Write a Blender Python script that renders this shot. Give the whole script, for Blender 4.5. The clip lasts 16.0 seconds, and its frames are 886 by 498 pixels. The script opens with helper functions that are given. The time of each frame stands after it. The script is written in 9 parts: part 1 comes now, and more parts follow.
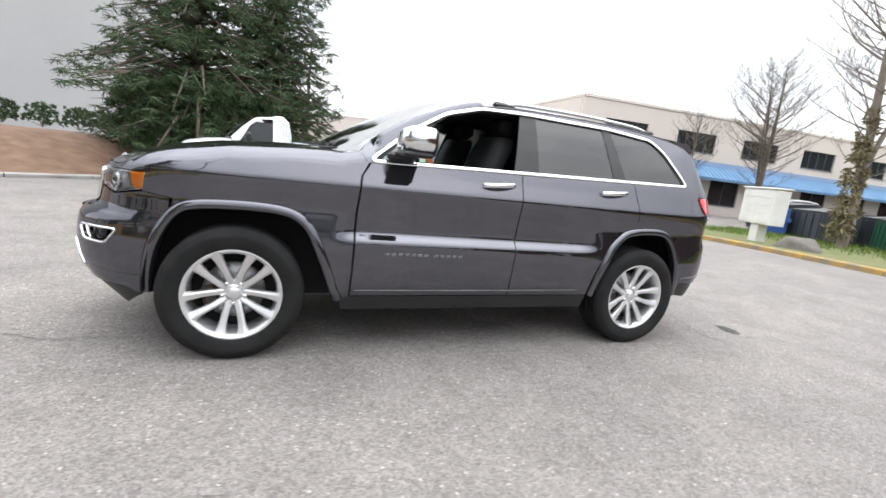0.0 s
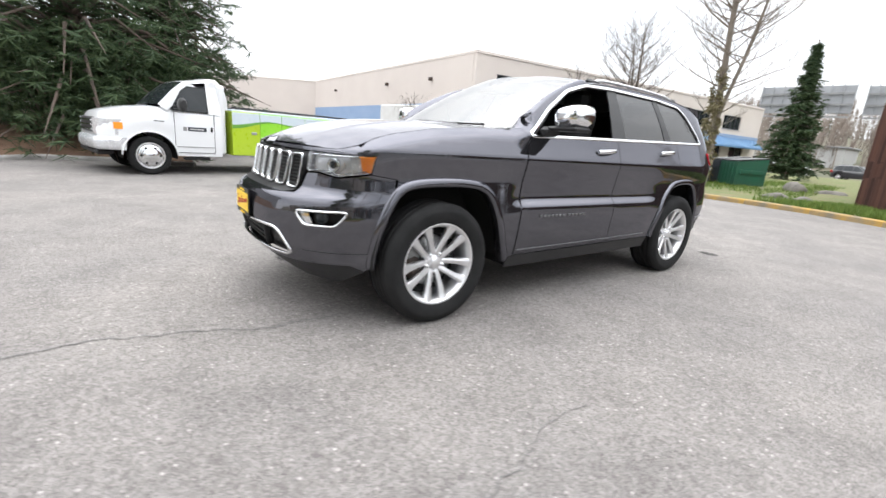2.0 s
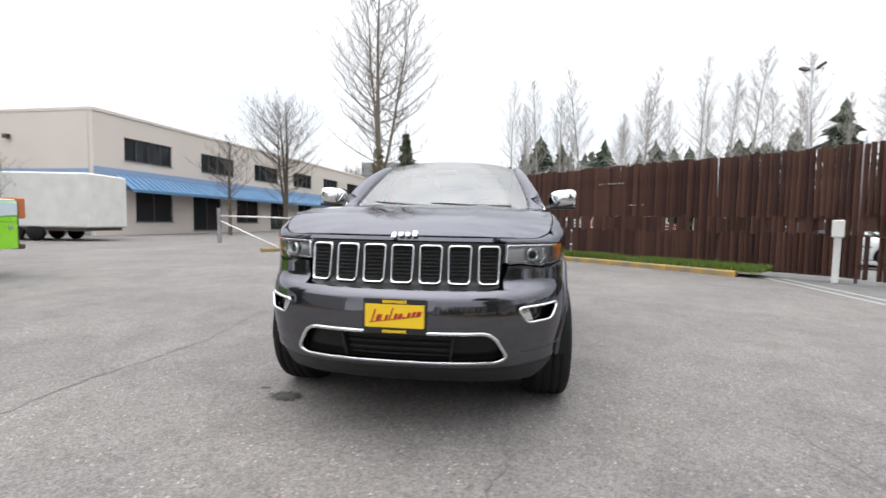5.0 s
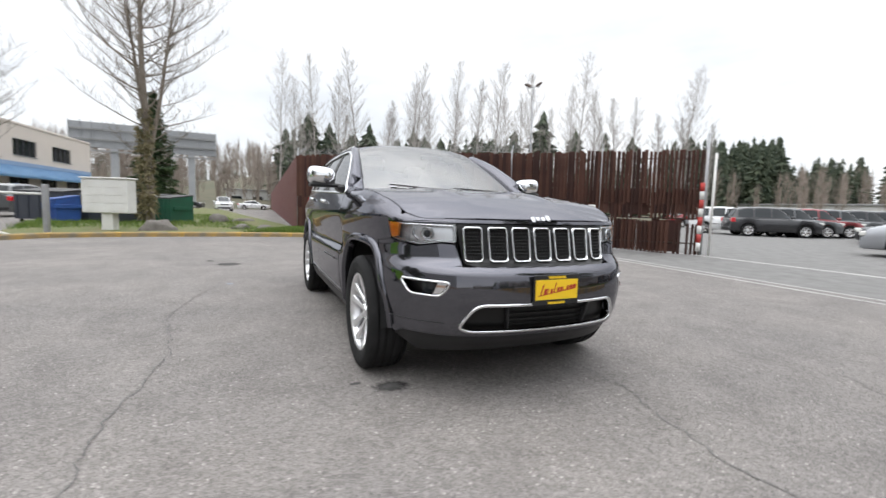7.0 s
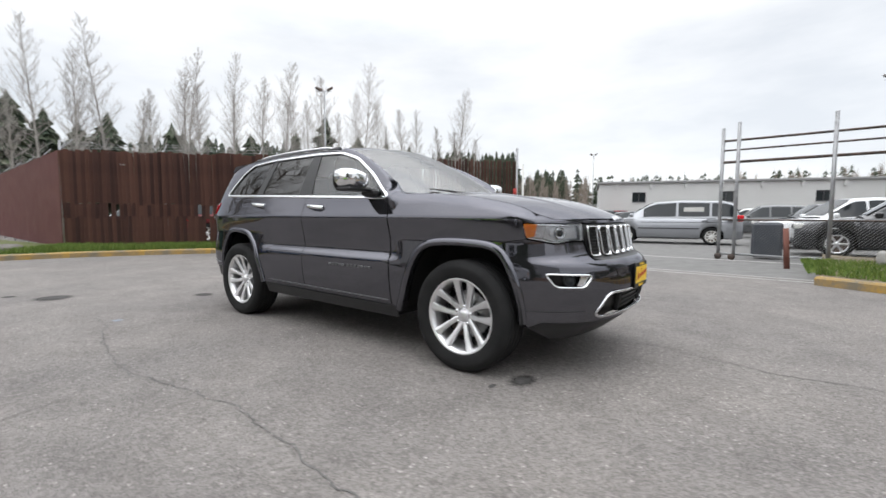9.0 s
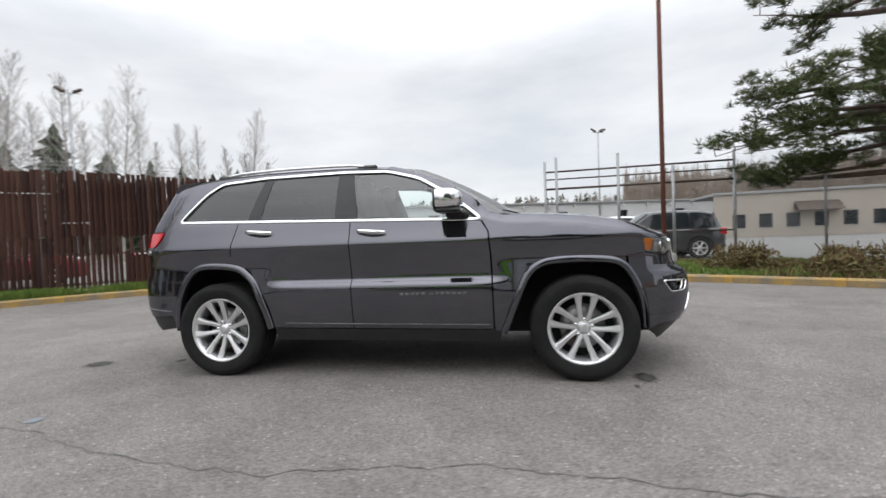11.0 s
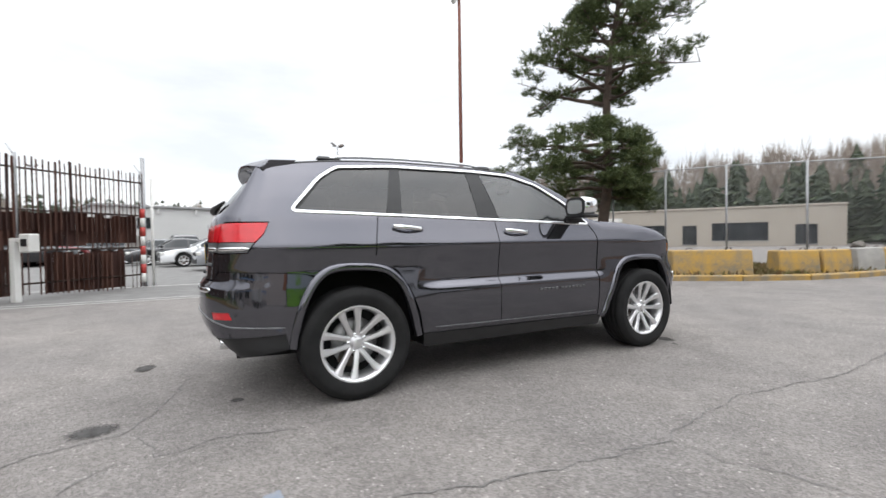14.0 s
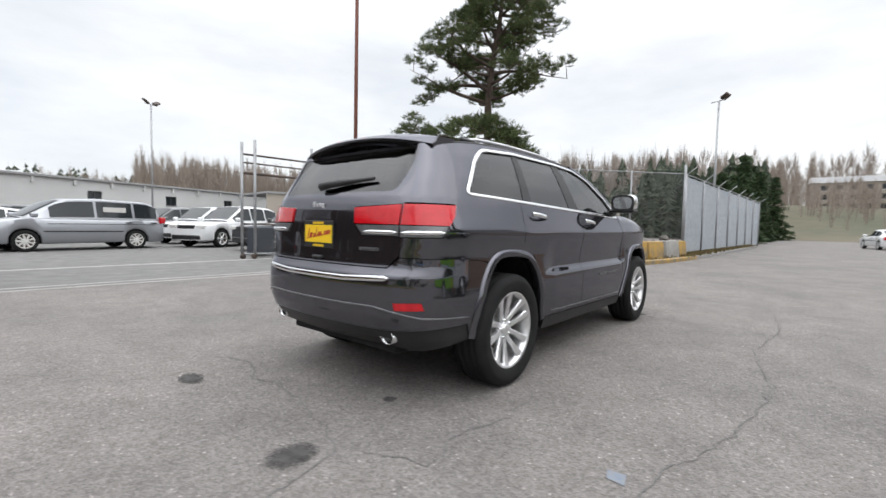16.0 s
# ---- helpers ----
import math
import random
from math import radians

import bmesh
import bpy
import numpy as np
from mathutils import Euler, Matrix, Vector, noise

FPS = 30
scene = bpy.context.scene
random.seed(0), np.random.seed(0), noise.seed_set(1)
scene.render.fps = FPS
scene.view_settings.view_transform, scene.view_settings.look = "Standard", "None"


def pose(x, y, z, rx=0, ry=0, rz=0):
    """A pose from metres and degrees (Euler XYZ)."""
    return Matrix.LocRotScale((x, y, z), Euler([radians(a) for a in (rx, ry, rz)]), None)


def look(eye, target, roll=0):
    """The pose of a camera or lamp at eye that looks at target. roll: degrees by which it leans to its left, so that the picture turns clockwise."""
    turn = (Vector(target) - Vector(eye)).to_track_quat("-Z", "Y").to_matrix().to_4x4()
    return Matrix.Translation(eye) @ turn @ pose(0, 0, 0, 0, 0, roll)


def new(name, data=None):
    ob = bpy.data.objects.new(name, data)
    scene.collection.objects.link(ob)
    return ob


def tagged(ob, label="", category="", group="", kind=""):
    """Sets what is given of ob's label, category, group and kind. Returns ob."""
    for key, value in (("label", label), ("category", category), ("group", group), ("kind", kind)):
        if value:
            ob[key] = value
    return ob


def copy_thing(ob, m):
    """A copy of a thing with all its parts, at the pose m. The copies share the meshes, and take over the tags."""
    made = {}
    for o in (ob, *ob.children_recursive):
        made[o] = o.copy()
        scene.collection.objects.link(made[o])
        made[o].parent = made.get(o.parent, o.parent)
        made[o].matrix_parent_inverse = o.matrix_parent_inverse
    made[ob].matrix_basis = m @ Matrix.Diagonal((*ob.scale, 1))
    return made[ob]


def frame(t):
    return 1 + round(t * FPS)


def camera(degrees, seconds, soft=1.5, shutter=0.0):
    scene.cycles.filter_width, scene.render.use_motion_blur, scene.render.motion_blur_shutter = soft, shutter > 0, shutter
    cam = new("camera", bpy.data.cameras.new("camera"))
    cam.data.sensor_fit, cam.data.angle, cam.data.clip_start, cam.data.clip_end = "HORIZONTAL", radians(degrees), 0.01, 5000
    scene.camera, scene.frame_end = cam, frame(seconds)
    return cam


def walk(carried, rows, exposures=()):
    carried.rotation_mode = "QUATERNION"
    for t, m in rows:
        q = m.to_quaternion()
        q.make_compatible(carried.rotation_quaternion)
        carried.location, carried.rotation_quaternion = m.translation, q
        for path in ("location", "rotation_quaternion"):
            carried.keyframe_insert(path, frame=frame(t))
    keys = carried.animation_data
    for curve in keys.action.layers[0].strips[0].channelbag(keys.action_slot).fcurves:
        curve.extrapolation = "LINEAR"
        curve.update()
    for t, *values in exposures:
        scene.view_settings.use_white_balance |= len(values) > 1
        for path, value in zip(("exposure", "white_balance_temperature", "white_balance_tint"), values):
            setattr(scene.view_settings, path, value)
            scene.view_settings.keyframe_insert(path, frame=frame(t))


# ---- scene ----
cam = camera(90.8, 16.0, shutter=0.5)
PATH = [
    (0, (1.243, 3.528, 1.221), (0.528, 1.695, 0.858), 6.7),
    (0.5, (1.651, 3.37, 1.15), (0.822, 1.587, 0.783), 6.3),
    (1, (2.082, 3.301, 1.167), (1.124, 1.587, 0.785), 4.9),
    (1.5, (2.574, 3.228, 1.192), (1.493, 1.594, 0.786), 4.3),
    (2, (3.034, 3.036, 1.153), (1.864, 1.49, 0.662), 4.6),
    (2.5, (3.414, 2.699, 1.168), (2.061, 1.274, 0.794), 3.0),
    (3, (3.713, 2.344, 1.161), (2.131, 1.145, 0.925), 1.3),
    (3.5, (3.954, 1.919, 1.15), (2.284, 0.856, 0.863), 3.5),
    (3.7, (4.083, 1.736, 1.154), (2.317, 0.812, 0.985), 2.3),
    (5.8, (4.517, -0.322, 1.11), (2.53, -0.17, 0.944), 3.1),
    (6, (4.531, -0.534, 1.13), (2.559, -0.231, 0.988), 3.0),
    (6.5, (4.523, -1.067, 1.111), (2.632, -0.436, 0.943), 1.3),
    (7, (4.398, -1.609, 1.108), (2.577, -0.803, 0.923), 1.7),
    (7.5, (4.23, -2.149, 1.115), (2.527, -1.122, 0.902), 0.2),
    (8, (3.935, -2.599, 1.088), (2.355, -1.386, 0.905), -0.3),
    (8.5, (3.609, -2.987, 1.087), (2.267, -1.512, 0.94), -0.3),
    (9, (3.16, -3.339, 1.063), (1.948, -1.755, 0.917), 0.2),
    (9.5, (2.676, -3.588, 1.072), (1.659, -1.868, 0.99), 0.6),
    (9.7, (2.489, -3.701, 1.109), (1.562, -1.931, 1.025), 0.8),
    (11.8, (0.031, -4.339, 1.067), (0.005, -2.341, 0.992), -2.4),
    (12, (-0.192, -4.362, 1.091), (-0.159, -2.368, 0.941), -1.6),
    (12.5, (-0.76, -4.307, 1.068), (-0.555, -2.32, 0.973), -0.5),
    (13, (-1.291, -4.231, 1.088), (-0.76, -2.304, 1.005), -0.4),
    (13.5, (-1.819, -4.058, 1.058), (-1.106, -2.192, 0.964), -1.4),
    (14, (-2.319, -3.835, 1.082), (-1.392, -2.063, 1.044), -0.9),
    (14.5, (-2.801, -3.537, 1.061), (-1.744, -1.84, 1.019), 0.3),
    (15, (-3.26, -3.213, 1.076), (-2.013, -1.65, 1.012), -0.1),
    (15.5, (-3.694, -2.856, 1.074), (-2.267, -1.458, 0.971), -0.2),
    (16, (-4.064, -2.459, 1.095), (-2.526, -1.185, 0.987), 1.2),
]
walk(cam, [(t, look(eye, target, roll)) for t, eye, target, roll in PATH], exposures=[(0, 0.98), (1.5, 1.0), (3.0, 0.84), (3.7, 0.72), (5.8, 0.43), (7.0, 0.4), (8.5, 0.38), (9.3, 0.2), (9.7, 0.18), (11.8, 0.05), (12.0, 0.1), (12.5, 0.24), (13.2, 0.42), (14.0, 0.43), (16.0, 0.28)])

# ---- world and light ----
SUN_EL, SUN_AZ = 58.0, 250.0
world = bpy.data.worlds.new("overcast_sky")
scene.world = world
world.use_nodes = True
wn, wl = world.node_tree.nodes, world.node_tree.links
wn.clear()
w_out, w_bg = wn.new("ShaderNodeOutputWorld"), wn.new("ShaderNodeBackground")
w_sky = wn.new("ShaderNodeTexSky")
w_sky.sky_type, w_sky.sun_disc = "NISHITA", False
w_sky.sun_elevation, w_sky.sun_rotation = radians(SUN_EL), radians(90 - SUN_AZ)
w_tc, w_map, w_noise, w_ramp = wn.new("ShaderNodeTexCoord"), wn.new("ShaderNodeMapping"), wn.new("ShaderNodeTexNoise"), wn.new("ShaderNodeValToRGB")
w_map.inputs["Scale"].default_value = (1.0, 1.0, 3.2)
w_map.inputs["Location"].default_value = (0.7, 0.2, 0.0)
w_noise.inputs["Scale"].default_value, w_noise.inputs["Detail"].default_value, w_noise.inputs["Roughness"].default_value = 1.9, 6.0, 0.55
w_ramp.color_ramp.elements[0].position, w_ramp.color_ramp.elements[0].color = 0.36, (6.3, 6.55, 6.9, 1)
w_ramp.color_ramp.elements[1].position, w_ramp.color_ramp.elements[1].color = 0.60, (8.0, 8.1, 8.25, 1)
w_mix = wn.new("ShaderNodeMixRGB")
w_mix.inputs["Fac"].default_value = 0.90
wl.new(w_tc.outputs["Generated"], w_map.inputs["Vector"])
wl.new(w_map.outputs["Vector"], w_noise.inputs["Vector"])
wl.new(w_noise.outputs["Fac"], w_ramp.inputs["Fac"])
wl.new(w_sky.outputs["Color"], w_mix.inputs["Color1"])
w_sep, w_lift, w_grad = wn.new("ShaderNodeSeparateXYZ"), wn.new("ShaderNodeMapRange"), wn.new("ShaderNodeMixRGB")
w_lift.inputs["From Min"].default_value, w_lift.inputs["From Max"].default_value = 0.35, 1.0
w_lift.inputs["To Min"].default_value, w_lift.inputs["To Max"].default_value = 1.0, 3.2
w_grad.blend_type, w_grad.inputs["Fac"].default_value = "MULTIPLY", 1.0
wl.new(w_tc.outputs["Generated"], w_sep.inputs["Vector"])
wl.new(w_sep.outputs["Z"], w_lift.inputs["Value"])
wl.new(w_ramp.outputs["Color"], w_grad.inputs["Color1"])
wl.new(w_lift.outputs["Result"], w_grad.inputs["Color2"])
wl.new(w_grad.outputs["Color"], w_mix.inputs["Color2"])
wl.new(w_mix.outputs["Color"], w_bg.inputs["Color"])
w_bg.inputs["Strength"].default_value = 0.115
wl.new(w_bg.outputs["Background"], w_out.inputs["Surface"])

sun = new("sun", bpy.data.lights.new("sun", "SUN"))
sun.data.energy, sun.data.angle, sun.data.color = 0.6, radians(100), (1.0, 0.975, 0.94)
sx, sy = math.cos(radians(SUN_AZ)), math.sin(radians(SUN_AZ))
sun.matrix_world = look((30 * sx, 30 * sy, 30 * math.tan(radians(SUN_EL))), (0, 0, 0))


# ---- materials ----
def rgb(h):
    """Linear colour from an sRGB hex string."""
    v = [int(h[i:i + 2], 16) / 255 for i in (0, 2, 4)]
    return tuple(c / 12.92 if c <= 0.04045 else ((c + 0.055) / 1.055) ** 2.4 for c in v) + (1,)


def mat(name, col, rough=0.6, metal=0.0, col2=None, scale=6.0, fine=80.0, bump=0.0, bscale=None, coat=0.0, amount=0.5, rvar=0.1, per=0.0, emit=None, spec=0.5):
    """A surface with two scales of colour change, a fine relief and a roughness that wanders."""
    m = bpy.data.materials.new(name)
    m.use_nodes = True
    nt = m.node_tree
    n, l = nt.nodes, nt.links
    b = n["Principled BSDF"]
    b.inputs["Base Color"].default_value = col if len(col) == 4 else (*col, 1)
    b.inputs["Roughness"].default_value, b.inputs["Metallic"].default_value = rough, metal
    b.inputs["Specular IOR Level"].default_value = spec
    if coat:
        b.inputs["Coat Weight"].default_value, b.inputs["Coat Roughness"].default_value = coat, 0.03
    if emit:
        b.inputs["Emission Color"].default_value, b.inputs["Emission Strength"].default_value = (*emit[:3], 1), emit[3]
    tc = n.new("ShaderNodeTexCoord")
    if col2 is not None:
        a, f2 = n.new("ShaderNodeTexNoise"), n.new("ShaderNodeTexNoise")
        a.inputs["Scale"].default_value, a.inputs["Detail"].default_value = scale, 5
        f2.inputs["Scale"].default_value, f2.inputs["Detail"].default_value = fine, 3
        for t in (a, f2):
            l.new(tc.outputs["Object"], t.inputs["Vector"])
        add = n.new("ShaderNodeMath")
        add.operation = "MULTIPLY_ADD"
        add.inputs[1].default_value = 0.45
        l.new(f2.outputs["Fac"], add.inputs[0])
        l.new(a.outputs["Fac"], add.inputs[2])
        src = add.outputs[0]
        if per:
            oi, pm = n.new("ShaderNodeObjectInfo"), n.new("ShaderNodeMath")
            pm.operation, pm.inputs[1].default_value = "MULTIPLY_ADD", per
            l.new(oi.outputs["Random"], pm.inputs[0])
            l.new(src, pm.inputs[2])
            src = pm.outputs[0]
        r = n.new("ShaderNodeMapRange")
        mid = 0.72 + per / 2
        r.inputs["From Min"].default_value, r.inputs["From Max"].default_value = mid - amount / 2, mid + amount / 2
        l.new(src, r.inputs["Value"])
        mx = n.new("ShaderNodeMixRGB")
        mx.inputs["Color1"].default_value = col if len(col) == 4 else (*col, 1)
        mx.inputs["Color2"].default_value = col2 if len(col2) == 4 else (*col2, 1)
        l.new(r.outputs["Result"], mx.inputs["Fac"])
        l.new(mx.outputs["Color"], b.inputs["Base Color"])
        if rvar:
            rr = n.new("ShaderNodeMapRange")
            rr.inputs["To Min"].default_value, rr.inputs["To Max"].default_value = max(rough - rvar, 0.02), min(rough + rvar, 1)
            l.new(f2.outputs["Fac"], rr.inputs["Value"])
            l.new(rr.outputs["Result"], b.inputs["Roughness"])
    if bump:
        bn, bt = n.new("ShaderNodeBump"), n.new("ShaderNodeTexNoise")
        bt.inputs["Scale"].default_value, bt.inputs["Detail"].default_value = bscale or fine, 4
        bn.inputs["Strength"].default_value, bn.inputs["Distance"].default_value = 1.0, bump
        l.new(tc.outputs["Object"], bt.inputs["Vector"])
        l.new(bt.outputs["Fac"], bn.inputs["Height"])
        l.new(bn.outputs["Normal"], b.inputs["Normal"])
    return m


def asphalt_mat():
    m = bpy.data.materials.new("weathered_asphalt")
    m.use_nodes = True
    n, l = m.node_tree.nodes, m.node_tree.links
    b = n["Principled BSDF"]
    tc = n.new("ShaderNodeTexCoord")

    def tex(kind, scale, detail=4, rough=0.55):
        t = n.new(kind)
        t.inputs["Scale"].default_value = scale
        if kind == "ShaderNodeTexNoise":
            t.inputs["Detail"].default_value, t.inputs["Roughness"].default_value = detail, rough
        l.new(tc.outputs["Object"], t.inputs["Vector"])
        return t

    def ramp(src, p0, c0, p1, c1):
        r = n.new("ShaderNodeValToRGB")
        r.color_ramp.elements[0].position, r.color_ramp.elements[0].color = p0, (*c0, 1)
        r.color_ramp.elements[1].position, r.color_ramp.elements[1].color = p1, (*c1, 1)
        l.new(src, r.inputs["Fac"])
        return r

    def mix(kind, fac, a, c):
        x = n.new("ShaderNodeMixRGB")
        x.blend_type = kind
        if isinstance(fac, float):
            x.inputs["Fac"].default_value = fac
        else:
            l.new(fac, x.inputs["Fac"])
        l.new(a, x.inputs["Color1"])
        l.new(c, x.inputs["Color2"])
        return x.outputs["Color"]
    stones = tex("ShaderNodeTexVoronoi", 88.0)
    tone = ramp(stones.outputs["Color"], 0.10, (0.150, 0.140, 0.133), 0.90, (0.262, 0.246, 0.234))
    chips = tex("ShaderNodeTexVoronoi", 40.0)
    pale = ramp(chips.outputs["Color"], 0.74, (0, 0, 0), 0.84, (1, 1, 1))
    near = ramp(chips.outputs["Distance"], 0.20, (1, 1, 1), 0.36, (0, 0, 0))
    chipmask = mix("MULTIPLY", 1.0, pale.outputs["Color"], near.outputs["Color"])
    palecol = n.new("ShaderNodeRGB")
    palecol.outputs[0].default_value = (0.40, 0.38, 0.358, 1)
    c = mix("MIX", chipmask, tone.outputs["Color"], palecol.outputs[0])
    dark = ramp(tex("ShaderNodeTexNoise", 130.0, 2).outputs["Fac"], 0.34, (0.52, 0.52, 0.52), 0.50, (1, 1, 1))
    c = mix("MULTIPLY", 0.8, c, dark.outputs["Color"])
    wear = ramp(tex("ShaderNodeTexNoise", 0.55, 6, 0.6).outputs["Fac"], 0.30, (0.80, 0.80, 0.81), 0.70, (1.12, 1.11, 1.09))
    c = mix("MULTIPLY", 1.0, c, wear.outputs["Color"])
    blot = ramp(tex("ShaderNodeTexNoise", 2.7, 5, 0.6).outputs["Fac"], 0.30, (0.84, 0.835, 0.835), 0.58, (1.03, 1.03, 1.03))
    c = mix("MULTIPLY", 1.0, c, blot.outputs["Color"])
    grit = ramp(tex("ShaderNodeTexNoise", 22.0, 4, 0.7).outputs["Fac"], 0.32, (0.84, 0.83, 0.82), 0.68, (1.12, 1.12, 1.13))
    c = mix("MULTIPLY", 1.0, c, grit.outputs["Color"])
    l.new(c, b.inputs["Base Color"])
    b.inputs["Roughness"].default_value = 0.88
    b.inputs["Specular IOR Level"].default_value = 0.3
    bn = n.new("ShaderNodeBump")
    bn.inputs["Strength"].default_value, bn.inputs["Distance"].default_value = 0.7, 0.004
    l.new(stones.outputs["Distance"], bn.inputs["Height"])
    l.new(bn.outputs["Normal"], b.inputs["Normal"])
    return m


def glass_mat(name, tint, rough=0.0, ior=1.52):
    """Thin window glass: sees through and mirrors."""
    m = bpy.data.materials.new(name)
    m.use_nodes = True
    n, l = m.node_tree.nodes, m.node_tree.links
    n.remove(n["Principled BSDF"])
    tr, gl, mx, fr = n.new("ShaderNodeBsdfTransparent"), n.new("ShaderNodeBsdfGlossy"), n.new("ShaderNodeMixShader"), n.new("ShaderNodeFresnel")
    tr.inputs["Color"].default_value = (*tint, 1)
    gl.inputs["Roughness"].default_value = rough
    fr.inputs["IOR"].default_value = ior
    l.new(fr.outputs["Fac"], mx.inputs["Fac"])
    l.new(tr.outputs["BSDF"], mx.inputs[1])
    l.new(gl.outputs["BSDF"], mx.inputs[2])
    l.new(mx.outputs["Shader"], n["Material Output"].inputs["Surface"])
    return m


def paint_mat(name, col, flake=0.35, rough=0.36, lacquer=1.0):
    """Car paint: a metallic base, most often under clear coat."""
    m = mat(name, col, rough=rough, metal=flake, coat=lacquer)
    n, l = m.node_tree.nodes, m.node_tree.links
    b = n["Principled BSDF"]
    if flake > 0.7:
        b.inputs["Specular Tint"].default_value = (0.8, 0.8, 0.83, 1)
    tc, v, mr = n.new("ShaderNodeTexCoord"), n.new("ShaderNodeTexNoise"), n.new("ShaderNodeMapRange")
    v.inputs["Scale"].default_value, v.inputs["Detail"].default_value = 5.0, 5
    mr.inputs["To Min"].default_value, mr.inputs["To Max"].default_value = 0.02, 0.06
    l.new(tc.outputs["Object"], v.inputs["Vector"])
    l.new(v.outputs["Fac"], mr.inputs["Value"])
    if not lacquer:
        mr.inputs["To Min"].default_value, mr.inputs["To Max"].default_value = rough - 0.02, rough + 0.02
    l.new(mr.outputs["Result"], b.inputs["Coat Roughness" if lacquer else "Roughness"])
    return m


def leaf_mat(name, a, c):
    """Foliage whose clumps differ one from another."""
    m = bpy.data.materials.new(name)
    m.use_nodes = True
    n, l = m.node_tree.nodes, m.node_tree.links
    b = n["Principled BSDF"]
    g, r = n.new("ShaderNodeNewGeometry"), n.new("ShaderNodeValToRGB")
    r.color_ramp.elements[0].color, r.color_ramp.elements[1].color = (*a, 1), (*c, 1)
    l.new(g.outputs["Random Per Island"], r.inputs["Fac"])
    l.new(r.outputs["Color"], b.inputs["Base Color"])
    b.inputs["Roughness"].default_value = 0.7
    b.inputs["Specular IOR Level"].default_value = 0.25
    return m


def stain_mat():
    """A greasy spot that fades out raggedly at its rim."""
    m = mat("oil_stain", (0.045, 0.043, 0.042), 0.9, col2=(0.10, 0.097, 0.095), scale=14, fine=90, amount=0.5, spec=0.15)
    n, l = m.node_tree.nodes, m.node_tree.links
    b = n["Principled BSDF"]
    tc, sub, mul, ln = n.new("ShaderNodeTexCoord"), n.new("ShaderNodeVectorMath"), n.new("ShaderNodeVectorMath"), n.new("ShaderNodeVectorMath")
    sub.operation, mul.operation, ln.operation = "SUBTRACT", "MULTIPLY", "LENGTH"
    sub.inputs[1].default_value, mul.inputs[1].default_value = (0.5, 0.5, 0), (2, 2, 0)
    l.new(tc.outputs["Generated"], sub.inputs[0])
    l.new(sub.outputs[0], mul.inputs[0])
    l.new(mul.outputs[0], ln.inputs[0])
    t, add, mr = n.new("ShaderNodeTexNoise"), n.new("ShaderNodeMath"), n.new("ShaderNodeMapRange")
    t.inputs["Scale"].default_value, t.inputs["Detail"].default_value, t.inputs["Roughness"].default_value = 38, 5, 0.7
    l.new(tc.outputs["Object"], t.inputs["Vector"])
    l.new(ln.outputs["Value"], add.inputs[0])
    l.new(t.outputs["Fac"], add.inputs[1])
    mr.inputs["From Min"].default_value, mr.inputs["From Max"].default_value = 0.95, 1.35
    mr.inputs["To Min"].default_value, mr.inputs["To Max"].default_value = 0.88, 0.0
    l.new(add.outputs[0], mr.inputs["Value"])
    l.new(mr.outputs["Result"], b.inputs["Alpha"])
    return m


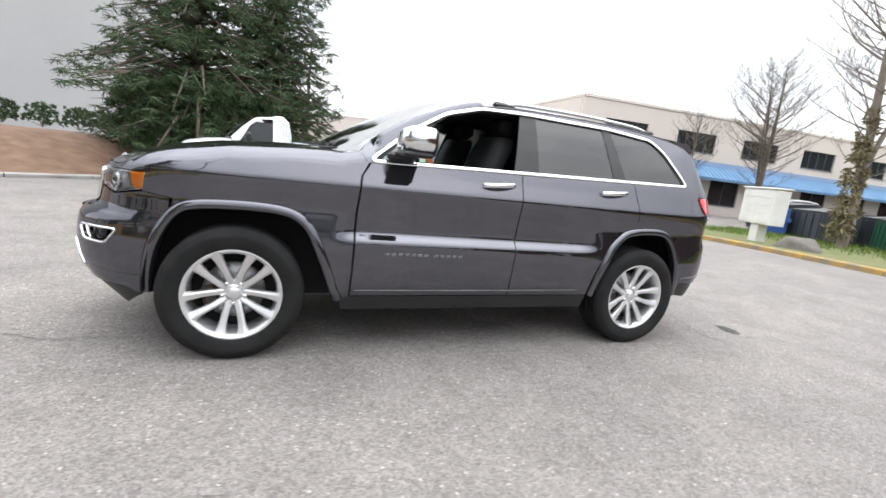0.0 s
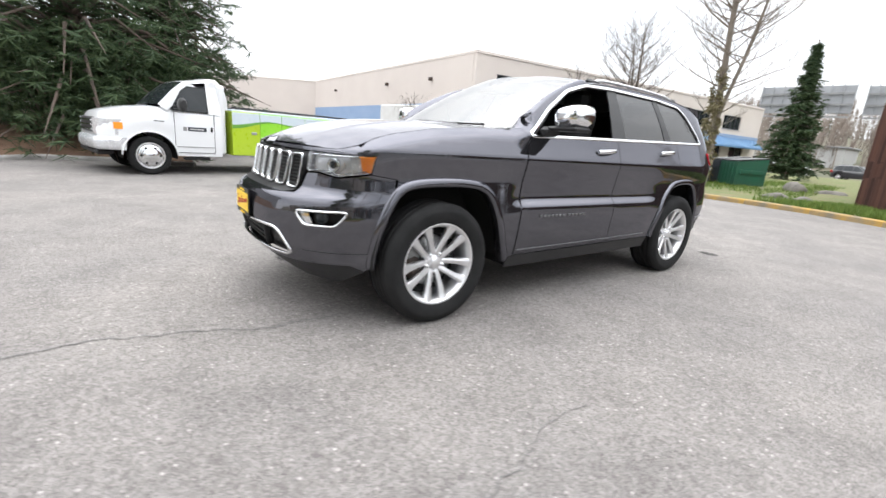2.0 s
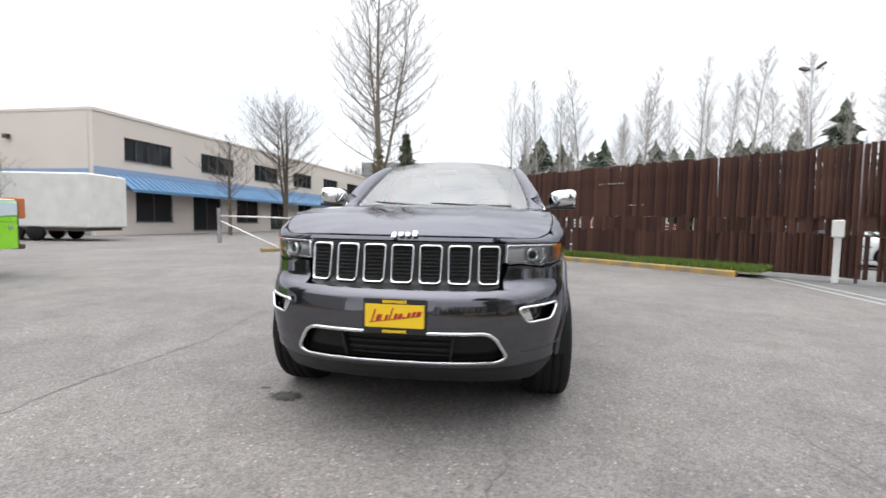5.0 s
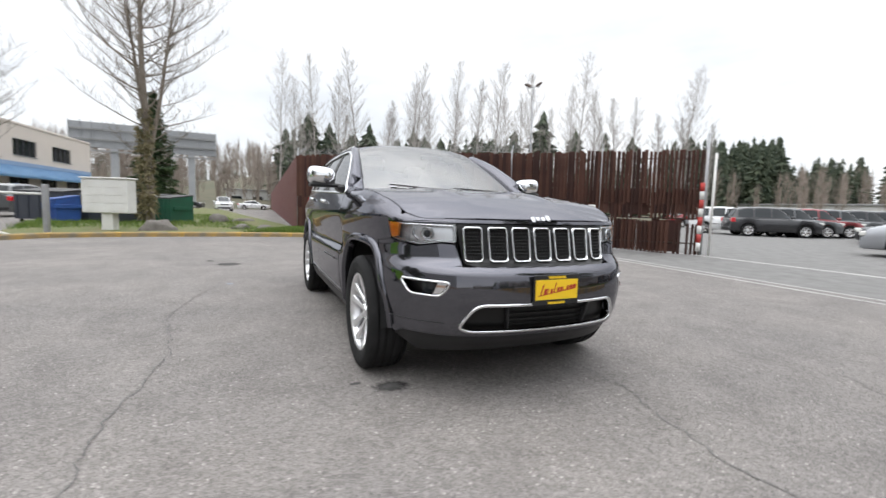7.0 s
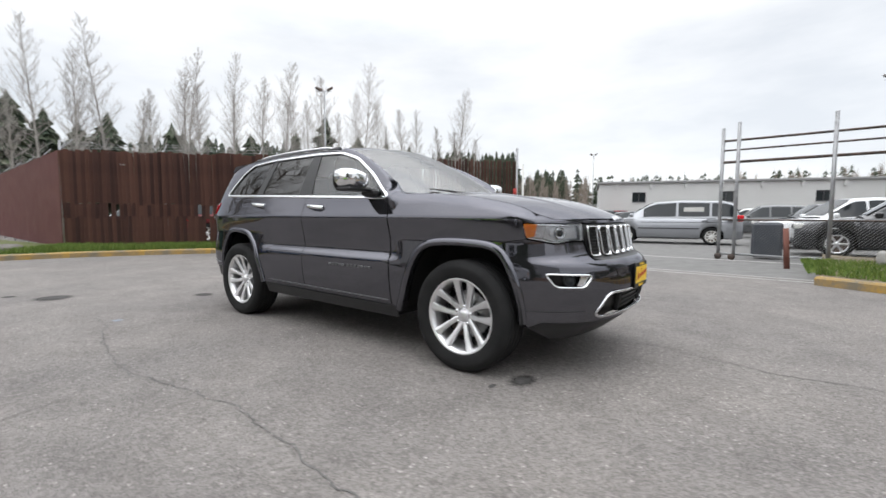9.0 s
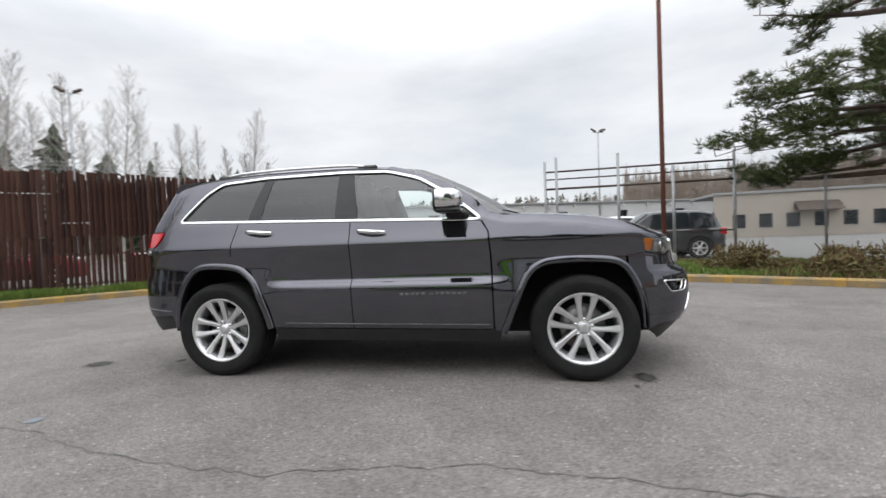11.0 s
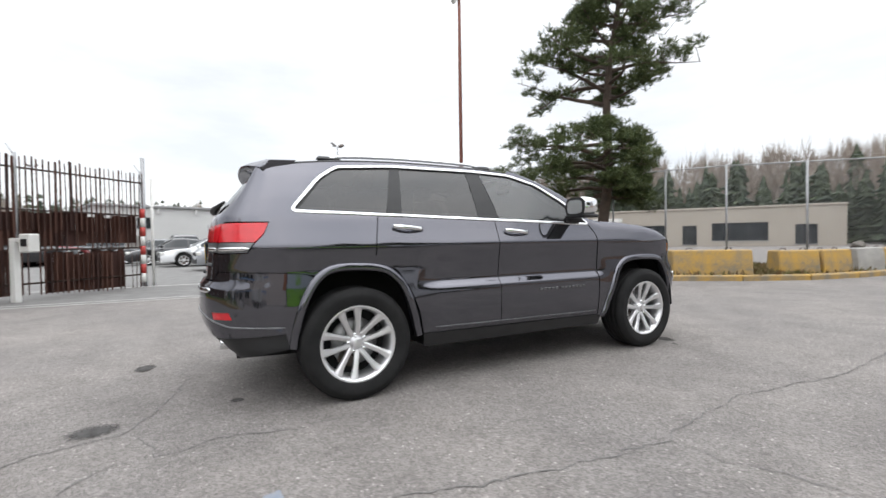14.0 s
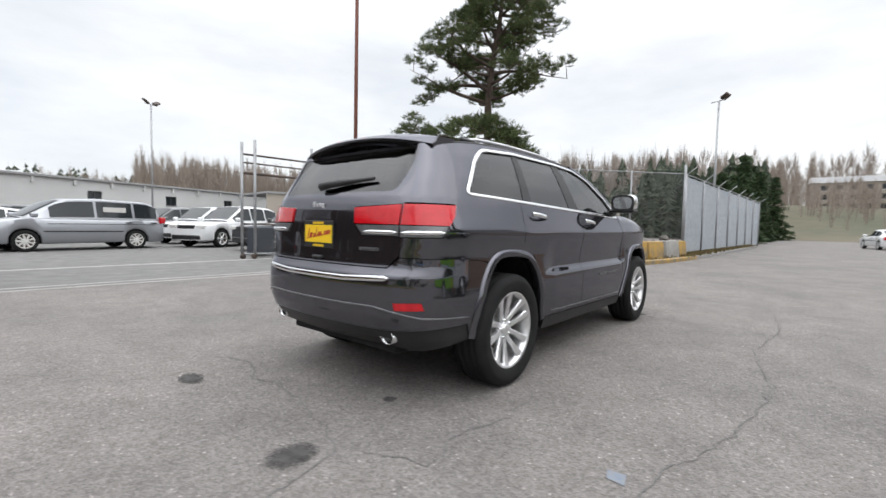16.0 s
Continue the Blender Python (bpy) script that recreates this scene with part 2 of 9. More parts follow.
M = dict(
    asphalt=asphalt_mat(),
    crack=mat("crack_filler", (0.085, 0.082, 0.079), 0.95, col2=(0.16, 0.154, 0.15), scale=9, fine=60),
    oil=stain_mat(),
    patch=mat("smooth_asphalt", (0.12, 0.117, 0.113), 0.9, col2=(0.19, 0.186, 0.18), scale=3, fine=130, bump=0.003),
    yellow=mat("faded_yellow_paint", (0.46, 0.27, 0.045), 0.8, col2=(0.20, 0.17, 0.12), scale=3.0, fine=26, amount=0.42, bump=0.006, bscale=40),
    concrete=mat("concrete", (0.36, 0.35, 0.33), 0.85, col2=(0.22, 0.215, 0.205), scale=2.5, fine=45, bump=0.004),
    strip=mat("concrete_strip", (0.40, 0.39, 0.37), 0.85, col2=(0.27, 0.265, 0.255), scale=2, fine=60, bump=0.003),
    rust=mat("rusty_slats", (0.040, 0.016, 0.012), 0.85, col2=(0.100, 0.043, 0.029), scale=1.4, fine=24, bump=0.002, per=0.9, amount=0.9),
    redfence=mat("red_brown_slats", (0.105, 0.030, 0.028), 0.8, col2=(0.15, 0.06, 0.05), scale=1.5, fine=22, per=0.4),
    galv=mat("galvanized_steel", (0.42, 0.43, 0.44), 0.5, 0.6, col2=(0.28, 0.28, 0.29), scale=4, fine=60),
    darksteel=mat("dark_weathered_steel", (0.05, 0.048, 0.047), 0.6, 0.5, col2=(0.12, 0.08, 0.06), scale=5, fine=50),
    rustpole=mat("rust_red_pole", (0.21, 0.075, 0.05), 0.75, 0.1, col2=(0.15, 0.065, 0.05), scale=2, fine=30),
    white=mat("white_enamel", (0.72, 0.72, 0.70), 0.45, col2=(0.55, 0.54, 0.51), scale=2, fine=25, amount=0.8),
    red=mat("red_paint", (0.50, 0.035, 0.03), 0.5, col2=(0.32, 0.05, 0.04), scale=4, fine=30),
    stucco=mat("cream_stucco", (0.63, 0.57, 0.52), 0.9, col2=(0.55, 0.49, 0.45), scale=0.35, fine=14, bump=0.004, amount=0.8),
    blueband=mat("blue_painted_stucco", (0.21, 0.31, 0.47), 0.85, col2=(0.26, 0.35, 0.50), scale=0.5, fine=14),
    awning=mat("blue_metal_awning", (0.085, 0.20, 0.36), 0.45, 0.2, col2=(0.15, 0.28, 0.44), scale=0.8, fine=12),
    tan=mat("tan_stucco", (0.40, 0.36, 0.31), 0.9, col2=(0.34, 0.305, 0.26), scale=0.3, fine=10, amount=0.8),
    whitewall=mat("white_block_wall", (0.60, 0.60, 0.59), 0.9, col2=(0.48, 0.48, 0.47), scale=0.3, fine=9, amount=0.8),
    greywall=mat("grey_concrete_wall", (0.42, 0.42, 0.42), 0.9, col2=(0.36, 0.36, 0.36), scale=0.2, fine=8, amount=0.8),
    trim=mat("grey_trim", (0.30, 0.30, 0.30), 0.7, col2=(0.22, 0.22, 0.22), scale=1, fine=20),
    window=mat("dark_window_glass", (0.02, 0.024, 0.027), 0.06, spec=0.45),
    frame=mat("dark_window_frame", (0.05, 0.05, 0.055), 0.5),
    grass=leaf_mat("grass_blades", (0.06, 0.12, 0.018), (0.17, 0.225, 0.05)),
    turf=mat("turf", (0.08, 0.125, 0.026), 0.95, col2=(0.15, 0.125, 0.062), scale=1.6, fine=30, bump=0.02, bscale=30),
    mulch=mat("bark_mulch", (0.10, 0.055, 0.032), 0.95, col2=(0.18, 0.11, 0.07), scale=3, fine=40, bump=0.02, bscale=35),
    brush=mat("dry_ground", (0.12, 0.095, 0.06), 0.95, col2=(0.19, 0.155, 0.10), scale=1.2, fine=22, bump=0.02, bscale=25),
    leafbrown=leaf_mat("dry_leaves", (0.13, 0.07, 0.035), (0.13, 0.13, 0.05)),
    bark=mat("grey_bark", (0.16, 0.13, 0.105), 0.95, col2=(0.085, 0.07, 0.055), scale=5, fine=35, bump=0.01, bscale=30),
    palebark=mat("grey_brown_bark", (0.25, 0.215, 0.18), 0.95, col2=(0.15, 0.125, 0.10), scale=4, fine=35, bump=0.008, bscale=30),
    bluemark=mat("worn_blue_paint", (0.15, 0.19, 0.25), 0.85, col2=(0.22, 0.225, 0.23), scale=30, fine=90),
    # pale birch bark, lightened further to paint in the haze of distance
    birch=mat("hazed_pale_bark", (0.42, 0.39, 0.365), 0.9, col2=(0.25, 0.23, 0.21), scale=1.5, fine=12),
    pinebark=mat("pine_bark", (0.12, 0.085, 0.065), 0.95, col2=(0.06, 0.046, 0.038), scale=4, fine=30, bump=0.015, bscale=25),
    needle=leaf_mat("pine_needles", (0.040, 0.062, 0.024), (0.125, 0.150, 0.060)),
    cedar=leaf_mat("cedar_foliage", (0.022, 0.044, 0.020), (0.068, 0.100, 0.042)),
    # fir greens raised so that air haze is carried by the colour
    farfir=leaf_mat("hazed_firs", (0.034, 0.050, 0.034), (0.085, 0.102, 0.062)),
    ivy=leaf_mat("ivy_leaves", (0.13, 0.12, 0.06), (0.24, 0.20, 0.12)),
    # twig browns pulled to a lighter grey, which stands in for haze
    twig=leaf_mat("hazed_bare_brush", (0.19, 0.155, 0.13), (0.34, 0.29, 0.25)),
    hill=mat("wooded_hill", (0.135, 0.11, 0.075), 1.0, col2=(0.065, 0.075, 0.045), scale=0.03, fine=0.5),
    stone=mat("boulder", (0.17, 0.155, 0.14), 0.9, col2=(0.10, 0.09, 0.08), scale=3, fine=25, bump=0.02, bscale=12),
    green=mat("green_dumpster_paint", (0.012, 0.10, 0.055), 0.5, col2=(0.02, 0.075, 0.05), scale=2, fine=20),
    navy=mat("navy_dumpster_paint", (0.022, 0.028, 0.042), 0.55, col2=(0.04, 0.045, 0.055), scale=2, fine=20),
    bluebin=mat("blue_bin_plastic", (0.02, 0.08, 0.30), 0.5, col2=(0.02, 0.06, 0.22), scale=3, fine=20),
    rubber=mat("tyre_rubber", (0.010, 0.010, 0.0105), 0.8, col2=(0.020, 0.020, 0.020), scale=8, fine=60, bump=0.0015, spec=0.2),
    black=mat("black_plastic", (0.010, 0.010, 0.011), 0.5, col2=(0.017, 0.017, 0.018), scale=8, fine=150, bump=0.0006),
    void=mat("dark_underside", (0.006, 0.006, 0.006), 0.9),
    chrome=mat("chrome", (0.80, 0.81, 0.82), 0.09, 1.0),
    brushed=mat("silver_alloy", (0.78, 0.78, 0.79), 0.34, 0.85, col2=(0.72, 0.72, 0.73), scale=6, fine=70, rvar=0.0),
    steel=mat("brake_disc_steel", (0.25, 0.25, 0.25), 0.4, 0.9),
    lens=glass_mat("clear_lens", (0.93, 0.94, 0.95)),
    clearglass=glass_mat("car_glass", (0.74, 0.85, 0.83), ior=2.0),
    tinted=glass_mat("dark_tinted_glass", (0.06, 0.063, 0.066), ior=1.8),
    windshield=glass_mat("windshield_glass", (0.62, 0.72, 0.71), ior=2.9),
    amber=mat("amber_lens", (1.0, 0.36, 0.03), 0.3, coat=0.3, col2=(0.95, 0.26, 0.02), scale=25, fine=90, amount=0.8),
    redlens=mat("red_lens", (0.62, 0.008, 0.016), 0.12, coat=0.5, col2=(0.42, 0.004, 0.010), scale=18, fine=70, amount=0.8),
    plate=mat("yellow_plate", (0.85, 0.56, 0.02), 0.4),
    plateink=mat("red_ink", (0.40, 0.025, 0.02), 0.5),
    granite=paint_mat("granite_metallic_paint", (0.132, 0.132, 0.147), 0.92, 0.05, 0.0),
    grille=mat("gloss_black_plastic", (0.006, 0.006, 0.006), 0.35, spec=0.3),
    lampsilver=mat("headlight_reflector", (0.82, 0.83, 0.85), 0.25, 0.45, col2=(0.62, 0.63, 0.65), scale=14, fine=60),
    lampgrey=mat("headlight_housing", (0.20, 0.205, 0.21), 0.35, 0.6, col2=(0.12, 0.12, 0.125), scale=20, fine=90),
    silver=paint_mat("silver_blue_paint", (0.34, 0.352, 0.375), 0.5),
    carwhite=paint_mat("white_car_paint", (0.75, 0.76, 0.77), 0.0),
    carblack=paint_mat("dark_car_paint", (0.02, 0.02, 0.023), 0.3),
    cargrey=paint_mat("grey_car_paint", (0.10, 0.105, 0.11), 0.4),
    carred=paint_mat("dark_red_car_paint", (0.20, 0.015, 0.02), 0.3),
    carblue=paint_mat("blue_car_paint", (0.02, 0.06, 0.22), 0.3),
    wrapgreen=mat("lime_vinyl", (0.24, 0.62, 0.03), 0.3, coat=0.5, col2=(0.30, 0.66, 0.05), scale=1, fine=12),
    wraplime=mat("olive_lime_vinyl", (0.36, 0.52, 0.02), 0.3, coat=0.5, col2=(0.42, 0.56, 0.03), scale=1, fine=12),
    wrapsky=mat("pale_sky_vinyl", (0.60, 0.66, 0.70), 0.3, coat=0.5, col2=(0.50, 0.60, 0.68), scale=1.2, fine=8),
    wraphill=mat("green_hill_vinyl", (0.10, 0.30, 0.04), 0.3, coat=0.5, col2=(0.16, 0.38, 0.06), scale=2, fine=12),
    cloth=mat("black_seat_cloth", (0.012, 0.012, 0.013), 0.8),
    greysign=mat("grey_billboard", (0.36, 0.37, 0.38), 0.8, col2=(0.28, 0.29, 0.30), scale=0.3, fine=6),
    orange=mat("orange_board", (0.42, 0.13, 0.04), 0.7),
)


# ---- mesh helpers ----
class Mesh:
    """Collects points and faces, and makes one mesh of them."""

    def __init__(self):
        self.v, self.f, self.s = [], [], []

    def add(self, verts, faces, smooth=False):
        o = len(self.v)
        self.v.extend(tuple(p) for p in verts)
        self.f.extend(tuple(i + o for i in q) for q in faces)
        self.s.extend([smooth] * len(faces))
        return self

    def box(self, x0, x1, y0, y1, z0, z1, b=0.0, m=None):
        """A box; b is the bevel of its edges."""
        if b <= 0:
            p = [(x, y, z) for z in (z0, z1) for y in (y0, y1) for x in (x0, x1)]
            q = [(0, 2, 3, 1), (4, 5, 7, 6), (0, 1, 5, 4), (2, 6, 7, 3), (0, 4, 6, 2), (1, 3, 7, 5)]
        else:
            b = min(b, (x1 - x0) / 2.01, (y1 - y0) / 2.01, (z1 - z0) / 2.01)
            p, q = [], []
            for z, i in ((z0, b), (z0 + b, 0), (z1 - b, 0), (z1, b)):
                xa, xb, ya, yb = x0 + i, x1 - i, y0 + i, y1 - i
                c = b if i == 0 else b * 0.3
                p += [(xa + c, ya, z), (xb - c, ya, z), (xb, ya + c, z), (xb, yb - c, z), (xb - c, yb, z), (xa + c, yb, z), (xa, yb - c, z), (xa, ya + c, z)]
            for k in range(3):
                q += [(k * 8 + i, k * 8 + (i + 1) % 8, k * 8 + 8 + (i + 1) % 8, k * 8 + 8 + i) for i in range(8)]
            q += [tuple(range(7, -1, -1)), tuple(range(24, 32))]
        if m is not None:
            p = [m @ Vector(a) for a in p]
        return self.add(p, q)

    def tube(self, pts, r, n=8, smooth=True, caps=True, closed=False):
        """A round bar along points; r is one radius or one for each point."""
        pts = [Vector(p) for p in pts]
        rs = [r] * len(pts) if isinstance(r, (int, float)) else list(r)
        verts, faces, k = [], [], len(pts)
        side = None
        for i, p in enumerate(pts):
            a, c = (pts[i - 1], pts[(i + 1) % k]) if closed else (pts[max(i - 1, 0)], pts[min(i + 1, k - 1)])
            d = (c - a).normalized() if (c - a).length > 1e-9 else Vector((0, 0, 1))
            if side is None:
                side = d.cross(Vector((0, 0, 1)) if abs(d.z) < 0.9 else Vector((1, 0, 0))).normalized()
            side = (side - d * side.dot(d)).normalized()
            up = d.cross(side)
            verts += [p + rs[i] * (math.cos(2 * math.pi * j / n) * side + math.sin(2 * math.pi * j / n) * up) for j in range(n)]
        for i in range(k if closed else k - 1):
            faces += [(i * n + j, i * n + (j + 1) % n, (i + 1) % k * n + (j + 1) % n, (i + 1) % k * n + j) for j in range(n)]
        self.add(verts, faces, smooth)
        if caps and not closed:
            o = len(self.v) - len(verts)
            self.f += [tuple(o + j for j in range(n - 1, -1, -1)), tuple(o + (k - 1) * n + j for j in range(n))]
            self.s += [False, False]
        return self

    def loft(self, rings, closed=True, caps=True, smooth=True):
        """Skins rings of as many points each."""
        n = len(rings[0])
        verts = [p for r in rings for p in r]
        last = n if closed else n - 1
        faces = [(i * n + j, i * n + (j + 1) % n, (i + 1) * n + (j + 1) % n, (i + 1) * n + j) for i in range(len(rings) - 1) for j in range(last)]
        o = len(self.v)
        self.add(verts, faces, smooth)
        if caps and closed:
            self.f += [tuple(o + j for j in range(n - 1, -1, -1)), tuple(o + (len(rings) - 1) * n + j for j in range(n))]
            self.s += [False, False]
        return self

    def lathe(self, prof, n=32, axis="y", at=(0, 0, 0), closed=False, smooth=True):
        """Turns a profile of (radius, place along the axis)."""
        rings = []
        for r, h in prof:
            ring = []
            for j in range(n):
                a = 2 * math.pi * j / n
                c, s = r * math.cos(a), r * math.sin(a)
                p = {"x": (h, c, s), "y": (c, h, s), "z": (c, s, h)}[axis]
                ring.append((p[0] + at[0], p[1] + at[1], p[2] + at[2]))
            rings.append(ring)
        if closed:
            rings.append(rings[0])
        return self.loft(rings, True, False, smooth)

    def prism(self, poly, h0, h1, axis="z", bevel=0.0):
        """A plate from a flat outline; (u, v) are the two other axes in order."""
        def put(u, v, h):
            return {"z": (u, v, h), "y": (u, h, v), "x": (h, u, v)}[axis]
        n = len(poly)
        self.add([put(u, v, h) for h in (h0, h1) for u, v in poly], [tuple(range(n - 1, -1, -1)), tuple(range(n, 2 * n))] + [(i, (i + 1) % n, n + (i + 1) % n, n + i) for i in range(n)])
        return self

    def make(self, name, material, parent=None, label="", m=None, sharp=None):
        me = bpy.data.meshes.new(name)
        me.from_pydata(self.v, [], self.f)
        me.materials.append(material)
        me.polygons.foreach_set("use_smooth", self.s)
        me.update()
        if sharp is not None:
            me.set_sharp_from_angle(angle=radians(sharp))
        ob = new(name, me)
        if parent is not None:
            ob.parent = parent
        if m is not None:
            ob.matrix_basis = m
        if label:
            tagged(ob, label)
        return ob


def thing(name, label, category, m=None, group=""):
    ob = new(name)
    ob.empty_display_size = 0.2
    if m is not None:
        ob.matrix_basis = m
    return tagged(ob, label, category, group)


def fixed(name, mesh, material, label=""):
    """A piece of the setting."""
    return tagged(mesh.make(name, material), label, kind="structure")


def share(name, source, parent, m):
    """One more object on the same mesh."""
    ob = new(name, source.data)
    ob.parent, ob.matrix_basis = parent, m
    return ob


def along(poly, step):
    """Points at even steps along a polyline, with the heading there."""
    out, rest = [], 0.0
    for a, c in zip(poly, poly[1:]):
        a, c = Vector(a), Vector(c)
        d = (c - a).length
        s = rest
        while s < d:
            out.append((a + (c - a) * (s / d), math.atan2(c.y - a.y, c.x - a.x)))
            s += step
        rest = s - d
    return out


def smooth_line(poly, per=6):
    """A Catmull-Rom curve through the points."""
    p = [Vector(q) for q in poly]
    p = [2 * p[0] - p[1]] + p + [2 * p[-1] - p[-2]]
    out = []
    for i in range(1, len(p) - 2):
        for k in range(per):
            t = k / per
            out.append(0.5 * (2 * p[i] + (p[i + 1] - p[i - 1]) * t + (2 * p[i - 1] - 5 * p[i] + 4 * p[i + 1] - p[i + 2]) * t * t + (3 * p[i] - p[i - 1] - 3 * p[i + 1] + p[i + 2]) * t ** 3))
    return out + [p[-2]]


# ---- ground, kerbs, cracks ----
g = Mesh()
g.add([(-900, -900, 0), (900, -900, 0), (900, 900, 0), (-900, 900, 0)], [(0, 1, 2, 3)])
ground = fixed("ground", g, M["asphalt"], "weathered grey asphalt lot with pale aggregate")


def ribbon(name, pts, width, material, z=0.004, rough=0.012, parent=None, seed=1):
    """A thin ragged strip on the ground."""
    rnd = random.Random(seed)
    line = []
    for a, c in zip(pts, pts[1:]):
        a, c = Vector(a), Vector(c)
        n = max(2, int((c - a).length / 0.035))
        line += [a + (c - a) * (k / n) for k in range(n)]
    line.append(Vector(pts[-1]))
    drift, verts = 0.0, []
    for i, p in enumerate(line):
        d = (line[min(i + 1, len(line) - 1)] - line[max(i - 1, 0)]).normalized()
        nrm = Vector((-d.y, d.x))
        drift = drift * 0.92 + rnd.uniform(-rough, rough)
        end = min(1.0, i / 6, (len(line) - 1 - i) / 6)
        w = width * rnd.uniform(0.35, 1.0) * max(end, 0.1) / 2
        for s in (-1, 1):
            q = p + nrm * (drift + s * w)
            verts.append((q.x, q.y, z))
    ob = Mesh().add(verts, [(2 * i, 2 * i + 2, 2 * i + 3, 2 * i + 1) for i in range(len(line) - 1)]).make(name, material, parent)
    return ob


CRACKS = [
    ([(4.9, 0.30), (3.5, 0.43), (2.87, 0.47), (2.54, 0.53), (1.98, 0.56), (0.9, 0.62), (-0.6, 0.5)], 0.022),
    ([(-3.9, -1.5), (-3.18, -0.89), (-2.80, -0.77), (-2.62, -0.45), (-2.58, -0.19), (-2.54, 0.22), (-2.66, 0.46), (-2.5, 0.8), (-2.6, 1.3)], 0.022),
    ([(-2.78, -0.79), (-2.62, -1.2), (-2.35, -1.13), (-1.87, -1.26), (-1.3, -1.2)], 0.016),
    ([(-3.2, -1.75), (-2.81, -1.25), (-2.62, -1.22)], 0.016),
    ([(-2.6, -1.9), (-1.55, -2.17), (-0.9, -2.26), (-0.24, -2.28), (0.48, -2.27), (0.99, -2.24), (2.2, -2.3), (3.4, -2.2)], 0.020),
    ([(-0.22, -2.3), (-0.20, -2.6), (-0.05, -2.8), (0.1, -3.6)], 0.014),
    ([(0.6, -4.8), (-0.4, -6.0), (-2.0, -7.4)], 0.02),
    ([(2.1, 3.0), (3.0, 2.1), (4.6, 1.7)], 0.014),
    ([(1.2, 2.0), (2.6, 2.35), (3.6, 2.2)], 0.010),
    ([(-7.8, -3.2), (-6.0, -2.5), (-4.3, -2.1), (-3.2, -1.9)], 0.02),
    ([(-8.5, 1.5), (-5.5, 2.2), (-3.0, 3.3)], 0.02),
    ([(4.8, -6.5), (6.5, -3.0), (8.5, -1.0)], 0.02),
]
for i, (pts, w) in enumerate(CRACKS):
    ribbon("crack", pts, w * 0.55, M["crack"], rough=0.022, parent=ground, seed=i)


def blot(x, y, rx, ry, turn=0.0, seed=0, material=None, z=0.005):
    rnd = random.Random(seed)
    pts, n = [(x, y, z)], 40
    ph = [rnd.uniform(0, 6.28) for _ in range(5)]
    for k in range(n):
        a = 2 * math.pi * k / n
        r = 1.25 + 0.10 * math.sin(2 * a + ph[0]) + 0.09 * math.sin(5 * a + ph[1]) + 0.06 * math.sin(9 * a + ph[2])
        u, v = rx * r * math.cos(a), ry * r * math.sin(a)
        pts.append((x + u * math.cos(turn) - v * math.sin(turn), y + u * math.sin(turn) + v * math.cos(turn), z))
    return Mesh().add(pts, [(0, 1 + k, 1 + (k + 1) % n) for k in range(n)]).make("stain", material or M["oil"], ground)


blot(1.895, -0.82, 0.075, 0.12, 0.1, 1)
blot(1.78, -1.02, 0.02, 0.035, 0.3, 2)
blot(-2.97, -0.655, 0.12, 0.11, 0.2, 3)
blot(-2.88, 0.75, 0.13, 0.07, 1.2, 4)
Mesh().add([(-2.17, -1.92, 0.004), (-2.08, -1.90, 0.004), (-2.09, -1.82, 0.004), (-2.16, -1.84, 0.004)], [(0, 1, 2, 3)]).make("paint_mark", M["bluemark"], ground, "small worn blue paint mark")
blot(-2.20, -0.51, 0.045, 0.04, 0, 5)
blot(-4.22, -1.96, 0.24, 0.17, 0.5, 6)
blot(-4.75, -2.3, 0.10, 0.06, 0.5, 7)

# concrete strips across the drive and the track of the sliding gate
for y0, y1, w in ((6.58, 6.02, 0.10), (6.92, 6.36, 0.10), (9.98, 9.72, 0.22)):
    b = Mesh()
    x0 = -6.3
    while x0 < 3.9:
        x1 = min(x0 + 1.9, 4.0)
        ya, yb = (y0 + (y1 - y0) * (x + 6.3) / 10.3 for x in (x0, x1))
        b.add([(x0, ya - w / 2, 0.004), (x1 - 0.02, yb - w / 2, 0.004), (x1 - 0.02, yb + w / 2, 0.004), (x0, ya + w / 2, 0.004)], [(0, 1, 2, 3)])
        x0 = x1
    fixed("concrete_strip", b, M["strip"], "pale concrete strip set flush in the asphalt")
fixed("yard_paving", Mesh().add([(-40, 7.0, 0.002), (4.0, 6.45, 0.002), (30, 12, 0.002), (34, 60, 0.002), (-40, 60, 0.002)], [(0, 1, 2, 3, 4)]), M["patch"], "darker smooth asphalt of the storage yard")


def kerb(name, pts, label, material, w=0.16, h=0.14, step=1.6, plain_from=1e9):
    """A kerb of single stones along a curve."""
    root = tagged(new(name), label, kind="structure")
    line = smooth_line([(x, y, 0) for x, y in pts], 8)
    stones = along(line, step)
    for (p, a), (q, c) in zip(stones, stones[1:]):
        t = math.atan2(q.y - p.y, q.x - p.x)
        ln = (q - p).length - 0.012
        prof = [(-w / 2, -0.05), (w / 2, -0.05), (w / 2, h - 0.03), (w / 2 - 0.03, h), (-w / 2 + 0.03, h), (-w / 2, h - 0.03)]
        b = Mesh().loft([[(x, y, z) for y, z in prof] for x in (0, 0.02, ln * 0.5, ln - 0.02, ln)], smooth=False)
        b.make("kerb_stone", material if p.x < plain_from else M["concrete"], root, m=Matrix.Translation(p) @ Matrix.Rotation(t, 4, "Z"))
    return line


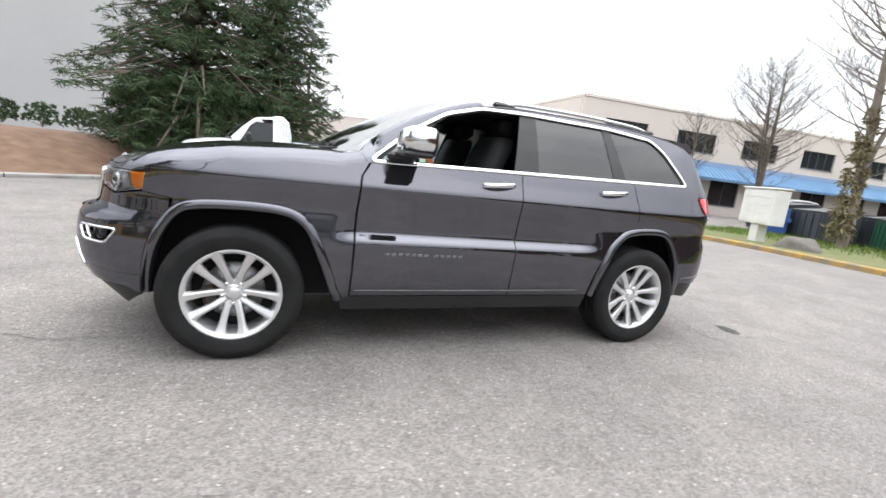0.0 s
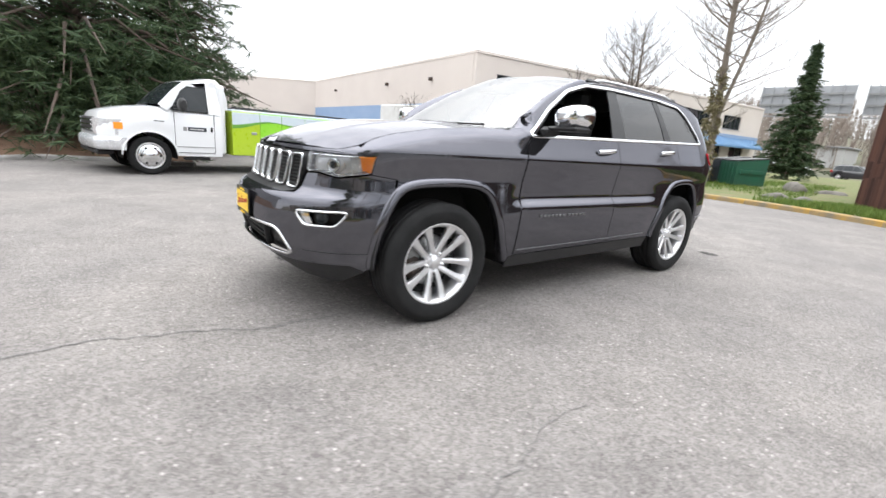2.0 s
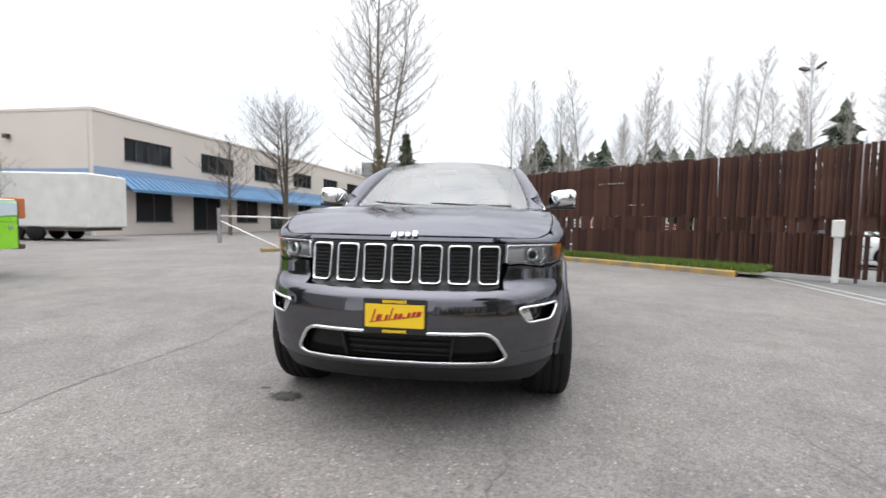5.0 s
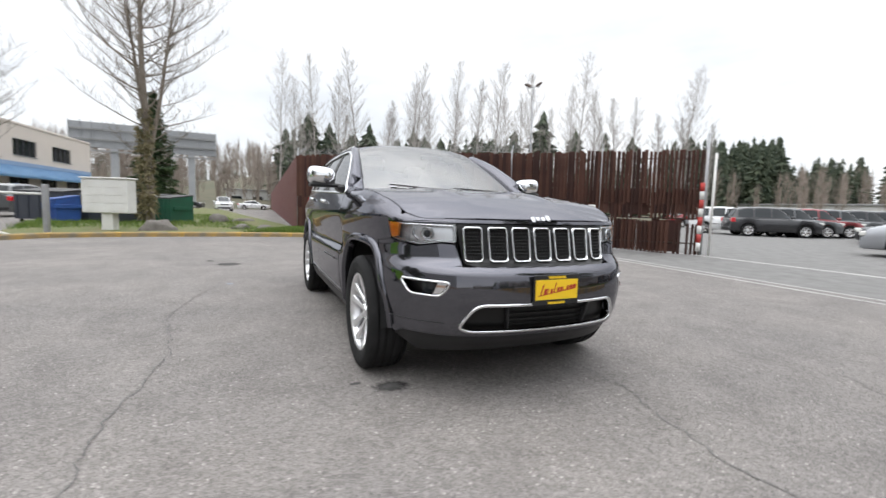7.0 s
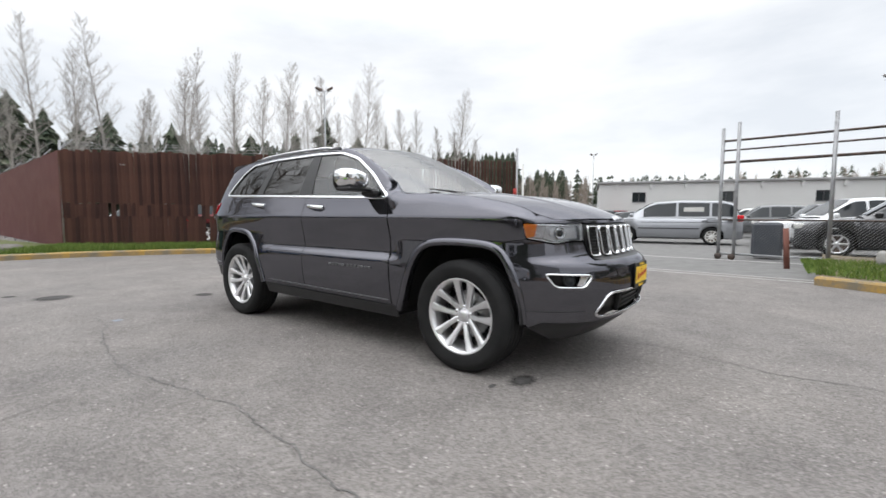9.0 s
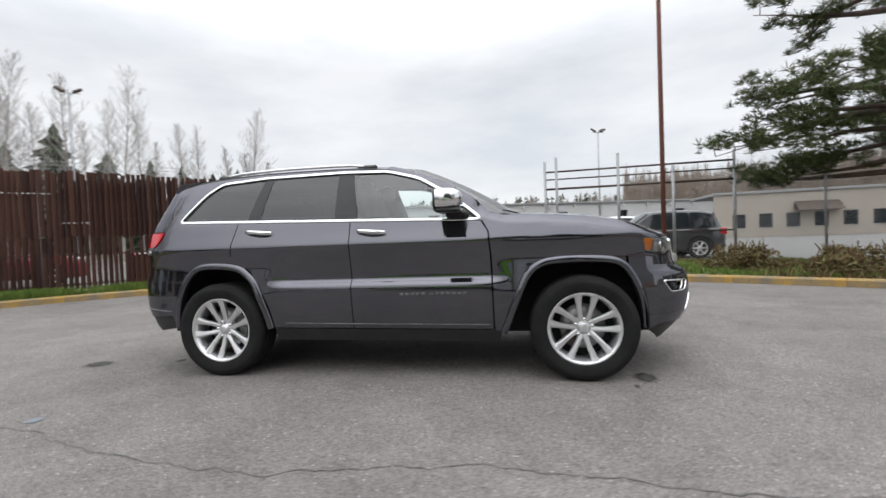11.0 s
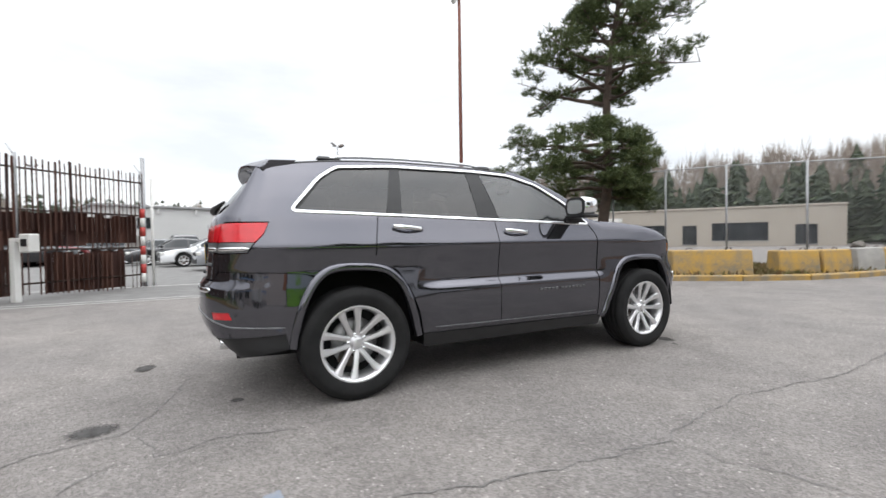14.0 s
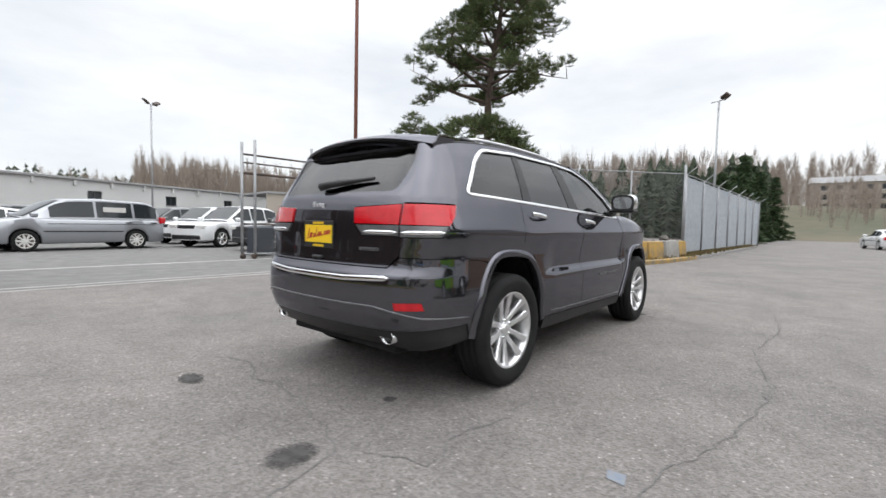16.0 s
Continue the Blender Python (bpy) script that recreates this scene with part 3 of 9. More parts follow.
K1 = [(-9.6, -7.6), (-10.6, -7.0), (-11.15, -5.0), (-11.35, -1.5), (-10.85, 0.5), (-9.55, 2.9), (-8.45, 4.05), (-6.1, 6.3)]
K2 = [(3.7, 5.80), (5.9, 4.55), (7.6, 3.25), (9.2, 2.0), (10.7, 1.30), (14.0, 0.85), (22.0, 0.55), (34.0, 0.1)]
line1 = kerb("kerb_behind", K1, "worn kerb with faded yellow paint beside the grass", M["yellow"])
line2 = kerb("kerb_island", K2, "worn kerb round the island, yellow paint giving way to bare concrete", M["yellow"], plain_from=13.5)
K3 = [(1.5, -9.3), (3.7, -10.4), (4.9, -10.1), (5.9, -8.6), (8.5, -7.0), (13, -6.0)]
line3 = kerb("kerb_mulch", K3, "low concrete kerb beside the mulch bed", M["concrete"], h=0.10)


def bank(name, front, back, z_front, z_back, material, label, n=6):
    """Sloping ground between two lines."""
    rows = []
    for k in range(n + 1):
        t = k / n
        row = []
        for i, (a, c) in enumerate(zip(front, back)):
            p = Vector(a[:2]) * (1 - t) + Vector(c[:2]) * t
            z = z_front + (z_back - z_front) * min(1, t * 1.5) + 0.03 * noise.noise((p.x * 1.3, p.y * 1.3, 0)) * min(t * 4, 1)
            row.append((p.x, p.y, z))
        rows.append(row)
    b = Mesh()
    b.loft(rows, closed=False, caps=False)
    if b.f:
        b.f = [tuple(reversed(q)) for q in b.f] if name in ("grass_bank", "planted_island") else b.f
    return fixed(name, b, material, label)


FA, FB = Vector((-13.4, 0.05)), Vector((-3.95, 10.05))
fdir = (FB - FA).normalized()
# the grass between kerb and slatted fence
back1 = []
for p in line1:
    s = max(0.0, min((FB - FA).length - 0.3, (Vector(p[:2]) - FA).dot(fdir)))
    q = FA + fdir * s
    if (Vector(p[:2]) - FA).dot(fdir) < 0:
        q = Vector((-60.0, p[1] * 2.4))
    back1.append(q)
bank("grass_bank", line1, back1, 0.11, 0.20, M["turf"], "patchy spring grass bank behind the kerb", 8)
back2 = [Vector((p[0] + 0.4, p[1] + 5.5)) if p[0] < 14 else Vector((p[0], p[1] + 1.2)) for p in line2]
bank("planted_island", line2, back2, 0.11, 0.16, M["brush"], "dry leaf-strewn planting island inside the yellow kerb", 8)
back3 = [Vector((p[0] + 0.5, p[1] - 5.0)) for p in line3]
bank("mulch_bed", line3, back3, 0.06, 1.0, M["mulch"], "brown bark mulch bed rising towards the conifer", 8)


def blades(name, label, material, area, count, h0, h1, zf, seed, wide=0.012):
    """Thin blades strewn where area says so."""
    rnd = random.Random(seed)
    v, f = [], []
    while len(f) < count:
        spot = area(rnd)
        if spot is None:
            continue
        x, y = spot
        z = zf(x, y)
        a, h = rnd.uniform(0, 6.28), rnd.uniform(h0, h1)
        lx, ly = math.cos(a) * wide, math.sin(a) * wide
        tx, ty = rnd.uniform(-0.5, 0.5) * h, rnd.uniform(-0.5, 0.5) * h
        o = len(v)
        v += [(x - lx, y - ly, z), (x + lx, y + ly, z), (x + tx, y + ty, z + h)]
        f.append((o, o + 1, o + 2))
    return tagged(Mesh().add(v, f).make(name, material), label, name, kind="stuff")


def area_fence(rnd):
    """Between kerb and fence, denser towards the fence."""
    i = rnd.randrange(len(line1) - 1)
    a, c = line1[i], back1[i]
    t = rnd.random() ** 0.7
    if (Vector(c[:2]) - Vector(a[:2])).length > 12:
        t *= 0.35
    u = rnd.random()
    p = Vector(a[:2]).lerp(Vector(line1[i + 1][:2]), u)
    q = Vector(c[:2]).lerp(Vector(back1[i + 1][:2]), u)
    p = p.lerp(q, 0.05 + 0.95 * t)
    return (p.x, p.y) if noise.noise((p.x * 0.8, p.y * 0.8, 3)) > rnd.uniform(-0.6, 0.2) else None


blades("grass", "short green and straw-coloured grass along the fence", M["grass"], area_fence, 46000, 0.06, 0.20, lambda x, y: 0.13, 5)


def area_gate(rnd):
    x, y = rnd.uniform(3.6, 8.4), rnd.uniform(4.0, 9.5)
    return (x, y) if y > 6.0 - (x - 3.7) * 0.62 + 0.25 and y < 9.3 else None


blades("grass", "grass tufts beside the gate posts", M["grass"], area_gate, 16000, 0.04, 0.12, lambda x, y: 0.12, 6)


def area_island(rnd):
    i = rnd.randrange(len(line2) - 1)
    p = Vector(line2[i][:2]).lerp(Vector(back2[i][:2]), 0.04 + 0.8 * rnd.random())
    p += Vector((rnd.uniform(-0.3, 0.3), rnd.uniform(-0.2, 0.4)))
    return (p.x, p.y) if p.x > 5.6 else None


blades("leaf_litter", "dead leaves and low brown ground cover on the island", M["leafbrown"], area_island, 30000, 0.02, 0.15, lambda x, y: 0.12, 7, 0.028)


# ---- rusty slatted fence ----
fence = thing("slat_fence", "tall rust-brown slatted privacy fence with barbed wire on galvanized posts", "fence", Matrix.Translation((FA.x, FA.y, 0)) @ Matrix.Rotation(math.atan2(fdir.y, fdir.x), 4, "Z"))
FL = (FB - FA).length
slat_u = Mesh().box(-0.063, 0.063, -0.004, 0.004, 0, 1.54, 0.003).make("slat", M["rust"], fence)
slat_l = Mesh().box(-0.058, 0.058, -0.005, 0.005, 0, 0.92, 0.004).make("slat", M["rust"], fence)
slat_m = Mesh().box(-0.060, 0.060, -0.004, 0.004, 0, 0.44, 0.003).make("slat", M["rust"], fence)
rnd = random.Random(11)
nsl = int(FL / 0.107)
for i in range(nsl):
    x = 0.08 + i * FL / nsl
    base = 0.20 * min(1.0, (FL - x) / 3.5)
    top = rnd.uniform(-0.05, 0.03)
    torn = 0.08 + 0.30 * max(0.0, noise.noise((x * 0.7, 4.0, 0)) + 0.25) if x < 7.5 else 0.12
    for src, z, gone in ((slat_u, 1.42, 0.015), (slat_m, 0.99 + rnd.uniform(-0.02, 0.02), torn), (slat_l, base - 0.06, 0.05)):
        if rnd.random() < gone:
            continue
        m = Matrix.Translation((x + rnd.uniform(-0.006, 0.006), rnd.uniform(-0.004, 0.004), z + (top if src is slat_u else 0))) @ Matrix.Rotation(rnd.gauss(0, 0.008), 4, "Y") @ Matrix.Rotation(radians(43) + rnd.gauss(0, 0.07), 4, "Z")
        share("slat", src, fence, m)
for o, z in ((slat_u, 1.42), (slat_m, 0.99), (slat_l, 0.1)):
    o.matrix_basis = Matrix.Translation((0.02, 0.02, z))
# second layer, that closes most of the gaps in the middle of the fence
for a, c, z0, z1 in ((7.1, 7.8, 0.10, 0.95), (6.0, 8.9, 1.45, 2.82), (8.0, 8.9, 0.10, 1.40), (8.9, 9.5, 0.10, 2.45), (9.5, 10.2, 0.10, 2.05), (10.2, 11.3, 1.12, 1.85), (10.2, 11.0, 0.10, 1.04), (11.3, 12.2, 1.10, 1.80), (11.5, 12.1, 0.08, 0.95), (12.2, 13.6, 1.15, 1.82), (12.3, 13.1, 0.05, 0.98)):
    x = a
    while x < c:
        w = rnd.uniform(0.16, 0.24)
        Mesh().box(x, x + w - 0.008, 0.075, 0.085, z0, z1 + rnd.uniform(-0.06, 0.05)).make("backing_board", M["rust"], fence)
        x += w
for z in (0.32, 1.02, 1.86, 2.72):
    Mesh().tube([(0, 0.062, z), (FL, 0.062, z)], 0.021, 8).make("rail", M["darksteel"], fence)
for i in range(6):
    x = i * FL / 5
    Mesh().tube([(x, 0.06, 0), (x, 0.06, 3.25 if i in (0,) else 3.02)], 0.032, 10).make("post", M["galv"], fence)
    Mesh().tube([(x, 0.06, 2.95), (x, 0.30, 3.22)], 0.012, 6).make("wire_arm", M["galv"], fence)
for k in range(3):
    Mesh().tube([(x, 0.10 + k * 0.09, 3.02 + k * 0.09 + 0.02 * math.sin(x * 2.2 + k)) for x in np.linspace(0, FL * 0.62, 30)], 0.004, 4).make("barbed_wire", M["galv"], fence)
for x, w, z in ((4.9, 0.8, 2.42), (5.9, 0.5, 1.75), (1.6, 0.1, 2.55)):
    b = Mesh()
    k = x
    while k < x + w:
        b.box(k, k + 0.05, -0.012, -0.006, z, z + 0.025)
        k += 0.085
    b.make("torn_edge", M["white"], fence, "row of pale worn slat ends")

far_fence = thing("slat_fence", "long red-brown slatted fence with barbed wire on slanted arms", "fence", Matrix.Translation((FA.x, FA.y, 0)) @ Matrix.Rotation(radians(178.4), 4, "Z"))
b = Mesh()
x = 0.05
while x < 72:
    w = 0.12 if x < 25 else 0.3
    b.box(x, x + w - 0.012, -0.006 + rnd.uniform(-0.006, 0.006), 0.01, 0.12, 2.95 + rnd.uniform(-0.03, 0.03))
    x += w
tagged(b.make("slats", M["redfence"], far_fence), kind="stuff")
for i in range(25):
    Mesh().tube([(i * 3, -0.03, 0), (i * 3, -0.03, 3.0)], 0.03, 6).make("post", M["galv"], far_fence)
    Mesh().tube([(i * 3, -0.03, 2.95), (i * 3, -0.34, 3.3)], 0.014, 5).make("wire_arm", M["galv"], far_fence)

# gate post with red and white bands
post = thing("gate_post", "steel gate post with red and white warning bands", "post", Matrix.Translation((FB.x, FB.y, 0)))
Mesh().tube([(0, 0, 0), (0, 0, 3.38)], 0.045, 12).make("pole", M["galv"], post)
for i in range(8):
    Mesh().tube([(-0.03, -0.06, 0.12 + i * 0.24), (-0.03, -0.06, 0.355 + i * 0.24)], 0.062, 14).make("band", M["red"] if i % 2 else M["white"], post, "red band" if i % 2 else "white band")
Mesh().tube([(0.17, 0.12, 0), (0.17, 0.12, 2.85)], 0.035, 10).make("second_pole", M["white"], post)
Mesh().box(-0.42, -0.10, -0.05, 0.05, 1.0, 1.35, 0.02).make("latch_box", M["white"], post)

# keypad on its post
key = thing("keypad_stand", "white steel post with a weathered gate keypad box", "keypad", Matrix.Translation((-5.78, 7.62, 0)) @ Matrix.Rotation(radians(-35), 4, "Z"))
Mesh().box(-0.06, 0.06, -0.06, 0.06, 0, 1.26, 0.008).make("post", M["white"], key)
Mesh().box(-0.06, 0.34, -0.05, 0.05, 1.18, 1.26, 0.008).make("arm", M["white"], key)
Mesh().box(0.20, 0.46, -0.10, 0.10, 0.98, 1.34, 0.02).make("box", M["white"], key)
Mesh().box(0.27, 0.40, -0.115, -0.102, 1.10, 1.24, 0.004).make("keypad", M["black"], key)

# parcel box cluster on a pedestal
pb = thing("mailbox_cluster", "white sheet-metal mailbox cluster on a pedestal", "mailbox", Matrix.Translation((-12.75, -5.72, 0.1)) @ Matrix.Rotation(radians(70), 4, "Z"))
Mesh().box(-0.70, 0.70, -0.22, 0.22, 0.55, 1.62, 0.02).make("cabinet", M["white"], pb)
Mesh().box(-0.74, 0.74, -0.26, 0.26, 1.62, 1.67, 0.015).make("cap", M["white"], pb)
Mesh().box(-0.17, 0.17, -0.15, 0.15, -0.1, 0.55, 0.01).make("pedestal", M["white"], pb)
for i in range(2):
    for k in range(4):
        Mesh().box(-0.62 + i * 0.63, -0.03 + i * 0.63, -0.228, -0.221, 0.62 + k * 0.245, 0.84 + k * 0.245, 0.003).make("door", M["white"], pb)


def dumpster(label, m, body, lid, l=1.9, w=1.35, h=1.28):
    d = thing("dumpster", label, "dumpster", m, "bins behind the grass")
    prof = [(-w / 2, 0.14), (w / 2, 0.14), (w / 2, h), (-w / 2, h - 0.16)]
    Mesh().loft([[(x, y, z) for y, z in prof] for x in (-l / 2, l / 2)], smooth=False).make("body", body, d)
    for i in range(5):
        x = -l / 2 + 0.12 + i * (l - 0.24) / 4
        Mesh().box(x - 0.03, x + 0.03, -w / 2 - 0.035, -w / 2 - 0.002, 0.2, h - 0.22, 0.006).make("rib", body, d)
    for s in (-1, 1):
        Mesh().box(min(s * l / 2, s * (l / 2 + 0.06)), max(s * l / 2, s * (l / 2 + 0.06)), -0.5, 0.5, 0.62, 0.78, 0.01).make("fork_pocket", body, d)
        b = Mesh()
        b.loft([[(x, y, z) for y, z in ((-w / 2 - 0.03, h - 0.15), (w / 2 + 0.02, h + 0.01), (w / 2 + 0.02, h + 0.05), (-w / 2 - 0.03, h - 0.11))] for x in (min(0.01 * s, s * l / 2), max(0.01 * s, s * l / 2))], smooth=False)
        b.make("lid", lid, d)
    for sx in (-1, 1):
        for sy in (-1, 1):
            Mesh().lathe([(0.001, -0.03), (0.07, -0.03), (0.07, 0.03), (0.001, 0.03)], 14, "y", (sx * (l / 2 - 0.15), sy * (w / 2 - 0.15), 0.07)).make("wheel", M["rubber"], d)
    return d


dumpster("green steel dumpster with dark plastic lids on the grass edge", Matrix.Translation((-19.0, -4.9, 0.05)) @ Matrix.Rotation(radians(53), 4, "Z"), M["green"], M["black"], 1.15, 1.3)
dumpster("small navy steel dumpster butted against the green one", Matrix.Translation((-19.62, -5.74, 0.05)) @ Matrix.Rotation(radians(53), 4, "Z"), M["navy"], M["black"], 0.80, 1.3, 1.3)
dumpster("navy steel dumpster behind the mailbox cluster", Matrix.Translation((-19.2, -9.2, 0.05)) @ Matrix.Rotation(radians(68), 4, "Z"), M["navy"], M["black"], 2.0, 1.4, 1.4)
dumpster("navy steel dumpster beside its twin", Matrix.Translation((-18.2, -7.0, 0.05)) @ Matrix.Rotation(radians(64), 4, "Z"), M["navy"], M["black"], 1.7, 1.3, 1.3)
dumpster("blue recycling bin with sloped lid", Matrix.Translation((-17.6, -8.4, 0.05)) @ Matrix.Rotation(radians(40), 4, "Z"), M["bluebin"], M["bluebin"], 0.8, 0.8, 1.1)


def rock(x, y, sx, sy, sz, seed, z=0.1, label="mossy brown boulder on the grass"):
    rnd = random.Random(seed)
    b = bmesh.new()
    bmesh.ops.create_icosphere(b, subdivisions=3, radius=1)
    o = rnd.uniform(0, 90)
    for v in b.verts:
        k = 1 + 0.35 * noise.noise(v.co * 1.4 + Vector((o, 0, 0))) + 0.12 * noise.noise(v.co * 4 + Vector((0, o, 0)))
        v.co = Vector((v.co.x * sx * k, v.co.y * sy * k, max(v.co.z * sz * k, -0.3 * sz)))
    me = bpy.data.meshes.new("boulder")
    b.to_mesh(me)
    b.free()
    me.materials.append(M["stone"])
    me.polygons.foreach_set("use_smooth", [True] * len(me.polygons))
    ob = new("boulder", me)
    ob.location = (x, y, z)
    ob.rotation_euler.z = rnd.uniform(0, 6)
    return tagged(ob, label, "boulder", "boulders on the grass")


rock(-12.6, -4.4, 0.55, 0.4, 0.35, 1)
rock(-13.7, -1.9, 0.45, 0.3, 0.22, 2)
rock(-13.4, -1.1, 0.5, 0.3, 0.20, 3)
rock(-19.5, -3.0, 0.5, 0.4, 0.42, 4)
rock(-20.0, -1.9, 0.7, 0.35, 0.2, 5, label="low grey boulder lying in the grass")

# swing barrier with a light post
bar = thing("swing_barrier", "white pipe swing barrier hinged on a grey post", "barrier", Matrix.Translation((-11.35, -6.85, 0)))
Mesh().box(-0.12, 0.12, -0.05, 0.05, 0, 1.45, 0.01).make("post", M["galv"], bar)
Mesh().tube([(0, 0, 1.18), (-3.2, -5.6, 1.25)], 0.035, 8).make("upper_bar", M["white"], bar)
Mesh().tube([(1.2, -0.35, 0.12), (-3.1, -5.5, 1.0)], 0.03, 8).make("brace", M["white"], bar)
Mesh().box(-3.3, -3.16, -5.75, -5.6, 0, 1.6, 0.01).make("end_post", M["galv"], bar)


# ---- gate, pole and chain-link on the other side ----
def chain_link(parent, a, c, z0, z1, step=0.075, r=0.0021):
    """Woven wire as crossing straight wires."""
    a, c = Vector(a), Vector(c)
    d = c - a
    ln, h = d.length, z1 - z0
    d.normalize()
    nrm = Vector((-d.y, d.x)) * 0.004
    v, f = [], []
    for sgn in (1, -1):
        s = -h
        while s < ln:
            u0, u1 = max(s, 0), min(s + h, ln)
            if u1 > u0:
                zz = (z0 + u0 - s, z0 + u1 - s) if sgn > 0 else (z1 - (u0 - s), z1 - (u1 - s))
                o = len(v)
                for u, z in ((u0, zz[0]), (u1, zz[1])):
                    p = a + d * u + nrm * sgn
                    v += [(p.x - d.x * r, p.y - d.y * r, z + r), (p.x + d.x * r, p.y + d.y * r, z - r), (p.x + nrm.x, p.y + nrm.y, z)]
                f += [(o, o + 1, o + 4, o + 3), (o + 1, o + 2, o + 5, o + 4), (o + 2, o, o + 3, o + 5)]
            s += step
    return Mesh().add(v, f).make("chain_link", M["galv"], parent)


clf = thing("chain_link_fence", "tall galvanized chain-link fence with top rail and barbed wire", "fence")
CL = [(7.2, 9.6), (10.46, 7.3), (12.3, 4.4), (15.6, 1.35)]
for i, (a, c) in enumerate(zip(CL, CL[1:])):
    chain_link(clf, a, c, 0.2, 3.35)
    Mesh().tube([(*a, 3.35), (*c, 3.35)], 0.022, 8).make("top_rail", M["galv"], clf)
    for k in range(3):
        Mesh().tube([(*a, 3.48 + 0.1 * k), (*c, 3.48 + 0.1 * k)], 0.003, 4).make("barbed_wire", M["galv"], clf)
for p in CL[1:] + [(11.4, 5.9), (13.9, 2.9), (8.8, 8.45)]:
    Mesh().tube([(*p, 0), (*p, 3.7 if p == CL[-1] else 3.4)], 0.045 if p == CL[-1] else 0.032, 10).make("post", M["galv"], clf)
run = thing("chain_link_fence", "chain-link fence with pale blue-grey privacy slats and barbed wire arms", "fence", Matrix.Translation((15.6, 1.35, 0)) @ Matrix.Rotation(math.atan2(-0.95, 21.6), 4, "Z"))
b = Mesh()
x = 0.05
M["privacy"] = mat("privacy_slats", (0.30, 0.33, 0.36), 0.6, col2=(0.42, 0.45, 0.48), scale=5, fine=1.2, amount=0.5)
while x < 21.6:
    b.box(x, x + 0.062, -0.004, 0.004, 0.12 + 0.03 * math.sin(x * 7), 3.26 + 0.02 * math.sin(x * 5))
    x += 0.088
tagged(b.make("slats", M["privacy"], run), kind="stuff")
for i in range(8):
    x = 0.02 + i * 3.08
    Mesh().tube([(x, -0.04, 0), (x, -0.04, 3.35)], 0.036, 8).make("post", M["galv"], run)
    Mesh().tube([(x, -0.04, 3.3), (x + 0.22, -0.34, 3.62)], 0.018, 6).make("wire_arm", M["galv"], run)
Mesh().tube([(0, -0.04, 3.33), (21.6, -0.04, 3.33)], 0.021, 8).make("top_rail", M["galv"], run)

gate = thing("sliding_gate", "tall steel sliding gate frame with chain-link and dark rails", "gate")
G0, G1 = (1.95, 10.07), (7.2, 9.6)
for p, h in (((1.95, 10.07), 3.35), ((2.29, 9.98), 3.45), ((4.1, 9.86), 3.45), ((5.6, 9.7), 2.95), ((7.2, 9.6), 3.3)):
    Mesh().tube([(*p, 0.05), (*p, h)], 0.042, 10).make("upright", M["galv"], gate)
for z, r, mm in ((3.02, 0.028, "darksteel"), (2.78, 0.022, "darksteel"), (2.48, 0.034, "darksteel"), (1.02, 0.022, "darksteel"), (0.14, 0.026, "galv")):
    Mesh().tube([(*G0, z), (*G1, z - 0.02)], r, 8).make("rail", M[mm], gate)
chain_link(gate, (2.29, 9.98), G1, 0.15, 1.0, 0.07)
for p in ((1.95, 10.02), (2.25, 9.95)):
    Mesh().lathe([(0.001, -0.03), (0.08, -0.03), (0.08, 0.03), (0.001, 0.03)], 16, "y", (p[0], p[1], 0.08)).make("roller", M["darksteel"], gate)
Mesh().tube([(3.35, 8.35, 0), (3.3, 8.38, 0.85)], 0.055, 10).make("stop_post", M["rustpole"], gate)

tagged(Mesh().box(-0.33, 0.33, -0.3, 0.3, 0.05, 0.95, 0.06).make("waste_bin", M["navy"], m=Matrix.Translation((2.95, 10.9, 0))), "dark blue-grey waste bin standing behind the gate", "bin")

pole = thing("light_pole", "tall rust-red steel pole on a concrete foot", "pole", Matrix.Translation((5.05, 8.84, 0)))
Mesh().tube([(0, 0, 0.25), (0, 0, 6), (0.02, 0, 13.5)], [0.064, 0.058, 0.046], 14).make("shaft", M["rustpole"], pole)
Mesh().lathe([(0.001, 0), (0.30, 0), (0.30, 0.36), (0.24, 0.42), (0.001, 0.42)], 20, "z").make("foot", M["concrete"], pole)
for s in (-1, 1):
    Mesh().box(-0.16, 0.16, -0.1, 0.1, -0.06, 0.1, 0.03).make("lamp_head", M["white"], pole, m=Matrix.Translation((s * 0.12, 0, 9.25 + 0.2 * s)) @ Matrix.Rotation(s * 0.9, 4, "Y"))


def flood_pole(x, y, h, turn, label, heads=(-1, 1)):
    p = thing("street_lamp", label, "lamp post", Matrix.Translation((x, y, 0)) @ Matrix.Rotation(radians(turn), 4, "Z"), "yard lamp posts")
    Mesh().tube([(0, 0, 0), (0, 0, h)], [0.09, 0.06], 10).make("pole", M["galv"], p)
    Mesh().tube([(-0.6, 0, h), (0.6, 0, h)], 0.035, 8).make("crossarm", M["galv"], p)
    for s in heads:
        Mesh().box(-0.28, 0.28, -0.22, 0.22, -0.09, 0.09, 0.04).make("lamp_head", M["darksteel"], p, m=Matrix.Translation((s * 0.48, 0, h + 0.2)) @ Matrix.Rotation(radians(-28 * s), 4, "Y") @ Matrix.Rotation(radians(25), 4, "X"))
    return p


flood_pole(-28.9, 21.4, 12.0, 40, "galvanized lamp post with two dark floodlights")
flood_pole(9.5, 42.6, 11.2, 20, "slender lamp post with two tilted floodlights")
flood_pole(32.9, 2.8, 10.4, 60, "tall lamp post with one tilted floodlight", (-1,))
flood_pole(-27.8, 88.4, 13.9, 0, "far lamp post over the car lot")


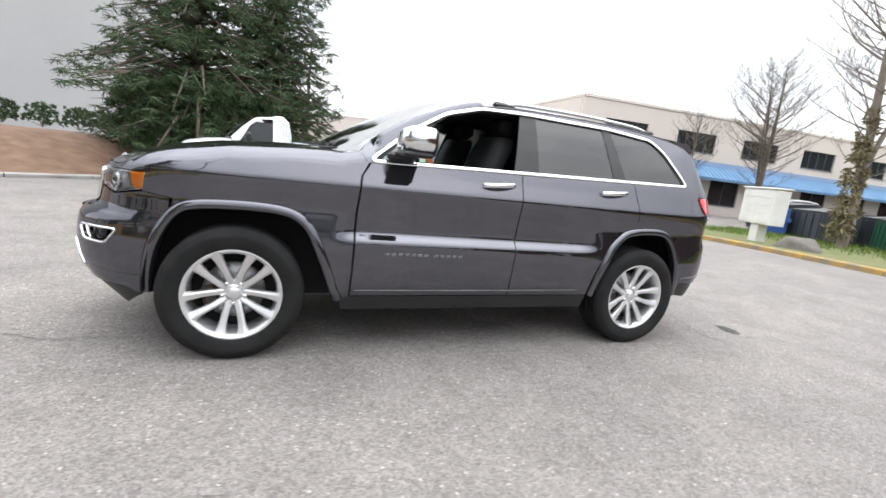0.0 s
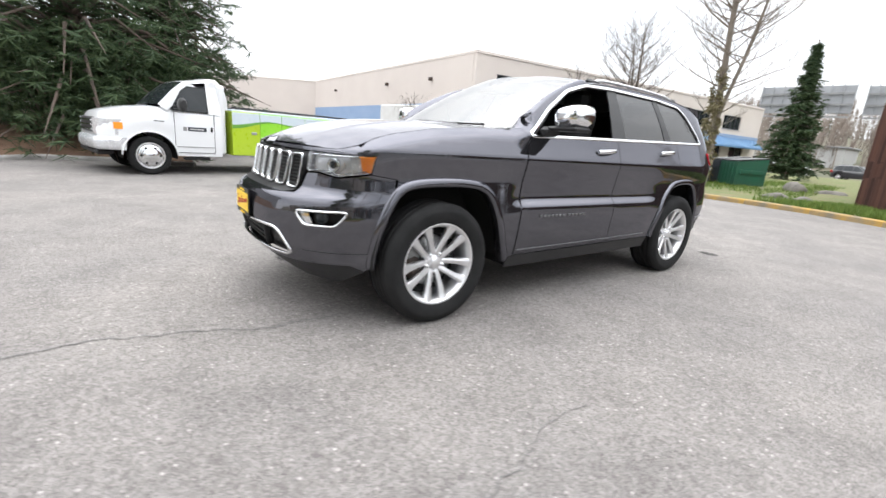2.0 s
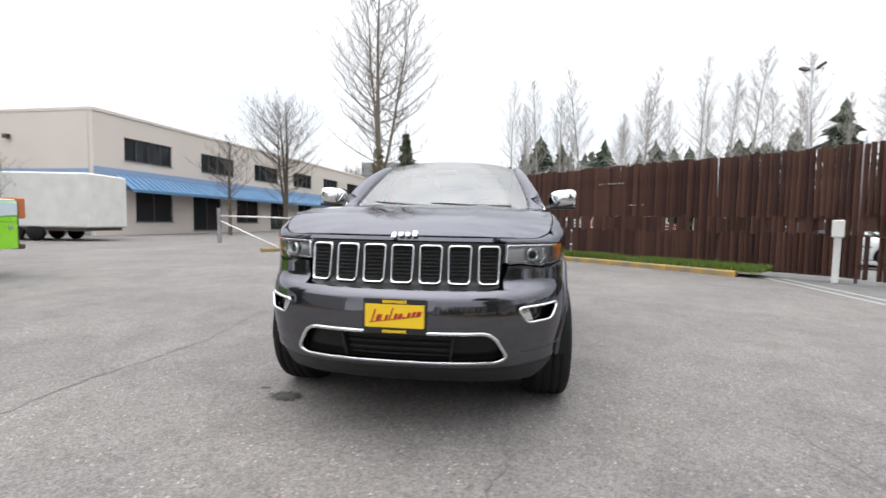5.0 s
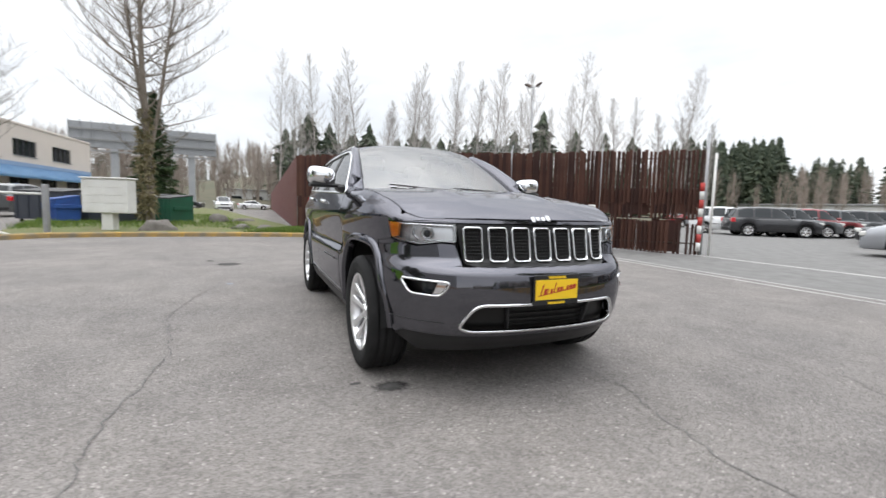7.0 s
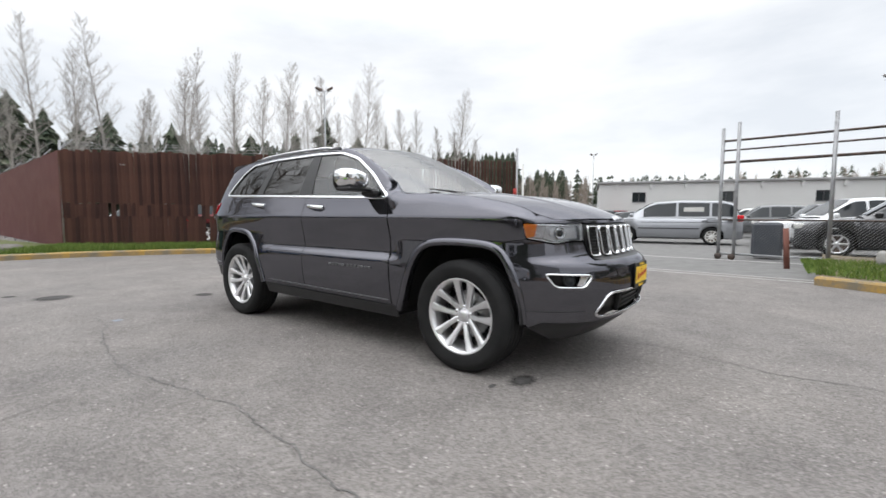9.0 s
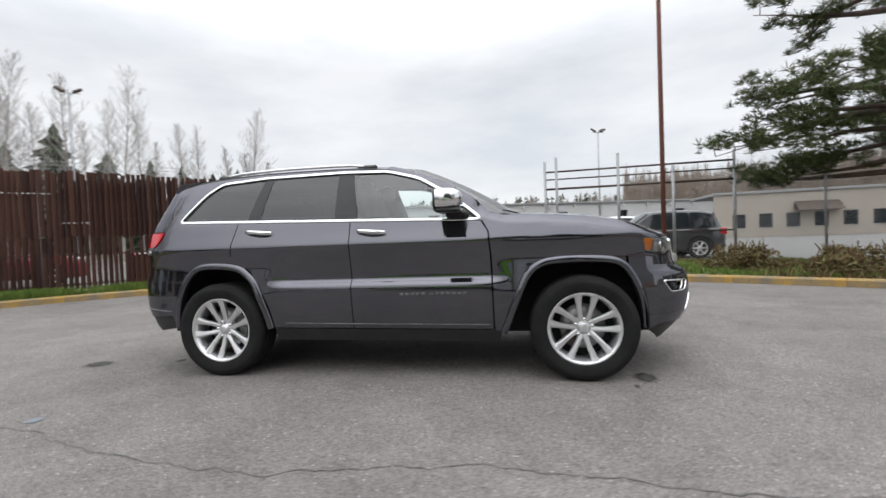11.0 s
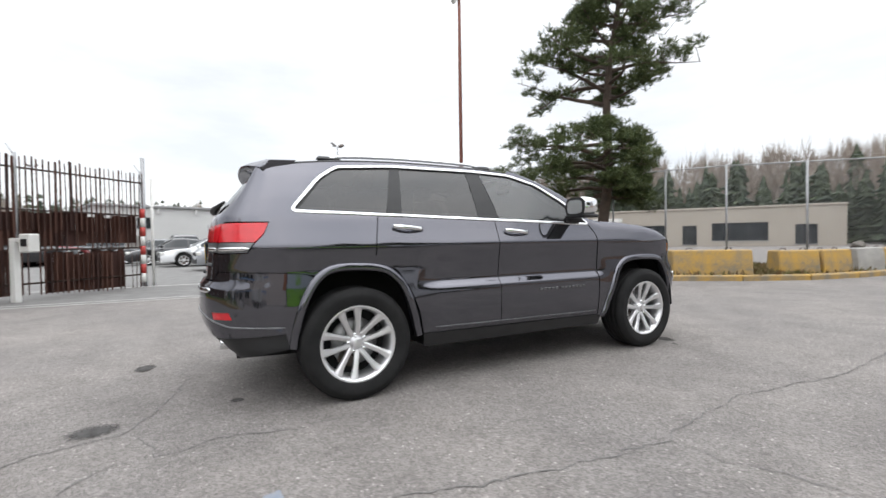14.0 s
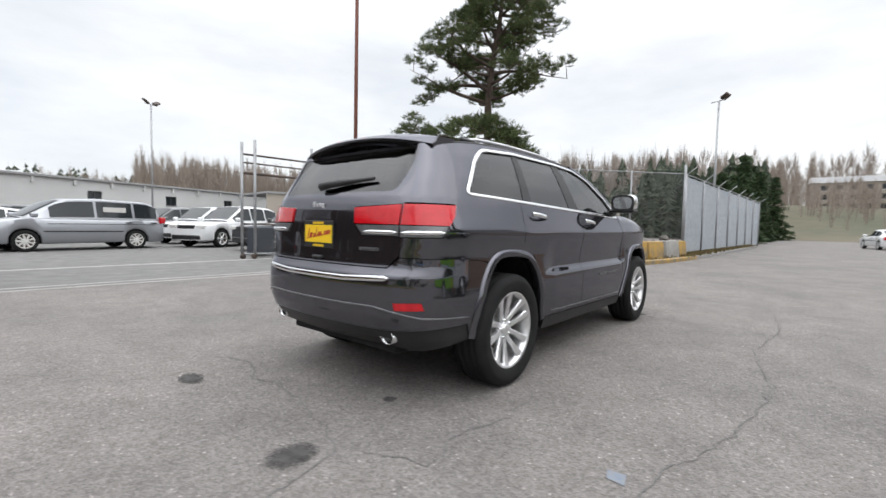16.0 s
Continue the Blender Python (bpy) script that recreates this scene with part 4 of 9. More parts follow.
def block(x, y, turn, l, w, h, material, label):
    b = Mesh()
    rings = []
    for xx, i in ((-l / 2, 0.03), (-l / 2 + 0.03, 0), (l / 2 - 0.03, 0), (l / 2, 0.03)):
        rings.append([(xx, -w / 2 + i, 0.0), (xx, w / 2 - i, 0.0), (xx, w / 2 - i - 0.02, h * 0.45), (xx, w / 2 - 0.06 - i, h - i - 0.02), (xx, w / 2 - 0.10 - i, h - i), (xx, -w / 2 + 0.10 + i, h - i), (xx, -w / 2 + 0.06 + i, h - i - 0.02), (xx, -w / 2 + i + 0.02, h * 0.45)])
    b.loft(rings, smooth=False)
    root = thing("concrete_block", label, "concrete block", Matrix.Translation((x, y, 0.12)) @ Matrix.Rotation(radians(turn), 4, "Z"), "blocks on the island")
    b.make("block", material, root)
    for s in (-0.25, 0.25):
        Mesh().tube([(s * l - 0.08, 0, h - 0.02), (s * l - 0.05, 0, h + 0.05), (s * l + 0.05, 0, h + 0.05), (s * l + 0.08, 0, h - 0.02)], 0.012, 6).make("lifting_loop", M["darksteel"], root)
    return root


block(8.88, 2.92, -41, 1.80, 0.62, 0.62, M["yellow"], "chipped yellow-painted concrete barrier block")
block(10.85, 1.95, -34, 0.95, 0.60, 0.58, M["yellow"], "worn yellow concrete block with rust streaks")
block(11.85, 1.62, -14, 0.98, 0.60, 0.58, M["yellow"], "short worn yellow concrete block")
block(13.3, 1.45, -14, 0.95, 0.62, 0.60, M["concrete"], "bare grey concrete block with spalled top")
block(14.3, 1.35, -14, 0.7, 0.62, 0.58, M["yellow"], "small yellow-stained concrete block by the fence corner")
rock(13.3, 1.5, 0.18, 0.14, 0.14, 21, 0.76, "broken pale concrete lump on top of a block")


# ---- hills ----
RISE = [(-25, 9), (-8, 9), (0, 9), (10, 12), (45, 10), (60, 4), (105, 4), (120, 8), (140, 11), (175, 12), (200, 10), (230, 7)]


def land(x, y):
    """Height of the ground: flat round the lot, hills beyond."""
    az, d = math.degrees(math.atan2(y, x)), math.hypot(x, y)
    az = az + 360 if az < -90 else az
    q = min(1.0, max(0.0, (d - 72) / 85))
    if az < -30 or az > 235:
        return 0.0
    top = float(np.interp(az, [p[0] for p in RISE], [p[1] for p in RISE])) * min(1.0, (az + 30) / 6, (235 - az) / 6)
    return top * q * q * (3 - 2 * q) * (0.85 + 0.3 * noise.noise((az * 0.11, d * 0.012, 0)))


hills = Mesh()
hills.loft([[(d * math.cos(radians(a)), d * math.sin(radians(a)), land(d * math.cos(radians(a)), d * math.sin(radians(a))) - 0.05) for a in np.linspace(-30, 235, 140)] for d in (72, 80, 90, 100, 112, 126, 142, 160, 185, 230, 320)], closed=False, caps=False)
fixed("backdrop_hills", hills, M["hill"], "low wooded hills round the lot")


# ---- trees ----
def bare_tree(label, x, y, h, r, seed, material, wide=0.25, low=0.25, nb=40, nt=8, rise=0.7, z=0.0, fork=0, peak=0.35, lean=0.03, fine=0.004, category="tree"):
    """A leafless tree: tapered trunk, limbs that sweep up, and fine twigs on them."""
    rnd = random.Random(seed)
    tree = thing("bare_tree", label, category, Matrix.Translation((x, y, z)), "leafless trees")
    limbs, twigs = Mesh(), Mesh()

    def sweep(p, d, ln, rad, n, wild, up, mesh, sides):
        pts, rs, dd = [p.copy()], [rad], d.normalized()
        for k in range(n):
            dd = (dd + Vector((rnd.uniform(-wild, wild), rnd.uniform(-wild, wild), rnd.uniform(-wild, wild) * 0.6 + up))).normalized()
            pts.append(pts[-1] + dd * ln / n)
            rs.append(max(rad * (1 - (k + 1) / n * 0.9), fine * 0.5))
        mesh.tube(pts, rs, sides, caps=False)
        return pts, rs

    def at(pts, t):
        n = len(pts) - 1
        i = min(int(t * n), n - 1)
        return pts[i].lerp(pts[i + 1], t * n - i), (pts[i + 1] - pts[i]).normalized(), i

    a0 = rnd.uniform(0, 6.28)
    stems = [sweep(Vector((0, 0, -0.1)), Vector((lean * math.cos(a0), lean * math.sin(a0), 1)), h, r, 11, 0.035, 0.01, limbs, 9)]
    for k in range(fork):
        p, d, i = at(stems[0][0], 0.16 + 0.12 * k + 0.06 * rnd.random())
        a = a0 + 2.1 * k + rnd.random()
        stems.append(sweep(p, d + Vector((math.cos(a), math.sin(a), 0)) * 0.33, h * (0.74 - 0.1 * k), stems[0][1][i] * 0.62, 9, 0.05, 0.10, limbs, 7))
    per = max(4, int(nb / len(stems)))
    for q, (pts, rs) in enumerate(stems):
        t0 = low if q == 0 else 0.12
        for k in range(per):
            u = (k + rnd.random()) / per
            t = t0 + (0.985 - t0) * u
            p, d, i = at(pts, t)
            a = k * 2.4 + rnd.uniform(-0.5, 0.5)
            shape = (u / peak) ** 0.7 if u < peak else ((1 - u) / (1 - peak)) ** 0.75
            ln = h * wide * (0.22 + 0.78 * shape) * rnd.uniform(0.6, 1.12)
            out = Vector((math.cos(a), math.sin(a), rise * rnd.uniform(0.5, 1.3) * (0.5 + u)))
            br, brs = sweep(p, out, ln, max(min(rs[i] * 0.42, 0.0095 * ln + 0.003), fine * 1.3), 6, 0.14, 0.09, limbs, 4)
            for j in range(nt):
                v = 0.16 + 0.82 * (j + rnd.random()) / nt
                p2, d2, i2 = at(br, v)
                b = rnd.uniform(0, 6.28)
                side = Vector((math.cos(b), math.sin(b), 0.45))
                tw, _ = sweep(p2, d2 * 0.8 + side * 0.75, ln * rnd.uniform(0.20, 0.42) * (1.15 - 0.6 * v), max(brs[i2] * 0.5, fine), 3, 0.18, 0.08, twigs, 3)
                for g in range(2):
                    p3, d3, _ = at(tw, rnd.uniform(0.3, 0.9))
                    c = rnd.uniform(0, 6.28)
                    sweep(p3, d3 + Vector((math.cos(c), math.sin(c), 0.4)) * 0.7, ln * rnd.uniform(0.08, 0.18), fine * 0.8, 2, 0.15, 0.05, twigs, 3)
    limbs.make("trunk", material, tree)
    tagged(twigs.make("twig_mass", material, tree), kind="stuff")
    return tree


def clump(v, f, c, r, rnd, n, thin, flat=0.6, updir=0.0):
    """A spray of narrow needles round a point."""
    for _ in range(n):
        a, u = rnd.uniform(0, 6.28), rnd.uniform(-1, 1)
        s = math.sqrt(1 - u * u)
        d = Vector((s * math.cos(a), s * math.sin(a), u * flat + updir))
        side = d.cross(Vector((rnd.uniform(-1, 1), rnd.uniform(-1, 1), rnd.uniform(-1, 1))))
        if side.length < 1e-3:
            continue
        side = side.normalized() * thin
        b = c + d * r * rnd.uniform(0.0, 0.25)
        t = c + d * r * rnd.uniform(0.65, 1.15)
        o = len(v)
        v += [b - side, b + side, t + side * 0.45, t - side * 0.45]
        f.append((o, o + 1, o + 2, o + 3))


def pine(label, x, y, h, seed, spreadr=3.6, low=0.18, bare=0.0, material=None, barkm=None, whorls=13, arms=6, dens=9, thin=0.022, cr=0.36, droop=-0.05, n=16, z=0.0, conic=False, blunt=1.0):
    """An evergreen: trunk, reaching limbs, and foliage in flat pads of needle sprays with gaps between."""
    rnd = random.Random(seed)
    tree = thing("pine_tree" if not conic else "cedar_tree", label, "tree", Matrix.Translation((x, y, z)), "evergreens")
    wood, v, f = Mesh(), [], []
    amp = 0.25 if not conic else 0.06
    bend = [Vector((amp * math.sin(k * 0.9 + seed), amp * 0.8 * math.cos(k * 1.3 + seed), h * k / 8)) if k else Vector((0, 0, 0)) for k in range(9)]
    wood.tube(bend, [(0.30 if conic else 0.20) * h / 12 * (1 - 0.88 * k / 8) + 0.02 for k in range(9)], 10)

    def trunk(t):
        k = min(int(t * 8), 7)
        return bend[k].lerp(bend[k + 1], t * 8 - k)
    for w in range(whorls):
        t = low + (0.98 - low) * (w + rnd.random() * 0.6) / whorls
        base = trunk(t)
        reach = spreadr * ((1 - 0.95 * ((t - low) / (1 - low)) ** blunt) if conic else (1 - ((t - low) / (1 - low)) ** 2 * 0.72) * rnd.uniform(0.75, 1.1))
        for k in range(arms):
            a = rnd.uniform(0, 6.28) if not conic else 6.28 * (k + rnd.random() * 0.6) / arms
            ln = reach * rnd.uniform(0.58, 0.98)
            d = Vector((math.cos(a), math.sin(a), rnd.uniform(-0.22, 0.34) + droop))
            tip = base + d * ln
            mid = base.lerp(tip, 0.5) + Vector((0, 0, 0.06 * ln * (1 if not conic else 1.5)))
            if conic:
                tip = tip - Vector((0, 0, 0.16 * ln))
            wood.tube([base, mid, tip], [0.045 * ln / 3 + 0.01, 0.03 * ln / 3 + 0.008, 0.006], 5, caps=False)
            pads = max(2, int(dens * ln / spreadr))
            for q in range(pads):
                s = (0.42 if not conic else 0.12) + (0.62 if not conic else 0.88) * (q + rnd.random()) / pads
                c = (base.lerp(mid, s * 2) if s < 0.5 else mid.lerp(tip, s * 2 - 1))
                w2 = 0.28 * ln * (1.1 - abs(s - 0.62)) * (0.7 if conic else 0.62) + (0 if conic else 0.12)
                for _ in range(11 if not conic else 3):
                    cc = c + Vector((rnd.uniform(-w2, w2), rnd.uniform(-w2, w2), rnd.uniform(-0.16, 0.30) if not conic else rnd.uniform(-0.30, 0.08)))
                    clump(v, f, cc, cr * rnd.uniform(0.7, 1.25), rnd, n, thin, 0.55, 0.15 if not conic else -0.25)
    wood.make("trunk", barkm or M["pinebark"], tree)
    Mesh().add(v, f).make("crown", material or M["needle"], tree)
    return tree


def shrub(label, x, y, r, h, seed, material, count=260, thin=0.02, z=0.1, n=12, stems=True):
    rnd = random.Random(seed)
    sh = thing("shrub", label, "shrub", Matrix.Translation((x, y, z)), "low shrubs")
    v, f, wood = [], [], Mesh()
    for k in range(count):
        a, q, u = rnd.uniform(0, 6.28), math.sqrt(rnd.random()), rnd.random()
        rr = r * q * (1 - 0.35 * u)
        c = Vector((rr * math.cos(a), rr * math.sin(a), h * (0.12 + 0.85 * u)))
        clump(v, f, c, 0.11 + 0.10 * r * rnd.random(), rnd, n, thin, 1.0, 0.2)
        if k % 12 == 0:
            wood.tube([(0, 0, 0), (c.x * 0.5, c.y * 0.5, c.z * 0.6), tuple(c)], [0.02, 0.012, 0.004], 4, caps=False)
    wood.make("stems", M["bark"], sh)
    Mesh().add(v, f).make("leaves", material, sh)
    return sh


bare_tree("tall leafless tree with ivy round its forked trunk", -16.2, -5.24, 13.5, 0.165, 3, M["palebark"], 0.30, 0.16, 140, 12, 0.62, z=0.1, fork=2, peak=0.28, fine=0.007)
v, f = [], []
rnd = random.Random(9)
for k in range(170):
    zz = 0.3 + rnd.random() * 4.2
    a = rnd.uniform(0, 6.28)
    rr = (0.27 - 0.03 * zz) * rnd.uniform(0.7, 1.5)
    clump(v, f, Vector((rr * math.cos(a) + 0.15, rr * math.sin(a) - 0.1, zz)), 0.20, rnd, 10, 0.028, 1.0, -0.2)
tagged(Mesh().add(v, f).make("ivy", M["ivy"], m=Matrix.Translation((-16.2, -5.24, 0.1))), "pale olive ivy clinging to the trunk of the bare tree", "ivy")
bare_tree("broad leafless tree before the stucco building", -26.0, -15.1, 9.6, 0.20, 5, M["bark"], 0.46, 0.20, 110, 10, 0.55, fork=2, peak=0.35, fine=0.008)
bare_tree("small leafless tree at the yard corner", -23.0, -17.5, 6.6, 0.13, 15, M["bark"], 0.40, 0.22, 46, 8, 0.6, fork=1, peak=0.4, fine=0.008)
bare_tree("small leafless ornamental tree by the wall", -12.0, -21.0, 3.6, 0.08, 6, M["bark"], 0.45, 0.25, 36, 7, 0.7, fork=1, peak=0.4, fine=0.006)
bare_tree("leafless tree reaching from behind the conifer", 0.2, -17.5, 6.5, 0.14, 8, M["bark"], 0.45, 0.2, 44, 8, 0.4, fork=1, peak=0.4, fine=0.006)
pine("big dense dark evergreen behind the mulch bed", 3.7, -12.6, 9.4, 4, 4.0, 0.02, blunt=1.6, material=M["cedar"], whorls=30, arms=9, dens=9, conic=True, cr=0.27, n=18, thin=0.012, z=0.5)
pine("dense dark evergreen at the back of the mulch bed", 1.5, -14.2, 9.9, 14, 3.3, 0.03, blunt=1.5, material=M["cedar"], whorls=28, arms=9, dens=8, conic=True, cr=0.28, n=16, thin=0.013, z=0.5)
for i, (x, y) in enumerate(((1.9, -12.0), (5.2, -12.2), (2.9, -11.4), (4.3, -11.5))):
    shrub("dense dark evergreen undergrowth below the conifer", x, y, 0.95, 2.3, 30 + i, M["cedar"], 420, 0.012, 0.5, 18)
for i in range(6):
    shrub("clipped dark green hedge bush at the grey wall", 9.5 + i * 1.5, -30.5 + i * 0.6, 0.9, 1.3, 60 + i, M["cedar"], 120, 0.04, 0.9, 10)


def layered_pine(label, x, y, h, seed, lean, wide_to):
    """An open old pine: crooked limbs bare near the trunk, with heavy flat pads of needles on their outer half."""
    rnd = random.Random(seed)
    tree = thing("pine_tree", label, "tree", Matrix.Translation((x, y, 0)), "evergreens")
    wood, v, f = Mesh(), [], []
    axis = [Vector((lean[0] * h * (k / 9) ** 0.8 + 0.10 * math.sin(k * 1.1), lean[1] * h * (k / 9) ** 0.8 + 0.08 * math.cos(k * 1.4) - 0.08, h * k / 9)) for k in range(10)]
    wood.tube(axis, [0.25, 0.19, 0.165, 0.15, 0.13, 0.11, 0.09, 0.07, 0.045, 0.02], 10)

    def trunk(t):
        k = min(int(t * 9), 8)
        return axis[k].lerp(axis[k + 1], t * 9 - k)

    def pad(c, r, thick):
        for _ in range(int(12 + 50 * r * r)):
            a, q = rnd.uniform(0, 6.28), math.sqrt(rnd.random())
            p = c + Vector((r * q * math.cos(a), r * q * math.sin(a), thick * rnd.uniform(-0.5, 0.5) + 0.22 * r * (1 - q * q)))
            clump(v, f, p, rnd.uniform(0.13, 0.22), rnd, 20, 0.010, 0.7, 0.35)

    def limb(t, a, ln, rise, pads, size):
        base = trunk(t)
        d = Vector((math.cos(a), math.sin(a), rise))
        kink = Vector((rnd.uniform(-0.12, 0.12), rnd.uniform(-0.12, 0.12), rnd.uniform(-0.03, 0.12))) * ln
        mid, tip = base + d * ln * 0.5 + kink, base + d * ln
        wood.tube([base, base.lerp(mid, 0.5) + kink * 0.3, mid, mid.lerp(tip, 0.5) - kink * 0.2, tip], [0.020 * ln + 0.02, 0.016 * ln + 0.015, 0.012 * ln + 0.010, 0.018, 0.008], 6, caps=False)
        for q in range(pads):
            u = 0.40 + 0.64 * (q + rnd.uniform(0.1, 0.9)) / pads
            c = base.lerp(mid, u * 2) if u < 0.5 else mid.lerp(tip, u * 2 - 1)
            side = Vector((-math.sin(a), math.cos(a), 0)) * rnd.uniform(-0.30, 0.30) * ln * u
            e = c + side + Vector((0, 0, rnd.uniform(-0.18, 0.38)))
            wood.tube([c, c.lerp(e, 0.6) + Vector((0, 0, 0.05)), e], [0.014, 0.010, 0.005], 4, caps=False)
            pad(e, size * rnd.uniform(0.5, 1.1), 0.42 * size + 0.10)

    for k in range(30):
        a = k * 2.4 + rnd.uniform(-0.4, 0.4)
        bias = 0.5 + 0.5 * math.cos(a - wide_to)
        limb(rnd.uniform(0.17, 0.36), a, (1.3 + 2.4 * bias) * rnd.uniform(0.75, 1.1), rnd.uniform(-0.24, 0.16), 6, 0.50)
    for k in range(60):
        u = (k + rnd.random()) / 60
        a = k * 2.4 + rnd.uniform(-0.6, 0.6)
        reach = (2.9 - 0.5 * abs(u - 0.3)) * (1 - u ** 3 * 0.72)
        limb(0.43 + 0.55 * u, a, reach * rnd.uniform(0.45, 1.1), rnd.uniform(-0.16, 0.42), 5, 0.47 - 0.08 * u)
    pad(axis[-1], 0.45, 0.5)
    wood.make("trunk", M["pinebark"], tree)
    Mesh().add(v, f).make("crown", M["needle"], tree)
    return tree


layered_pine("tall open pine on the island, needles in heavy layered pads", 9.55, 7.35, 12.9, 7, (0.055, -0.05), radians(135))
for i, (x, y, r, h) in enumerate(((5.9, 6.4, 0.8, 0.5), (7.4, 5.2, 0.9, 0.45), (8.2, 4.6, 0.7, 0.4), (6.8, 4.9, 0.5, 0.3), (9.4, 4.6, 0.8, 0.35))):
    shrub("low straggly brown-green shrub on the island", x, y, r, h, 80 + i, M["leafbrown"], 120, 0.016, 0.12, 10)
pine("narrow conical evergreen by the roadside", -36.1, -8.3, 9.6, 12, 2.5, 0.08, material=M["cedar"], whorls=26, arms=9, dens=7, conic=True, cr=0.30, n=14, thin=0.03)

rnd = random.Random(21)
for i in range(30):
    az = radians(177 - i * 1.8 + rnd.uniform(-1.0, 1.0))
    d = rnd.uniform(40, 62)
    h = d * (rnd.uniform(0.22, 0.31) if i % 3 else rnd.uniform(0.30, 0.36)) * (1 if i < 22 else 0.88)
    bare_tree("tall slender pale-barked leafless tree behind the fence", 4 + d * math.cos(az), -2 + d * math.sin(az), h, 0.05 + 0.0014 * d, 100 + i, M["birch"], rnd.uniform(0.15, 0.21), 0.26, 62 + (i % 3) * 12, 14, 1.0, peak=0.42, fine=0.0075)


def fir(v, f, x, y, z, h, r, rnd, tiers=9, n=9):
    """A ragged fir in the distance: drooping sprays of uneven length round a stem."""
    lop = rnd.uniform(0, 6.28)
    for t in range(tiers):
        u = (t + rnd.uniform(-0.3, 0.3)) / tiers
        u = min(max(u, 0.0), 0.97)
        rr = r * (1 - u) ** 0.62 * rnd.uniform(0.58, 1.22)
        zz = z + h * (0.08 + 0.88 * u)
        for k in range(n):
            a = 6.28 * (k + rnd.random()) / n
            d = rr * rnd.uniform(0.5, 1.12) * (1 + 0.18 * math.cos(a - lop))
            o = len(v)
            w, m, lift = rr * rnd.uniform(0.10, 0.20) + 0.02, d * rnd.uniform(0.45, 0.65), h * 0.036
            c, e = math.cos(a), math.sin(a)
            v += [(x, y, zz + lift * 1.6), (x + m * c - w * e, y + m * e + w * c, zz + lift * rnd.uniform(0.0, 0.5)), (x + d * c, y + d * e, zz - h * rnd.uniform(0.0, 0.05)), (x + m * c + w * e, y + m * e - w * c, zz + lift * rnd.uniform(0.0, 0.5)), (x + m * c, y + m * e, zz - lift * 0.9)]
            f.extend([(o, o + 1, o + 2), (o, o + 2, o + 3), (o, o + 2, o + 4)])
    o = len(v)
    v += [(x - 0.035 * r, y, z), (x + 0.035 * r, y, z), (x, y + 0.035 * r, z), (x, y, z + h * 1.03)]
    f += [(o, o + 1, o + 3), (o + 1, o + 2, o + 3), (o + 2, o, o + 3)]


def wood(name, label, spots, material, seed, tiers=9, n=9):
    rnd = random.Random(seed)
    v, f = [], []
    for x, y, z, h, r in spots:
        fir(v, f, x, y, z, h, r, rnd, tiers, n)
    return tagged(Mesh().add(v, f).make(name, material), label, "trees", kind="stuff")


def ring(az0, az1, n, d0, d1, e0, e1, z0=0.0, rr=0.2):
    """Spots on an arc, each tree's top at an angle of sight between e0 and e1."""
    out = []
    for _ in range(n):
        a, d = radians(rnd.uniform(az0, az1)), rnd.uniform(d0, d1)
        top = 1 + d * math.tan(radians(rnd.uniform(e0, e1)))
        z = land(d * math.cos(a), d * math.sin(a)) - 0.3
        ht = max(top - z, 5)
        out.append((d * math.cos(a), d * math.sin(a), z, ht, ht * rr * rnd.uniform(0.8, 1.2)))
    return out


# single firs that stand out over the fence
firs = []
for az, el, d in ((173, 10.6, 70), (170.5, 9.6, 75), (165.5, 9.8, 80), (160.0, 9.5, 80), (156.5, 8.6, 80), (152, 9.2, 84), (147, 9.6, 75), (143.5, 11.6, 75), (139.5, 9.6, 75), (136, 9.0, 70), (133, 8.6, 72), (127, 8.5, 80), (168, 8.4, 90), (158, 8.0, 90), (149.5, 7.8, 90)):
    a = radians(az)
    h = (1 + d * math.tan(radians(el))) * 1.08
    firs.append((4 + d * math.cos(a), -2 + d * math.sin(a), 0, h, h * rnd.uniform(0.25, 0.32)))
wood("firs", "dark firs standing over the brown fence", firs, M["farfir"], 1, 34, 18)
wood("distant_wood", "far dark fir wood on the rise behind the car lot", ring(108, 178, 300, 130, 190, 3.4, 6.6, rr=0.22), M["farfir"], 2, 12, 9)
wood("distant_wood", "dark firs on the slope close behind the fence", ring(146, 177, 120, 80, 115, 6.6, 10.0, rr=0.24), M["farfir"], 12, 14, 10)
wood("distant_wood", "dense dark fir wood on the hill behind the car lot", ring(117, 129, 120, 105, 130, 6.4, 9.2, rr=0.20) + ring(111, 118, 50, 110, 135, 4.0, 6.6, rr=0.20), M["farfir"], 22, 18, 11)
wood("distant_wood", "far fir wood along the horizon", ring(38, 72, 160, 150, 230, 3.0, 5.4) + ring(72, 108, 240, 150, 220, 3.4, 5.6), M["farfir"], 3)
wood("distant_wood", "dark firs beyond the chain-link fence", ring(3, 44, 70, 64, 82, 5.0, 9.4, rr=0.24) + ring(1, 14, 34, 58, 78, 5.5, 9.6, rr=0.22), M["farfir"], 4, 24, 15)
for i, (x, y, hh, rr) in enumerate(((41, 3.4, 6.5, 2.0), (45, 2.2, 8.4, 2.4), (50, 3.4, 7.2, 2.2), (54, 1.6, 8.0, 2.4), (62, 3.0, 9.5, 2.6), (70, 1.0, 9.0, 2.6))):
    pine("dense dark green conifer beside the drive", x, y, hh, 40 + i, rr, 0.03, material=M["cedar"], whorls=16, arms=8, dens=6, conic=True, cr=0.42, n=12, thin=0.045)
wood("distant_wood", "far fir wood on the hillside behind the road", ring(150, 200, 160, 160, 240, 3.2, 5.6), M["farfir"], 6)


